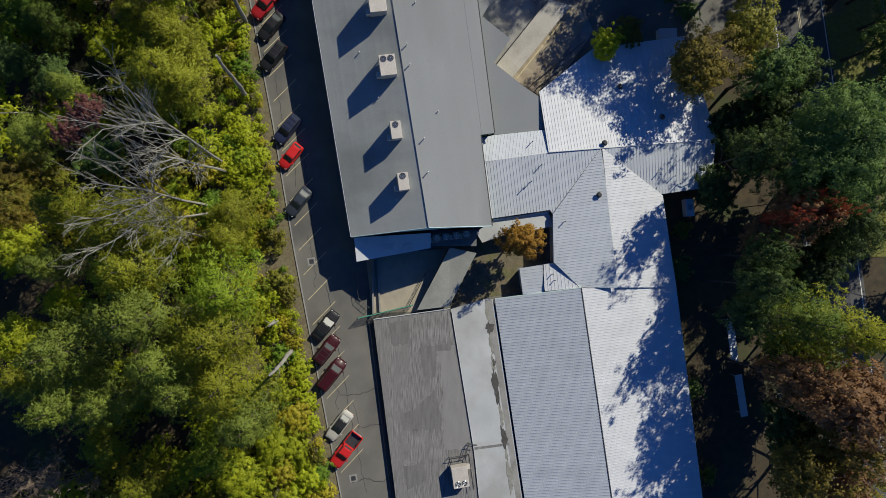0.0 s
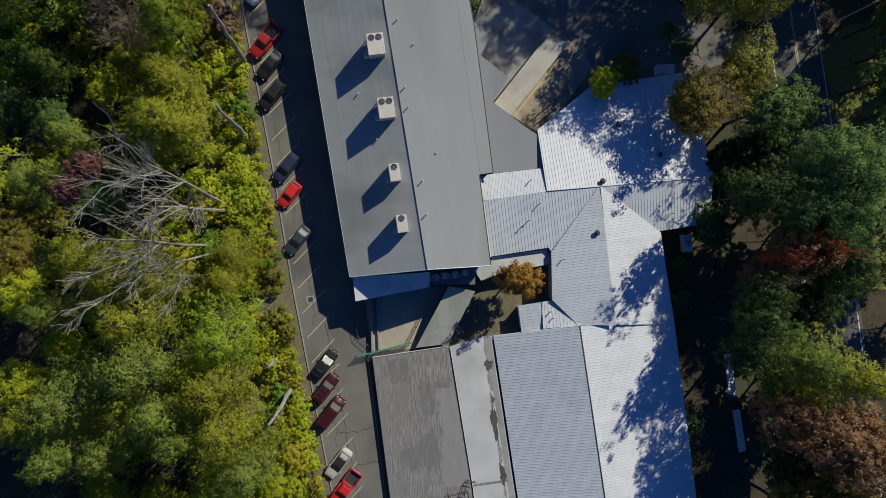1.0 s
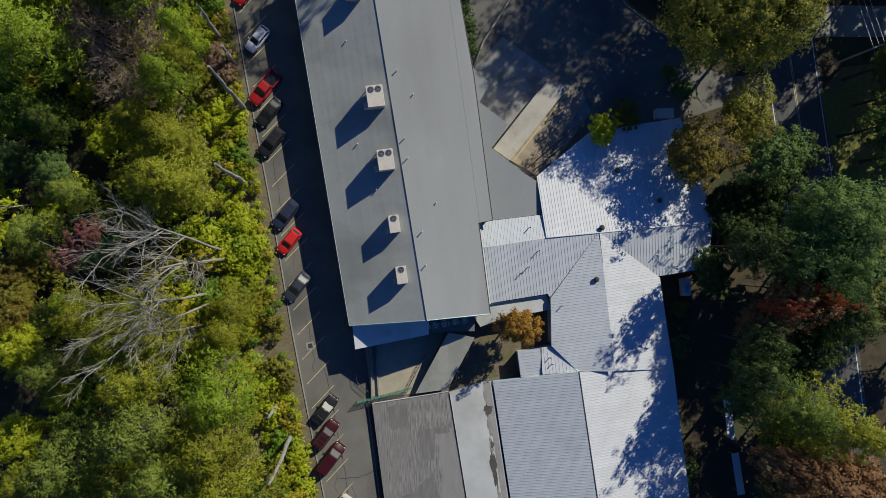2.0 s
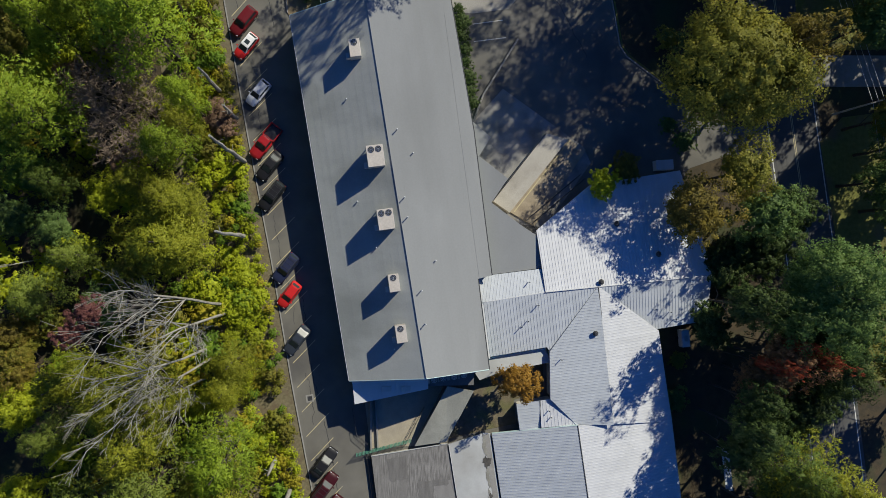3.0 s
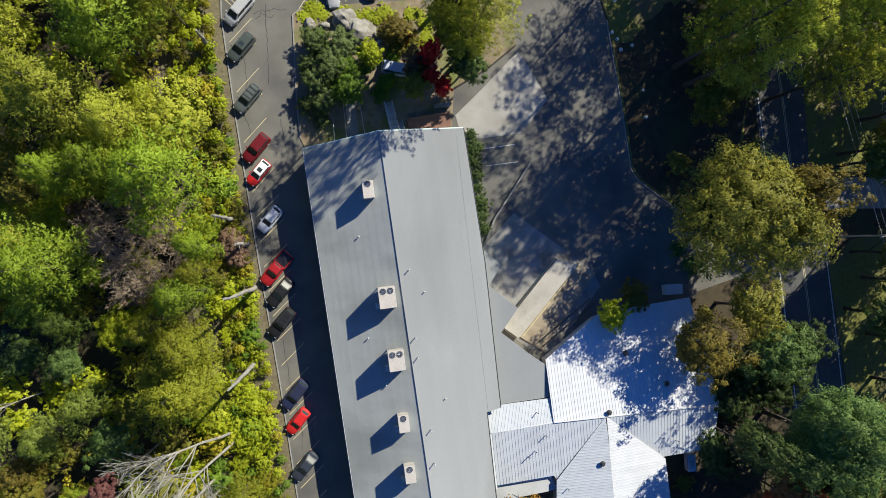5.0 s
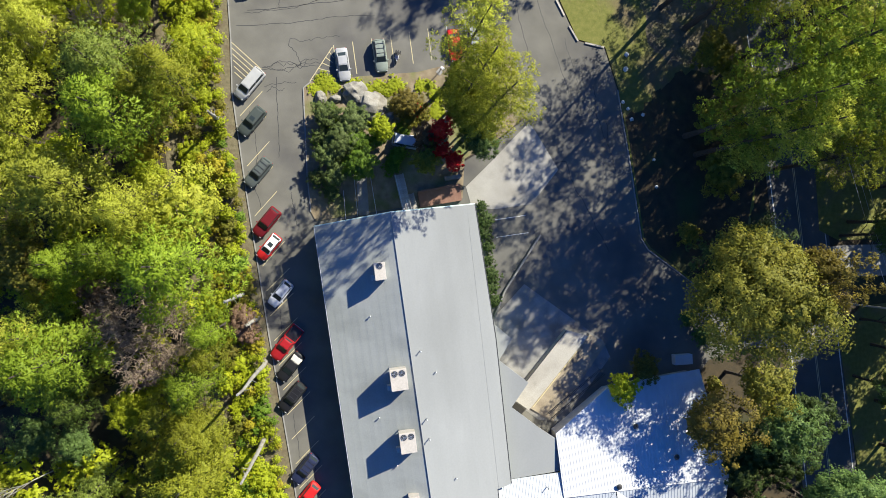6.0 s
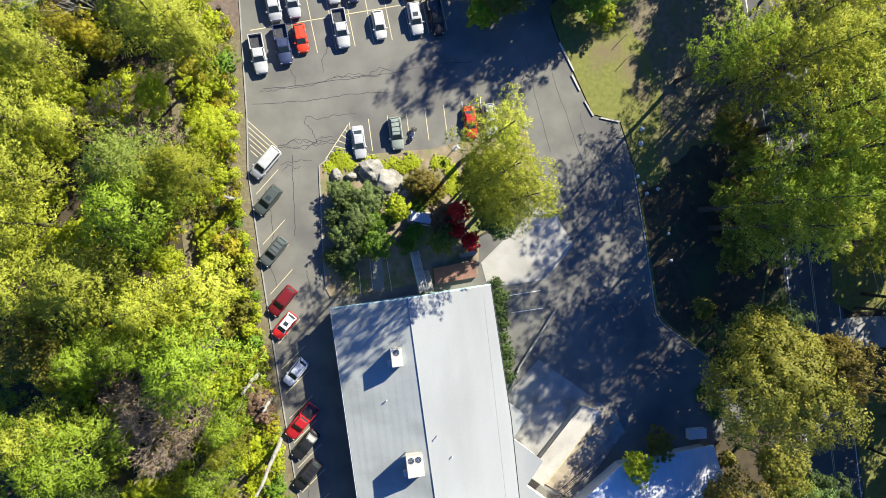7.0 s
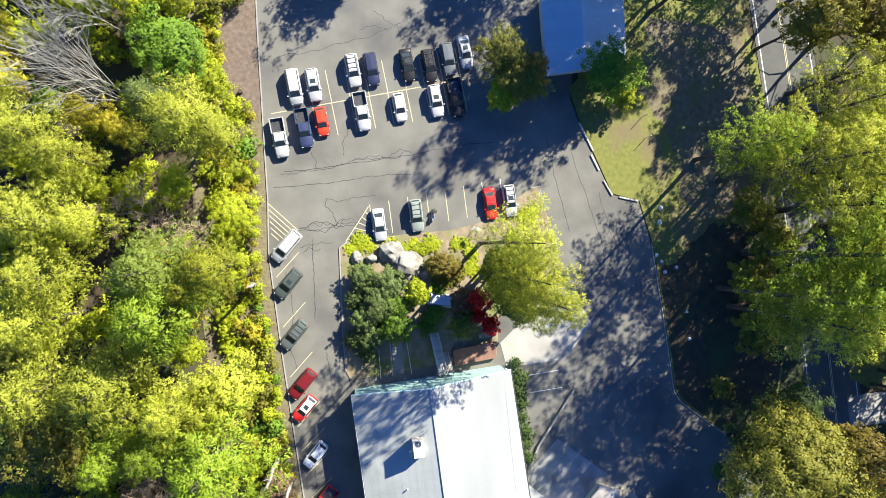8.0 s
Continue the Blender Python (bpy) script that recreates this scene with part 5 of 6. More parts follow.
WOOD_E = [("pine", "pine_blue", -13, -18.7, 27, 4.2), ("pine", "pine_blue", -20.4, -14.8, 27, 3.4), ("pine", "pine_blue", -27.9, -16, 27, 3.3), ("pine", "pine_blue", -32.9, -16.5, 27, 4.1), ("round", "leaf_lime", -42.8, 0.3, 14, 3.5), ("round", "leaf_bronze", -42.9, 4.9, 14, 2.7), ("round", "leaf_lime", -42.2, -10.1, 16, 3.7), ("pine", "pine_olive", -39.1, -13.9, 20, 2.9), ("round", "leaf_lime", -16.7, -30, 8, 3.6), ("round", "leaf_lime", -23.1, -28, 9, 2.8), ("pine", "pine_olive", -27.9, -29.1, 14, 3.4), ("pine", "pine_olive", -17.5, 2.5, 14, 3.6), ("round", "leaf_lime", -12.3, -25.7, 7, 3.1)]


def edge_x(y):
    """The kerb of the woodland edge at this y."""
    k = next((j for j in range(len(KERB_W) - 1) if KERB_W[j][1] <= y <= KERB_W[j + 1][1]), None)
    if k is None:
        return -26.0 if y > 0 else 2.0
    (xa, ya), (xb, yb) = KERB_W[k], KERB_W[k + 1]
    return xa + (xb - xa) * (y - ya) / (yb - ya)


WOOD = WOOD_A + WOOD_B + WOOD_C + WOOD_D + WOOD_E
for sh, lf, x, y, h, w in WOOD:
    tree(sh, lf, min(x, edge_x(y) - w - 0.6), y, h, w, kinds=5 if sh == "pine" else 4)

taken = [(x, y, w) for sh, lf, x, y, h, w in WOOD]
# glades and dark hollows that stay open
GLADES = [(-37.3, 95.5, 2.9), (-47.4, 94.9, 4.8), (-43.0, 23.6, 5.2), (-37.8, 41.5, 2.4), (-48.6, 48.9, 3.2), (-41.3, -0.2, 3.6), (-43.0, 32.4, 2.5), (-42.4, 4.1, 2.9), (-37.7, -1.9, 2.4), (-39.7, -24.5, 5.0), (-26.0, -22.6, 3.4), (-37.0, 27.5, 2.6), (-13.3, -1.2, 2.0)]
BIRCH_LAND = [(-24, 17, 6), (-23, 12, 6.5), (-22, 8, 6), (-29, 7, 6), (-27, 2, 5), (-31, 43, 6), (-30.5, 38, 6.5), (-30.5, 33, 5), (-36, 41, 3), (-40, 94, 7), (-34, 75, 4)]


def in_glade(x, y, w):
    return any((x - a) ** 2 + (y - b) ** 2 < (w + c) ** 2 for a, b, c in GLADES)


fill = random.Random(21)
for _ in range(4000):
    y = fill.uniform(-44, 118)
    w = fill.uniform(2.6, 4.6)
    x = fill.uniform(-54 - max(0, y) / 11, edge_x(y) - w - 2.5)
    if len(taken) > 162 or any((x - a) ** 2 + (y - b) ** 2 < (0.8 * (w + c)) ** 2 for a, b, c in taken) or in_glade(x, y, w * 0.6) or any((x - a) ** 2 + (y - b) ** 2 < (w * 0.5 + c) ** 2 for a, b, c in BIRCH_LAND):
        continue
    taken.append((x, y, w))
    k = fill.random()
    if k < 0.45:
        tree("pine", fill.choice(("pine_lemon", "pine_olive", "pine_lemon") if y > 48 else ("pine_green", "pine_olive", "pine_blue")), x, y, fill.uniform(13, 20), w, kinds=5)
    elif k < 0.92:
        tree("round", fill.choice(("leaf_lime", "leaf_yellow", "leaf_mellow", "leaf_lime") if y > 48 else ("leaf_lime", "leaf_turning", "pine_green", "leaf_green", "leaf_green")), x, y, fill.uniform(8, 14), w)
    else:
        bare(x, y, fill.uniform(12, 16), fill.randrange(6), False, label="leafless brown tree among pines")

# undergrowth and shrubs along the woodland edge
low, thicket = [], []
for _ in range(46):  # round the feet of the birches
    w, high = fill.uniform(1.2, 2.4), fill.uniform(1.5, 4)
    thicket.append((fill.choice(("leaf_lime", "leaf_lime", "pine_green", "leaf_fresh")), pose(fill.uniform(-27, -15.5), fill.uniform(-1, 20), -0.05, 0, 0, fill.uniform(0, 360)) @ Matrix.Diagonal((w / 2.4, w / 2.4, high / 4.0, 1))))
for near, count in ((True, 350), (False, 160)):
    for _ in range(7000):
        y = fill.uniform(-42, 116)
        w = fill.uniform(0.7, 2.2) if near else fill.uniform(2.2, 3.8)
        x = edge_x(y) - (0.5 + 0.75 * w + fill.uniform(0, 5.5) if near else fill.uniform(7, 36))
        if count == 0 or any((x - a) ** 2 + (y - b) ** 2 < (0.55 * (w + c)) ** 2 for a, b, c in low) or (92 < y < 106 and x > edge_x(y) - 5) or in_glade(x, y, 0):
            continue
        count -= 1
        low.append((x, y, w))
        leaf = fill.choice(("leaf_lime", "leaf_lime", "leaf_lime", "leaf_lime", "leaf_lime", "leaf_lime", "leaf_yellow", "leaf_fresh", "leaf_turning", "leaf_mellow", "leaf_lime", "leaf_yellow"))
        high = fill.uniform(1.4, 4.2) if near else fill.uniform(4, 9)
        if near and w > 1.25:
            tree("shrub", leaf, x, y, high, w, "at the woodland edge")
        else:
            thicket.append((leaf, pose(x, y, -0.05, 0, 0, fill.uniform(0, 360)) @ Matrix.Diagonal((w / 2.4, w / 2.4, high / 4.0, 1))))


def joined(rows):
    """Low bushes that nobody could count, in one mesh."""
    kinds = sorted({leaf for leaf, m in rows})
    pts, nor, index = [], [], []
    for k, (leaf, m) in enumerate(rows):
        src = crown_of("shrub", k % 4, leaf)
        v, n = np.empty(len(src.vertices) * 3, np.float32), np.empty(len(src.loops) * 3, np.float32)
        src.vertices.foreach_get("co", v)
        src.corner_normals.foreach_get("vector", n)
        mat_ = np.array(m)
        v = v.reshape(-1, 3, 3)[k % 2::2].reshape(-1, 3)
        n = n.reshape(-1, 3, 3)[k % 2::2, 0]
        pts.append(v @ mat_[:3, :3].T + mat_[:3, 3])
        nor.append(n @ np.linalg.inv(mat_[:3, :3]))
        index.append(np.full(len(v) // 3, kinds.index(leaf), np.int32))
    me = shaded(np.concatenate(pts), np.concatenate(nor), 3, "undergrowth")
    for leaf in kinds:
        me.materials.append(LEAF[leaf])
    me.polygons.foreach_set("material_index", np.concatenate(index))
    return me


tagged(part("undergrowth", joined(thicket), None), "yellow-green undergrowth below the woodland trees", "undergrowth", kind="stuff")

for x, y, h, sd, lean, tn in ((-18.9, 12.9, 38, 31, 0.27, 163), (-18.5, 11.9, 37, 32, 0.2, 203), (-20.7, 7.0, 37, 33, 0.14, 170), (-19.3, 6.2, 34, 34, 0.24, 196), (-21.6, 2.6, 28, 39, 0.12, 150)):
    bare(x, y, h, sd, True, lean=lean, turn=tn, forks=3, kids=6, open_=0.36, reach=(0.3, 0.56), start=0.5, wander=0.06, twig=0.018, label="leafless pale birch with a long slanting trunk")
for x, y, h, sd, tn in ((-16.4, -2.3, 14, 40, 230), (-37.5, 91.1, 25, 35, 152), (-37.0, 90.6, 22, 38, 170), (-36.6, 98.5, 20, 36, 140), (-41.6, 19.6, 18, 53, 178)):
    bare(x, y, h, sd, True, lean=0.65, turn=tn, forks=3, kids=6, open_=0.36, reach=(0.45, 0.72), label="leafless pale grey birch with long slanting limbs")
for x, y, h, sd in ((-31.6, 43.0, 14, 41), (-29.4, 40.2, 15, 42), (-32.6, 38.6, 14, 46), (-29.6, 36.2, 15, 47), (-28.4, 43.4, 13, 48), (-33.8, 41.6, 12, 49), (-30.8, 34.6, 13, 51), (-27.6, 38.0, 13, 54), (-36.2, 75.9, 14, 43), (-30.1, 73.6, 11, 44), (-40.7, -27.4, 14, 45), (-36.8, -28.3, 12, 50)):
    bare(x, y, h, sd, False, forks=4, kids=5, open_=0.75, label="leafless tree with dense brown twigs")
for x, y, h, w in ((-19.6, 39.4, 5, 2.3), (-18.6, 37.6, 4, 1.6), (-38.0, 43.4, 10, 2.2), (-37.0, 40.2, 9, 2.2), (-31.0, 32.6, 8, 2.2)):
    tree("small", "leaf_tan", x, y, h, w, "in the woodland")
for x, y, h, sd in ((-16.5, 33.3, 22, 1), (-16.3, 22.7, 20, 2), (-19.7, 43.0, 14, 3), (-9.9, -13.2, 22, 4), (-23.4, 67.3, 8, 5), (-17.8, 39.5, 9, 6), (-12.0, -9.0, 8, 7)):
    snag(x, y, h, sd)
plum = thing("broadleaf_tree", "tall slender tree with a small plum-red crown among the birches", "tree", at=(-27.5, 13.6, 0))
part("trunk", tube(bmesh.new(), [(0.6, 0, -0.1), (0.3, 0.1, 14), (0, 0, 29)], [0.22, 0.15, 0.06], 8), bark, plum)
for dx, dy, w in ((0.4, 0.6, 1.7), (-1.2, -1.4, 1.4)):
    part("crown", crown_of("small", 0, "leaf_plum"), None, plum).matrix_basis = pose(dx, dy, 24.5) @ Matrix.Diagonal((w / 3.2, w / 3.2, 0.8, 1))
tree("small", "leaf_yellow", -9.4, -22.2, 5.5, 2.4, "at the woodland edge")
for lf, x, y, h, w in (("leaf_lime", -9.0, -27.0, 4, 2.4), ("leaf_yellow", -11.2, -30.0, 5, 2.3), ("leaf_lime", -7.4, -31.2, 4, 2.2), ("leaf_lime", -12.2, -25.4, 4, 2.4), ("leaf_yellow", -6.6, -34.8, 4, 2.0), ("leaf_lime", -10.0, -34.0, 5, 2.6), ("leaf_lime", -14.4, -29.4, 6, 2.8)):
    tree("shrub", lf, x, y, h, w, "at the woodland edge")

# trees on the east side and round the buildings: shape, leaf, x, y, height, half width
# deep-green pair below the big crown: added low foliage to shade the drive
EAST_A = [("big", "leaf_dusky", 50.3, 45.5, 26.5, 9.4), ("round", "leaf_deep", 49.4, 46.4, 15, 7.0), ("round", "leaf_deep", 53.4, 50.6, 14, 5.4), ("round", "leaf_bronze", 56.2, 48.0, 27, 4.4), ("round", "leaf_bronze", 56.4, 44.2, 23, 3.6), ("round", "leaf_mellow", 55.4, 43.2, 19, 4.6), ("round", "leaf_bronze", 45.8, 26.2, 17, 5.4), ("round", "leaf_green", 56.0, 25.9, 18, 4.6),
          ("round", "leaf_dusky", 53.4, 31.7, 17, 4.6), ("small", "leaf_lime", 34.6, 30.3, 10, 2.3), ("small", "leaf_bronze", 38.8, 32.8, 6, 2.4), ("big", "leaf_green", 61.4, 14.8, 27, 7.8), ("round", "leaf_deep", 51.0, 13.6, 25.5, 3.5), ("round", "leaf_deep", 54.4, 13.2, 16, 3.4), ("round", "leaf_deep", 51.8, -3.6, 25, 3.2), ("round", "leaf_rust", 55.2, -15.6, 27, 3.6),
          ("round", "leaf_scarlet", 60.8, 6.2, 24, 1.5), ("round", "leaf_scarlet", 55.2, 5.2, 21.5, 1.3), ("round", "leaf_scarlet", 58.2, 7.6, 22, 1.3), ("round", "leaf_rust", 57.8, 5.8, 21, 3.8), ("round", "leaf_rust", 55.6, 3.0, 16, 3.4), ("round", "leaf_deep", 53.6, 0.2, 22, 3.2), ("round", "leaf_deep", 52.6, -7.4, 18, 3.6)]
EAST_B = [("pine", "pine_olive", 60.4, -9.7, 28, 5.0), ("pine", "pine_dark", 56.0, -8.4, 25, 4.6), ("big", "leaf_deep", 66.5, 5.6, 19, 6.0), ("round", "leaf_rust", 61.0, -18.6, 30, 6.0), ("round", "leaf_bronze", 58.4, -29.0, 22, 5.0), ("round", "leaf_bronze", 63.5, -24.5, 25, 4.6),
          ("round", "leaf_rust", 65.0, -30.0, 20, 6.0), ("round", "leaf_rust", 66.0, -19.0, 26, 5.6)]
EAST_C = [("pine", "pine_green", 50.0, 73.5, 40, 6.8), ("pine", "pine_lemon", 54.0, 80.0, 40, 7.4), ("pine", "pine_olive", 45.5, 84.5, 36, 6.2), ("pine", "pine_gold", 57.0, 71.0, 36, 6.6), ("pine", "pine_green", 61.0, 70.0, 36, 6.2), ("pine", "pine_olive", 60.8, 63.4, 30, 4.6), ("pine", "pine_green", 63.5, 77.0, 36, 6.2), ("pine", "pine_lemon", 47.6, 65.2, 34, 5.6), ("pine", "pine_green", 52.5, 70.0, 36, 6.0), ("pine", "pine_green", 45.8, 68.0, 37, 5.6),
          ("pine", "pine_green", 41.5, 87.5, 26, 4.8), ("pine", "pine_gold", 57.0, 89.5, 28, 5.5), ("pine", "pine_lemon", 52.4, 92.6, 29, 5.2), ("pine", "pine_gold", 56.6, 98.4, 30, 5.0), ("pine", "pine_lemon", 49.6, 87.6, 30, 4.6)]
EAST_D = [("round", "leaf_mellow", 13.2, 96.8, 9, 4.0), ("round", "leaf_mellow", 10.0, 100.4, 9, 3.7), ("small", "leaf_lime", 10.4, 95.2, 6, 2.6), ("small", "leaf_orange", 14.6, 98.2, 9.5, 2.3), ("round", "leaf_fresh", 25.6, 98.6, 10, 4.6), ("small", "leaf_lime", 28.4, 96.4, 6, 2.6),
          ("round", "leaf_green", 29.8, 114.4, 37, 5.8), ("round", "leaf_green", 33.6, 109.6, 30, 5.6), ("round", "leaf_turning", 51.0, 105.0, 22, 4.4), ("round", "leaf_green", 36.0, 121.0, 30, 7.0), ("round", "leaf_green", 28.6, 119.0, 27, 6.0), ("round", "leaf_green", -5.0, 121.5, 21, 5.4), ("round", "leaf_green", 17.0, 125.0, 24, 5.0), ("round", "leaf_turning", 55, 112, 24, 6), ("round", "leaf_bronze", 60, 106, 24, 6), ("round", "leaf_green", 66, 101, 24, 6), ("pine", "pine_green", 60, 86, 30, 6), ("pine", "pine_green", 63, 94, 30, 6)]
# low trees added to cover and darken ground that should lie in shade
SHADE_FILL = [(64.0, 9.4, 13, 4.2), (68.0, 0.5, 12, 4.0), (50.5, 10.5, 10, 2.8), (61.2, 26.6, 14, 4), (53.4, 17.2, 9, 3.4), (58.6, 19.4, 11, 3.4), (61, -13.5, 12, 4), (62, -22.5, 14, 5), (64.5, -16, 14, 5), (63, -3, 14, 4.5), (62, -26, 12, 4), (52.5, 19.5, 8, 3), (56, 20.5, 9, 3.4), (51.5, 8.5, 9, 2.6), (60, 22.5, 12, 4), (50, 62, 9, 4), (53, 66, 10, 4), (48.5, 70, 8, 3.4), (52, 75, 9, 4), (48, 80, 8, 3.4)]
for x, y, h, w in SHADE_FILL:
    tree("small", "leaf_deep" if y < 50 else "leaf_dusky", x, y, h, w, "added under the taller trees to darken the ground")
for sh, lf, x, y, h, w in EAST_A + EAST_B:
    tree(sh, lf, x, y, h, w, "beside the buildings", 2 if sh == "big" else 3 if sh == "pine" else 4)
for sh, lf, x, y, h, w in EAST_C + EAST_D:
    tree(sh, lf, x, y, h, w, "beside the drive", 3 if sh == "pine" else 4, 5 if sh == "pine" else 0)
bare(60.2, -17.5, 15, 52, True, forks=3, kids=5, label="leafless pale tree among the roadside trees")
# olive small trees and the mellow one: hidden below the pines, added for shade
BED = [("pine", "pine_lemon", 8.4, 73.8, 36, 4.2), ("pine", "pine_gold", 12.2, 67.2, 33, 4.4), ("pine", "pine_olive", 9.4, 69.6, 36, 4.6), ("small", "pine_olive", 9.6, 70.8, 20, 3.6), ("small", "pine_olive", 11.8, 67.8, 18, 3.2), ("small", "leaf_mellow", 11.6, 70.6, 13, 3.6), ("small", "leaf_dusky", 5.4, 62.6, 8, 2.2), ("small", "leaf_green", 12.6, 65.2, 11, 2.8), ("small", "leaf_red", 7.2, 66.2, 13, 1.7), ("small", "leaf_red", 9.4, 62.4, 8, 1.5), ("small", "leaf_red", 7.6, 63.6, 9, 1.3), ("small", "leaf_rust", 5.6, 65.4, 8, 2.2), ("small", "leaf_red", 3.9, 69.9, 3, 1.1),
       ("small", "leaf_bronze", 2.8, 70.4, 5, 2.4), ("small", "leaf_sage", -5.0, 67.4, 5.5, 2.7), ("small", "leaf_sage", -6.6, 65.0, 6, 2.6), ("small", "leaf_fresh", -3.9, 64.9, 5, 2.1), ("small", "leaf_sage", -9.0, 68.6, 4, 1.9), ("small", "leaf_sage", -8.4, 62.8, 5, 2.0), ("small", "leaf_fresh", -3.8, 62.0, 6, 2.6), ("small", "leaf_lime", -1.0, 66.8, 6, 2.0),
       ("small", "leaf_sage", -7.2, 60.2, 4, 2.0)]
for sh, lf, x, y, h, w in BED:
    tree(sh, lf, x, y, h, w, "in the planting bed", 3 if sh == "pine" else 4, 5 if sh == "pine" else 0)
tree("small", "leaf_orange", 22.0, 2.3, 11.5, 3.0, "in the courtyard")
bed = random.Random(8)
for lf, x0, x1, y0, y1, n in (("leaf_sage", -10, -4, 56, 70, 14), ("leaf_fresh", -10, -5, 62, 71, 6), ("leaf_lime", -10.5, 2, 72.2, 74.0, 20), ("leaf_lime", 3, 8, 69, 74, 6), ("leaf_turning", 1, 6, 66, 72, 6), ("leaf_fresh", -4, 3, 61, 68, 8), ("leaf_lime", 12, 17, 73, 80, 7)):
    for _ in range(n):
        tree("shrub", lf, bed.uniform(x0, x1), bed.uniform(y0, y1), bed.uniform(0.35, 0.75) if lf == "leaf_lime" else bed.uniform(1.4, 3.4), bed.uniform(0.8, 1.6), "in the planting bed")
for i in range(8):
    tree("shrub", "leaf_deep", 14.2 + 0.28 * (i % 2) + 0.27 * i, 56.4 - 2.0 * i, 1.6 + 0.3 * (i * 5 % 3), 1.0 + 0.2 * (i * 7 % 4), "in the hedge beside the wall")
ROADSIDE_A = [(84, 70, 22, 6), (90, 62, 22, 6), (86, 46, 20, 5.5), (92, 38, 22, 6.5), (84, 33, 20, 5.5), (88, 24, 22, 6.5), (80, 20, 18, 5), (84, 10, 20, 6), (78, 4, 18, 5), (88, 0, 20, 6), (60, -38, 20, 6), (68, -36, 22, 6)]
ROADSIDE_B = [(76, 86, 20, 6), (72, 96, 20, 5.5), (80, 100, 22, 6.5), (74, 76, 18, 4.5), (70, 108, 20, 6),]
# includes unseen trees added to throw shade on the road and drive
ROADSIDE_C = [(93, 56, 24, 6.5), (88, 52, 22, 5.0), (80.5, 44.5, 20, 4.4), (92, 78, 22, 6.5), (86, 82, 22, 6), (97, 70, 22, 6), (78, 36, 16, 4.2), (79, 27, 18, 4.8), (77, 61, 22, 5), (75, 67, 20, 4.5), (73.5, 55.5, 22, 4.8), (72.2, 53.2, 20, 4.4), (69.5, 73, 30, 5.5), (69, 80, 28, 5.5), (77, 72, 22, 5), (79, 55.5, 22, 4.6), (76, 40, 18, 4), (75, 31, 18, 4), (67, 11, 22, 6)]
for x, y, h, w in ROADSIDE_A + ROADSIDE_B + ROADSIDE_C:
    tree("round", fill.choice(("leaf_green", "leaf_turning", "leaf_green")), x, y, h, w, "beside the road")
for x, y, h, w in ((62, 78, 24, 6), (26, 128, 27, 6), (34, 124, 28, 6), (42, 121, 28, 6), (50, 119, 27, 6), (38, 131, 28, 6.5), (58, 124, 26, 6)):
    tree("pine", fill.choice(("pine_green", "pine_olive")), x, y, h, w, "beside the road", kinds=5)
for x, y in ((48, 4), (47.5, -2), (49, -20), (52, -33), (62, -16), (50.5, 30), (49, 37.5), (46.5, 40), (46, 53)):
    tree("shrub", fill.choice(("leaf_green", "leaf_turning")), x, y, fill.uniform(2, 4), fill.uniform(1.5, 2.4), "beside the drive")


# ---- vehicles ----
def loft(stations, crown=0.04):
    """A closed shell through cross-sections (x, half width, low z, top z)."""
    bm = bmesh.new()
    rings = []
    for x, w, zl, zt in stations:
        h = zt - zl
        prof = [(-w * 0.86, zl), (-w, zl + 0.18 * h), (-w, zl + 0.62 * h), (-w * 0.93, zl + 0.9 * h), (-w * 0.8, zt), (0, zt + crown), (w * 0.8, zt), (w * 0.93, zl + 0.9 * h), (w, zl + 0.62 * h), (w, zl + 0.18 * h), (w * 0.86, zl)]
        rings.append([bm.verts.new((x, y, z)) for y, z in prof])
    n = len(rings[0])
    for a, b in zip(rings, rings[1:]):
        for k in range(n):
            bm.faces.new((a[k], a[(k + 1) % n], b[(k + 1) % n], b[k]))
    bm.faces.new(rings[0])
    bm.faces.new(rings[-1][::-1])
    for f in bm.faces:
        f.smooth = True
    return bm


def quad_plate(p, thick, out):
    """A thin plate over four corners, set out along a direction."""
    o = Vector(out) * thick
    bm = bmesh.new()
    a = [bm.verts.new(Vector(q) + o) for q in p]
    b = [bm.verts.new(Vector(q) - o) for q in p]
    bm.faces.new(a)
    bm.faces.new(b[::-1])
    for i in range(4):
        bm.faces.new((a[i], b[i], b[(i + 1) % 4], a[(i + 1) % 4]))
    return bm


#        length, half width, bonnet z, belt z, roof z, cabin base from, to, roof from, to
STYLES = {
    "sedan": (4.7, 0.91, 0.86, 0.97, 1.45, -1.85, 1.05, -1.0, 0.2),
    "hatch": (4.1, 0.88, 0.9, 0.98, 1.5, -1.95, 0.95, -1.5, 0.2),
    "suv": (4.7, 0.95, 1.02, 1.1, 1.72, -2.25, 1.0, -1.95, 0.3),
    "van": (5.1, 0.98, 1.05, 1.12, 1.8, -2.45, 1.55, -2.25, 0.75),
    "pickup": (5.6, 0.98, 1.12, 1.2, 1.85, -0.75, 1.25, -0.55, 0.55),
}
KIND_WORD = {"sedan": "saloon car", "hatch": "hatchback", "suv": "sport utility car", "van": "minivan", "pickup": "pickup truck"}


def car(style, colour_name, colour, x, y, heading, where, roof=None, rack=False, sunroof=False):
    ln, w, zb, zbelt, zr, b0, b1, r0, r1 = STYLES[style]
    h = ln / 2
    coat = paint("car_paint_" + colour_name.replace(" ", "_").replace("-", "_"), colour)
    root = thing("pickup_truck" if style == "pickup" else "minivan" if style == "van" else "car", f"{colour_name} {KIND_WORD[style]} parked {where}", "pickup truck" if style == "pickup" else "minivan" if style == "van" else "car", "parked vehicles", at=(x, y, 0.005), turn=heading)
    tail = -0.7 if style == "pickup" else -h
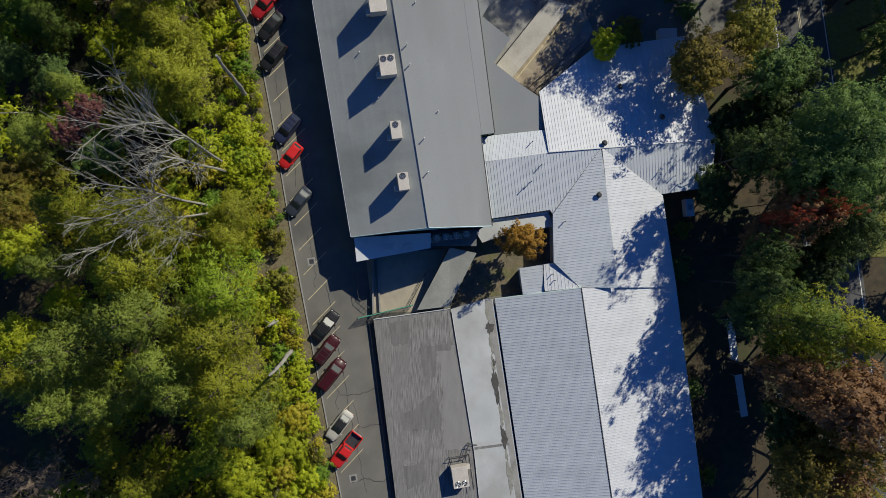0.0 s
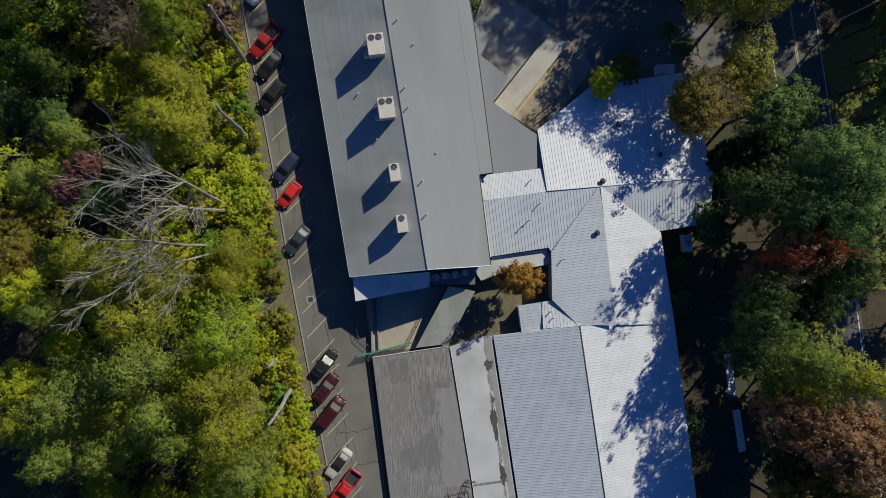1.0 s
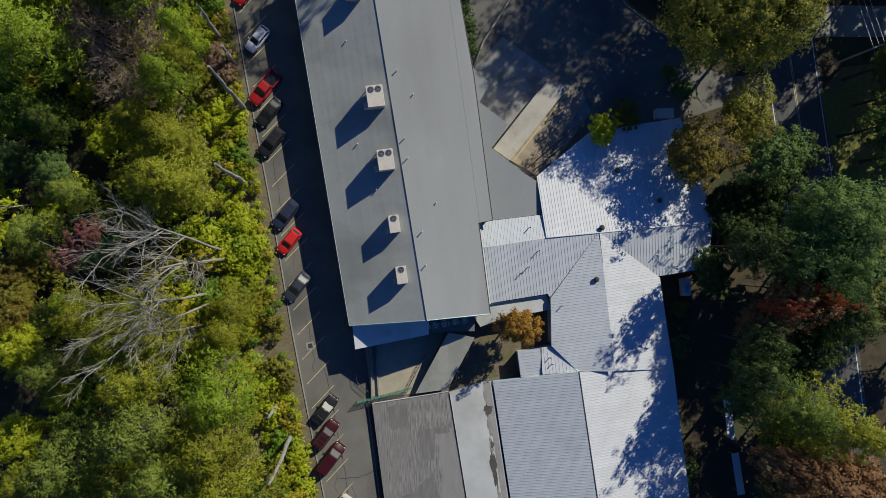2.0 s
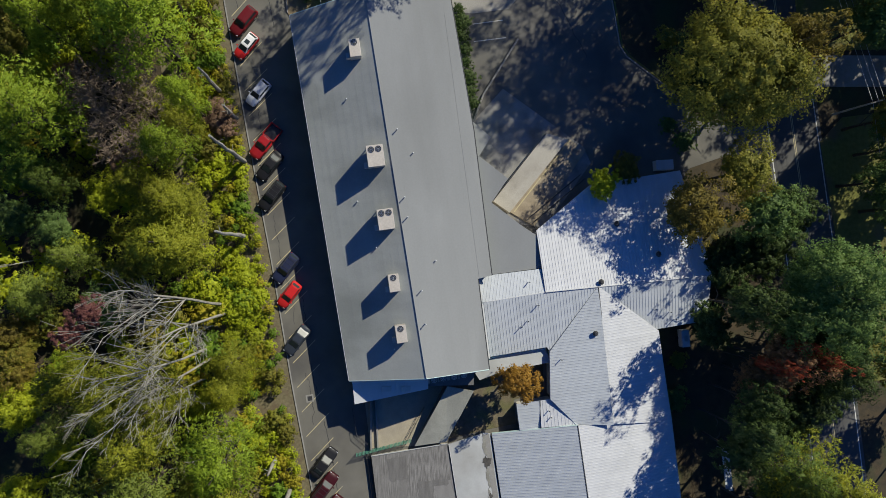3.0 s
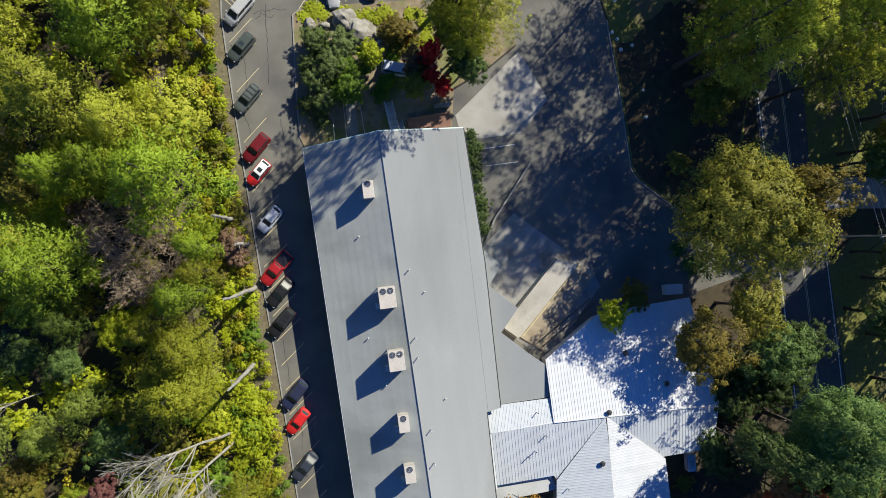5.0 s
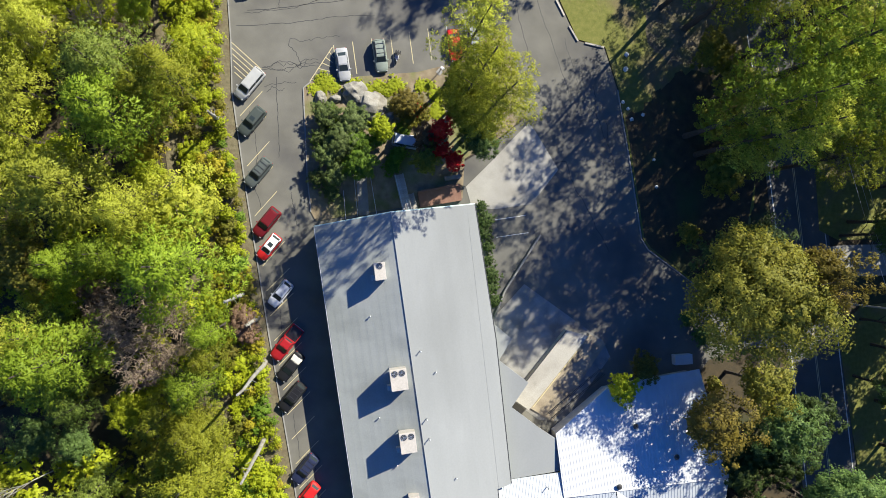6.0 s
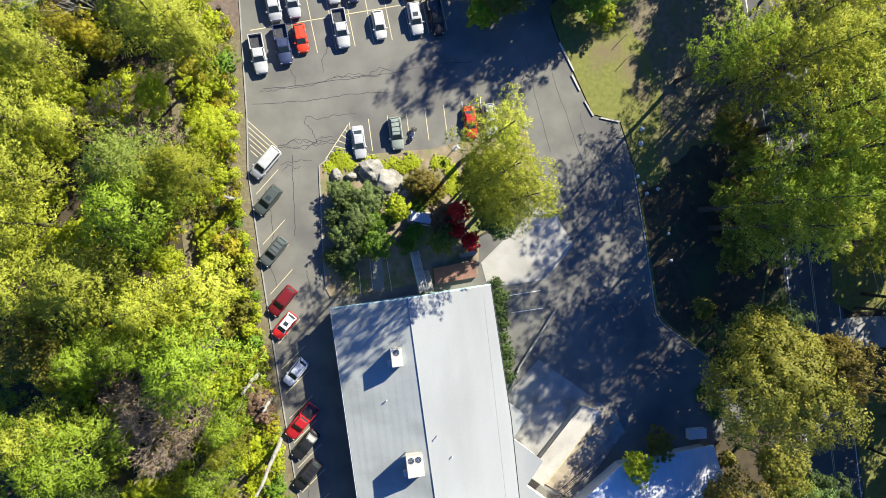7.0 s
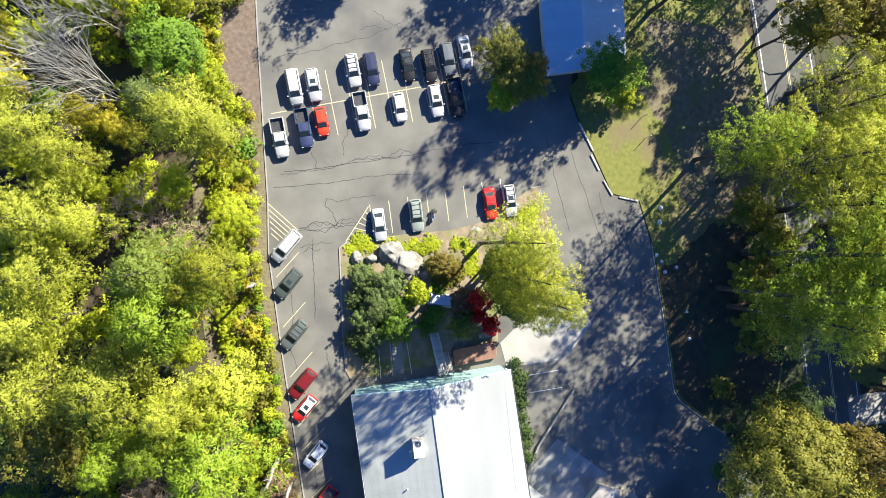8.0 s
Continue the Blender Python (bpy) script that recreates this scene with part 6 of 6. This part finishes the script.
    st = [(tail, w * (0.97 if style == "pickup" else 0.8), 0.42, zbelt * 0.86), (tail + 0.12, w * 0.95, 0.3, zbelt * 0.96), (tail + 0.5, w * 0.99, 0.24, zbelt), (-0.2, w, 0.22, zbelt), (b1 - 0.1, w, 0.22, zbelt * 0.985), (b1 + 0.35, w * 0.985, 0.22, zb), (h - 0.55, w * 0.95, 0.25, zb * 0.93), (h - 0.15, w * 0.84, 0.3, zb * 0.84), (h, w * 0.66, 0.4, zb * 0.7)]
    part("body", loft(st), coat, root)
    # cabin
    wb, wr = w * 0.9, w * 0.7
    base = [(b0, -wb * 0.94, zbelt), (b1, -wb * 0.92, zbelt - 0.02), (b1, wb * 0.92, zbelt - 0.02), (b0, wb * 0.94, zbelt)]
    top = [(r0, -wr, zr), (r1, -wr, zr), (r1, wr, zr), (r0, wr, zr)]
    bm = bmesh.new()
    vb, vt = [bm.verts.new(p) for p in base], [bm.verts.new(p) for p in top]
    vc = [bm.verts.new(((r0 + r1) / 2 + s * (r1 - r0) * 0.4, 0, zr + 0.045)) for s in (-1, 1)]
    for i in range(4):
        bm.faces.new((vb[i], vb[(i + 1) % 4], vt[(i + 1) % 4], vt[i]))
    bm.faces.new((vt[0], vt[1], vc[1], vc[0]))
    bm.faces.new((vt[2], vt[3], vc[0], vc[1]))
    bm.faces.new((vt[1], vt[2], vc[1]))
    bm.faces.new((vt[3], vt[0], vc[0]))
    bmesh.ops.bevel(bm, geom=bm.edges[:], offset=0.05, segments=2, affect="EDGES")
    part("cabin", bm, paint("car_paint_" + roof[0], roof[1]) if roof else coat, root)

    def pane(name, i, s0, s1, t0, t1, out):
        a, b, c, d = Vector(base[i]), Vector(base[(i + 1) % 4]), Vector(top[(i + 1) % 4]), Vector(top[i])
        p = [a.lerp(b, s).lerp(d.lerp(c, s), t) for s, t in ((s0, t0), (s1, t0), (s1, t1), (s0, t1))]
        part(name, quad_plate(p, 0.014, out), glass_dark, root)

    pane("windscreen", 1, 0.07, 0.93, 0.1, 0.93, (0.6, 0, 0.8))
    pane("rear_window", 3, 0.1, 0.9, 0.25, 0.9, (-0.8, 0, 0.6))
    for i, s in ((0, -1), (2, 1)):
        pane("side_window", i, 0.08, 0.48, 0.14, 0.88, (0, s * 0.95, 0.3))
        pane("side_window", i, 0.53, 0.92, 0.14, 0.88, (0, s * 0.95, 0.3))
    for sx in (-1, 1):
        for sy in (-1, 1):
            bm = bmesh.new()
            cx, cy = (h - 0.88) * sx if sx > 0 else -(h - 0.95), sy * (w - 0.12)
            tube(bm, [(cx, cy - 0.11, 0.33), (cx, cy + 0.11, 0.33)], [0.33, 0.33], 18)
            wheel = part("wheel", bm, black_rubber, root)
            bm = bmesh.new()
            tube(bm, [(cx, cy + sy * 0.09, 0.33), (cx, cy + sy * 0.125, 0.33)], [0.21, 0.2], 14)
            part("rim", bm, galvanised, wheel)
    for sy in (-1, 1):
        part("headlight", box(h - 0.32, h - 0.1, sy * w * 0.62 - 0.13, sy * w * 0.62 + 0.13, zb * 0.66, zb * 0.84, bevel=0.03), lamp_clear, root)
        part("tail_light", box(-h - 0.01, -h + 0.1, sy * w * 0.74 - 0.1, sy * w * 0.74 + 0.1, zbelt * 0.62, zbelt * 0.86, bevel=0.02), lamp_red, root)
        part("mirror", box(b1 - 0.35, b1 - 0.18, sy * (w + 0.07) - 0.1, sy * (w + 0.07) + 0.1, zbelt - 0.02, zbelt + 0.14, bevel=0.03), coat, root)
        part("sill", box(-h * 0.55, h * 0.5, sy * w - 0.04, sy * w + 0.015, 0.2, 0.32, bevel=0.01), black_rubber, root)
    part("front_bumper", box(h - 0.12, h + 0.03, -w * 0.72, w * 0.72, 0.34, 0.56, bevel=0.04), black_rubber if style in ("pickup", "suv") else coat, root)
    part("rear_bumper", box(-h - 0.03, -h + 0.12, -w * 0.8, w * 0.8, 0.36, 0.58, bevel=0.04), galvanised if style == "pickup" else coat, root)
    if style == "pickup":
        bed = part("bed_floor", box(-h + 0.05, -0.7, -w * 0.86, w * 0.86, 0.62, 0.7), steel_dark, root)
        for sy in (-1, 1):
            part("bed_side", box(-h, -0.7, sy * w * 0.95 - 0.07, sy * w * 0.95 + 0.05, 0.36, zbelt + 0.02, bevel=0.03), coat, root)
            part("wheel_arch", box(-h + 0.55, -h + 1.4, sy * w * 0.78 - 0.1, sy * w * 0.78 + 0.1, 0.7, 0.86, bevel=0.03), steel_dark, root)
        part("tailgate", box(-h, -h + 0.09, -w * 0.9, w * 0.9, 0.5, zbelt, bevel=0.02), coat, root)
        part("bulkhead", box(-0.8, -0.7, -w * 0.9, w * 0.9, 0.5, zbelt + 0.02, bevel=0.02), coat, root)
    if rack:
        for sy in (-1, 1):
            part("roof_rail", box(r0 + 0.1, r1 - 0.05, sy * wr * 0.9 - 0.025, sy * wr * 0.9 + 0.025, zr + 0.02, zr + 0.09), steel_dark, root)
        for k in (0.2, 0.5, 0.8):
            xx = r0 + (r1 - r0) * k
            part("cross_bar", box(xx - 0.03, xx + 0.03, -wr * 0.9, wr * 0.9, zr + 0.07, zr + 0.1), steel_dark, root)
    if sunroof:
        part("sunroof", box(r1 - 0.95, r1 - 0.35, -wr * 0.55, wr * 0.55, zr + 0.03, zr + 0.055, bevel=0.008), glass_dark, root)
    return root


WHITE, SILVER, BLACK, NAVY = (0.36, 0.36, 0.355), (0.33, 0.335, 0.345), (0.014, 0.014, 0.016), (0.02, 0.026, 0.06)
RED, MAROON, SAGE, GREY = (0.48, 0.018, 0.018), (0.038, 0.004, 0.007), (0.2, 0.23, 0.2), (0.09, 0.1, 0.11)
EDGE = "nose-in beside the woodland kerb"
A = -127.7
for row in (
    ("van", "white", WHITE, -19.4, 72.7, A), ("suv", "dark green-grey", (0.055, 0.066, 0.06), -19.0, 67.4, A, None, False, True), ("suv", "grey-green", (0.08, 0.092, 0.086), -18.0, 60.2, A, None, True),
    ("suv", "dark red", (0.12, 0.008, 0.012), -16.7, 53.2, A), ("hatch", "bright red", RED, -16.3, 49.7, A, ("bright_white", (0.7, 0.7, 0.69)), False, True), ("hatch", "clean white", (0.66, 0.67, 0.7), -14.6, 43.1, A, ("pale_grey", (0.42, 0.44, 0.5))),
    ("pickup", "deep red", (0.3, 0.012, 0.016), -13.6, 36.1, A), ("sedan", "black", BLACK, -13.0, 32.7, A), ("suv", "black", BLACK, -12.7, 28.4, A, None, True),
    ("suv", "dark navy", NAVY, -10.7, 18.1, A, None, True), ("hatch", "bright red", RED, -10.2, 14.3, A), ("sedan", "dark blue-grey", (0.03, 0.037, 0.05), -9.1, 7.8, A),
    ("sedan", "black", BLACK, -5.2, -9.8, A + 180), ("suv", "maroon", MAROON, -5.1, -13.3, A + 180, None, True), ("van", "maroon", MAROON, -4.4, -16.8, A + 180),
    ("sedan", "pale gold", (0.42, 0.4, 0.35), -3.3, -24.1, A, ("soft_black", (0.02, 0.02, 0.02))), ("pickup", "bright red", RED, -2.4, -27.6, A),
):
    car(row[0], row[1], row[2], row[3], row[4], row[5], EDGE, *row[6:])
B = -78.0
MIDDLE = "in the painted double row"
for row in (
    ("van", "white", WHITE, -18.9, 95.2, B), ("suv", "silver", SILVER, -16.2, 95.6, B, None, False, True), ("pickup", "white", WHITE, -20.7, 87.9, B), ("pickup", "navy blue", (0.03, 0.04, 0.09), -17.4, 89.4, B),
    ("hatch", "orange-red", (0.55, 0.045, 0.02), -14.9, 90.5, B), ("suv", "white", WHITE, -10.7, 98.0, B, None, True), ("suv", "dark navy", NAVY, -8.1, 98.3, B), ("pickup", "white", WHITE, -9.3, 92.2, B),
    ("sedan", "black", BLACK, -3.0, 99.2, B, None, False, True), ("suv", "black", BLACK, 0.2, 99.3, B, None, True), ("suv", "slate grey", GREY, 2.9, 100.4, B), ("sedan", "silver", SILVER, 5.4, 101.6, B, None, False, True),
    ("hatch", "beige", (0.5, 0.48, 0.44), -3.9, 93.1, B), ("suv", "white", WHITE, 1.3, 94.3, B, None, False, True), ("pickup", "black", BLACK, 4.2, 94.9, B),
):
    car(row[0], row[1], row[2], row[3], row[4], row[5], MIDDLE, *row[6:])
C = -81.0
for row in (("sedan", "silver", SILVER, -6.4, 76.1, C), ("suv", "sage green", SAGE, -1.1, 77.6, C, None, True), ("sedan", "bright red", (0.36, 0.014, 0.02), 9.7, 79.7, C), ("suv", "white", WHITE, 12.6, 80.2, C, None, True, True)):
    car(row[0], row[1], row[2], row[3], row[4], row[5], "facing the planting bed", *row[6:])
car("van", "pale grey", (0.36, 0.37, 0.38), 3.4, 65.4, -8, "in the shade behind the building")


def motorcycle(x, y, heading):
    m = thing("motorcycle", "dark motorcycle with chrome parts parked on asphalt", "motorcycle", at=(x, y, 0.0), turn=heading)
    for cx in (-0.72, 0.75):
        bm = bmesh.new()
        tube(bm, [(cx, -0.07, 0.32), (cx, 0.07, 0.32)], [0.32, 0.32], 16)
        wh = part("wheel", bm, black_rubber, m)
        bm = bmesh.new()
        tube(bm, [(cx, -0.08, 0.32), (cx, 0.08, 0.32)], [0.18, 0.18], 12)
        part("rim", bm, galvanised, wh)
    part("fuel_tank", box(0.0, 0.5, -0.16, 0.16, 0.72, 0.98, bevel=0.08), paint("tank_navy", NAVY), m)
    part("seat", box(-0.7, 0.02, -0.15, 0.15, 0.68, 0.8, bevel=0.05), black_rubber, m)
    part("engine", box(-0.2, 0.38, -0.22, 0.22, 0.28, 0.66, bevel=0.05), galvanised, m)
    part("handlebar", tube(bmesh.new(), [(0.32, -0.42, 1.05), (0.5, -0.2, 1.1), (0.5, 0.2, 1.1), (0.32, 0.42, 1.05)], [0.02] * 4, 6), galvanised, m)
    part("fork", tube(bmesh.new(), [(0.5, 0, 1.08), (0.75, 0, 0.32)], [0.05, 0.04], 6), galvanised, m)
    part("headlight", cylinder(0.62, 0, 0.86, 1.0, 0.1, 12), lamp_clear, m)
    for s in (-1, 1):
        part("saddle_bag", box(-0.85, -0.4, s * 0.3 - 0.1, s * 0.3 + 0.1, 0.45, 0.75, bevel=0.04), black_rubber, m)
    part("exhaust", tube(bmesh.new(), [(0.2, -0.24, 0.3), (-0.9, -0.26, 0.34)], [0.05, 0.06], 8), galvanised, m)


motorcycle(1.35, 77.7, -100)


# ---- small things outdoors ----
def boulder(x, y, rx, ry, rz, seed, mat_=granite, label="large pale granite boulder in the planting bed", z=0.0, name="boulder"):
    bm = bmesh.new()
    bmesh.ops.create_icosphere(bm, subdivisions=4, radius=1)
    off = Vector((seed * 7.3, seed * 3.1, 0))
    for v in bm.verts:
        n = v.co.normalized()
        k = 1 + 0.3 * noise.noise(n * 1.1 + off) + 0.14 * noise.noise(n * 2.7 + off) + 0.05 * noise.noise(n * 7 + off)
        q = Vector((round(n.x * 2.2) / 2.2, round(n.y * 2.2) / 2.2, n.z)).lerp(n, 0.5) * k
        v.co = (q.x * rx, q.y * ry, max(-0.35, q.z) * rz)
    for f in bm.faces:
        f.smooth = True
    b = tagged(part(name, bm, mat_), label, "boulder" if name == "boulder" else "stone", "boulders" if name == "boulder" else "white stones")
    b.matrix_basis = pose(x, y, z + 0.1, 0, 0, seed * 37 % 360)


boulder(-4.6, 72.3, 1.8, 1.6, 1.5, 1)
boulder(-2.5, 70.3, 2.2, 2.5, 1.7, 2)
boulder(-9.5, 71.3, 1.0, 0.9, 0.8, 3)
boulder(-7.4, 71.2, 0.8, 0.65, 0.8, 5)
boulder(0.4, 69.0, 0.7, 0.6, 0.6, 6)
for i, (x, y, r) in enumerate(((36.2, 80.0, 0.36), (36.1, 77.8, 0.38), (35.8, 72.8, 0.28), (36.6, 71.8, 0.26), (37.2, 70.2, 0.3), (39.0, 71.0, 0.26), (40.9, 64.2, 0.22), (41.4, 60.1, 0.25))):
    boulder(x, y, r, r, r * 0.8, 11 + i, trim_white, "white painted stone beside the drive", 0.0, "painted_stone")

lamp = thing("lamp_post", "short lamp post with boxy head on concrete pad", "lamp post", at=(7.6, 75.9, 0.13), turn=-40)
part("pad", box(-0.4, 0.4, -0.4, 0.4, -0.1, 0.05), concrete, lamp)
part("post", cylinder(0, 0, 0.05, 2.5, 0.06, 10), steel_dark, lamp)
head = part("head", box(-0.16, 0.55, -0.17, 0.17, 2.45, 2.7, bevel=0.03), trim_white, lamp)
part("lens", box(0.1, 0.5, -0.12, 0.12, 2.43, 2.455), lamp_clear, head)
for x, y in ((32.9, 93.7), (33.5, 90.5)):
    p_ = tagged(part("lawn_post", cylinder(x, y, 0.0, 2.1, 0.05, 8), timber), "thin timber post standing on the lawn", "post", "lawn posts")
    part("cap", cylinder(x, y, 2.1, 2.16, 0.08, 8, 0.04), trim_white, p_)


def stairs(x, y, turn, steps, run, rise, wide, label):
    s = thing("timber_stairs", label, "stairs", "timber stairs", at=(x, y, 0), turn=turn)
    tread = mesh_from(box(0, run - 0.015, -wide / 2, wide / 2, -0.045, 0, bevel=0.008), "tread")
    for i in range(steps):
        t = part("tread", tread, timber, s)
        t.matrix_basis = pose(i * run, 0, 0.3 + i * rise)
    for sy in (-1, 1):
        part("stringer", tube(bmesh.new(), [(0, sy * wide / 2, 0.1), (steps * run, sy * wide / 2, 0.1 + steps * rise)], [0.09, 0.09], 4), timber, s)
        part("handrail", tube(bmesh.new(), [(0, sy * wide / 2, 1.2), (steps * run, sy * wide / 2, 1.2 + steps * rise)], [0.05, 0.05], 6), trim_white if sy < 0 else timber, s)
        for i in (0, steps // 2, steps):
            part("post", box(i * run - 0.05, i * run + 0.05, sy * wide / 2 - 0.05, sy * wide / 2 + 0.05, 0.0, 1.2 + i * rise), timber, s)


stairs(1.9, 60.6, -77, 20, 0.29, 0.11, 1.15, "weathered timber stairs up to the building")
stairs(3.4, 57.8, -77, 10, 0.29, 0.17, 1.25, "short weathered timber stairs beside the wall")
terrace = thing("brick_terrace", "red-brown brick terrace by the north gable", "terrace")
part("slab", sheet([(x, y, 0.85) for x, y in [(4.7, 58.0), (10.9, 59.3), (11.2, 57.1), (5.1, 55.9)]], 0.9), brick_red, terrace)
part("parapet", strip([(4.7, 58.1), (10.9, 59.4)], 0.25, 1.15, thick=0.5), brick_red, terrace)
part("parapet", strip([(8.6, 60.2), (10.9, 60.6)], 0.6, 1.0, thick=0.9), concrete, terrace)
for a, b in (((-4.6, 60.5), (-3.9, 54.5)), ((-2.2, 60.2), (-1.2, 54.8)), ((-6.0, 58.0), (-5.6, 54.0))):
    r_ = thing("path_rail", "pale metal handrail beside a path", "railing", "path rails")
    for z in (0.55, 1.0):
        part("rail", tube(bmesh.new(), [(*a, z), (*b, z)], [0.035] * 2, 6), galvanised, r_)
    for k in range(5):
        x, y = mix2(a, b, k / 4)
        part("post", cylinder(x, y, 0.0, 1.03, 0.035, 6), galvanised, r_)
tagged(part("garden_path", strip([(-3.6, 61.5), (-3.0, 54.6)], 1.5, 0.16, thick=0.1), concrete), "concrete garden path", "path", kind="structure")

# courtyard fence, rails and walls
fence = thing("green_fence", "green mesh fence along the courtyard edge", "fence")
fa, fb = (-0.6, -8.8), (7.2, -7.0)
for i in range(9):
    x, y = mix2(fa, fb, i / 8)
    part("post", cylinder(x, y, 0, 1.75, 0.04, 8), fence_green, fence)
for z in (0.3, 0.75, 1.2, 1.7):
    part("rail", tube(bmesh.new(), [(*fa, z), (*fb, z)], [0.025] * 2, 6), fence_green, fence)
for i in range(40):
    x, y = mix2(fa, fb, i / 39)
    part("slat", box(x - 0.03, x + 0.03, y - 0.008, y + 0.008, 0.2, 1.7), fence_green, fence)
for a, b, hh in (((1.4, -0.6), (1.5, -8.2), 0.9), ((2.1, -0.8), (2.5, -8.0), 0.5)):
    w_ = thing("courtyard_wall", "low pale concrete courtyard wall", "wall", "courtyard walls")
    part("wall", strip([a, b], 0.22, hh, thick=hh + 0.05), concrete, w_)
rails = thing("courtyard_rail", "dark steel railing at the courtyard ramp", "railing")
for a, b in (((6.6, -7.2), (9.2, -2.2)), ((-1.2, -2.0), (-0.6, -6.0)), ((-0.6, -6.0), (1.0, -7.4))):
    for z in (0.5, 1.05):
        part("rail", tube(bmesh.new(), [(*a, z), (*b, z)], [0.03] * 2, 6), steel_dark, rails)
    for k in range(5):
        x, y = mix2(a, b, k / 4)
        part("post", cylinder(x, y, 0, 1.08, 0.03, 6), steel_dark, rails)

# roof unit and ladder frame at the south
condenser(13.84, -31.4, 1.1, 2.3, 3.0, 1.5, 2, "beige twin-fan unit on the dark flat roof", stand=0.4, turn=188, group="rooftop units")
frame_ = thing("roof_walkway", "dark steel roof walkway frame beside the unit", "walkway")
for a, b in (((12.4, -29.0), (15.2, -28.6)), ((15.2, -28.6), (15.9, -33.5)), ((14.6, -28.8), (15.2, -27.0)), ((15.2, -27.0), (16.4, -27.2))):
    part("rail", tube(bmesh.new(), [(*a, 2.1), (*b, 2.1)], [0.05] * 2, 6), steel_dark, frame_)
    part("rail", tube(bmesh.new(), [(*a, 1.55), (*b, 1.55)], [0.04] * 2, 6), steel_dark, frame_)
    part("post", cylinder(*a, 1.05, 2.1, 0.05, 8), steel_dark, frame_)

# east side
skip = thing("dumpster", "pale grey metal dumpster beside the wing", "dumpster", at=(45.8, 33.75, 0), turn=4)
part("body", box(-1.4, 1.4, -0.75, 0.75, 0.1, 1.3, bevel=0.04), grey_and_shade_metal, skip)
for s in (-1, 1):
    part("lid", box(min(0, s * 1.38), max(0, s * 1.38), -0.74, 0.78, 1.3, 1.36, bevel=0.01), grey_and_shade_metal, skip)
    part("wheel", cylinder(s * 1.2, 0.5, 0, 0.12, 0.1, 10), black_rubber, skip)
cart = thing("utility_trailer", "small white box trailer in the shade", "trailer", at=(48.9, 7.4, 0), turn=95)
part("box", box(-1.3, 1.3, -0.62, 0.62, 0.5, 1.9, bevel=0.06), trim_white, cart)
part("chassis", box(-1.4, 2.2, -0.1, 0.1, 0.35, 0.5), steel_dark, cart)
part("roof_hatch", box(-0.4, 0.4, -0.3, 0.3, 1.9, 1.97, bevel=0.02), galvanised, cart)
for s in (-1, 1):
    bm = bmesh.new()
    tube(bm, [(0, s * 0.68 - 0.1, 0.33), (0, s * 0.68 + 0.1, 0.33)], [0.33] * 2, 16)
    part("wheel", bm, black_rubber, cart)
for a, b in (((54.9, -9.3), (55.7, -15.8)), ((56.2, -17.8), (57.2, -24.1))):
    sh_ = thing("walkway_canopy", "narrow white canopy roof on steel posts", "canopy", "walkway canopies")
    part("roof", strip([a, b], 1.15, 2.3, thick=0.08), trim_white, sh_)
    for k in (0.05, 0.5, 0.95):
        x, y = mix2(a, b, k)
        part("post", cylinder(x, y, -0.05, 2.22, 0.06, 8), galvanised, sh_)

# power line along the road
POLES = [(74.3, 42.4), (50.2, 118.5), (85.5, -12)]
for i, (x, y) in enumerate(POLES):
    pole = thing("utility_pole", "weathered timber utility pole beside the road", "utility pole", "utility poles", at=(x, y, 0), turn=17)
    part("shaft", cylinder(0, 0, -0.2, 10.5, 0.17, 12, 0.11), timber, pole)
    part("cross_arm", box(-1.1, 1.1, -0.06, 0.06, 9.5, 9.65), timber, pole)
    for k in (-0.95, 0.0, 0.95):
        part("insulator", cylinder(k, 0, 9.65, 9.85, 0.05, 8), galvanised, pole)
for a, b in ((0, 1), (0, 2)):
    for k in (-0.95, 0.0, 0.95):
        pa, pb = POLES[a], POLES[b]
        pts = [(pa[0] + (pb[0] - pa[0]) * f + k * 0.956, pa[1] + (pb[1] - pa[1]) * f + k * 0.29, 9.85 - 1.2 * 4 * f * (1 - f)) for f in [j / 10 for j in range(11)]]
        tagged(part("power_line", tube(bmesh.new(), pts, [0.022] * 11, 5), galvanised), "thin overhead power line between poles", "cable", "power lines")
wf = thing("white_fence", "white rail fence beyond the road", "fence")
for a, b in (((80.6, 66), (81.4, 55.2)), ((81.4, 55.2), (92, 55.6))):
    for z in (0.45, 0.95):
        part("rail", tube(bmesh.new(), [(*a, z), (*b, z)], [0.06] * 2, 4), trim_white, wf)
    for k in range(6):
        x, y = mix2(a, b, k / 5)
        part("post", box(x - 0.07, x + 0.07, y - 0.07, y + 0.07, -0.05, 1.1), trim_white, wf)
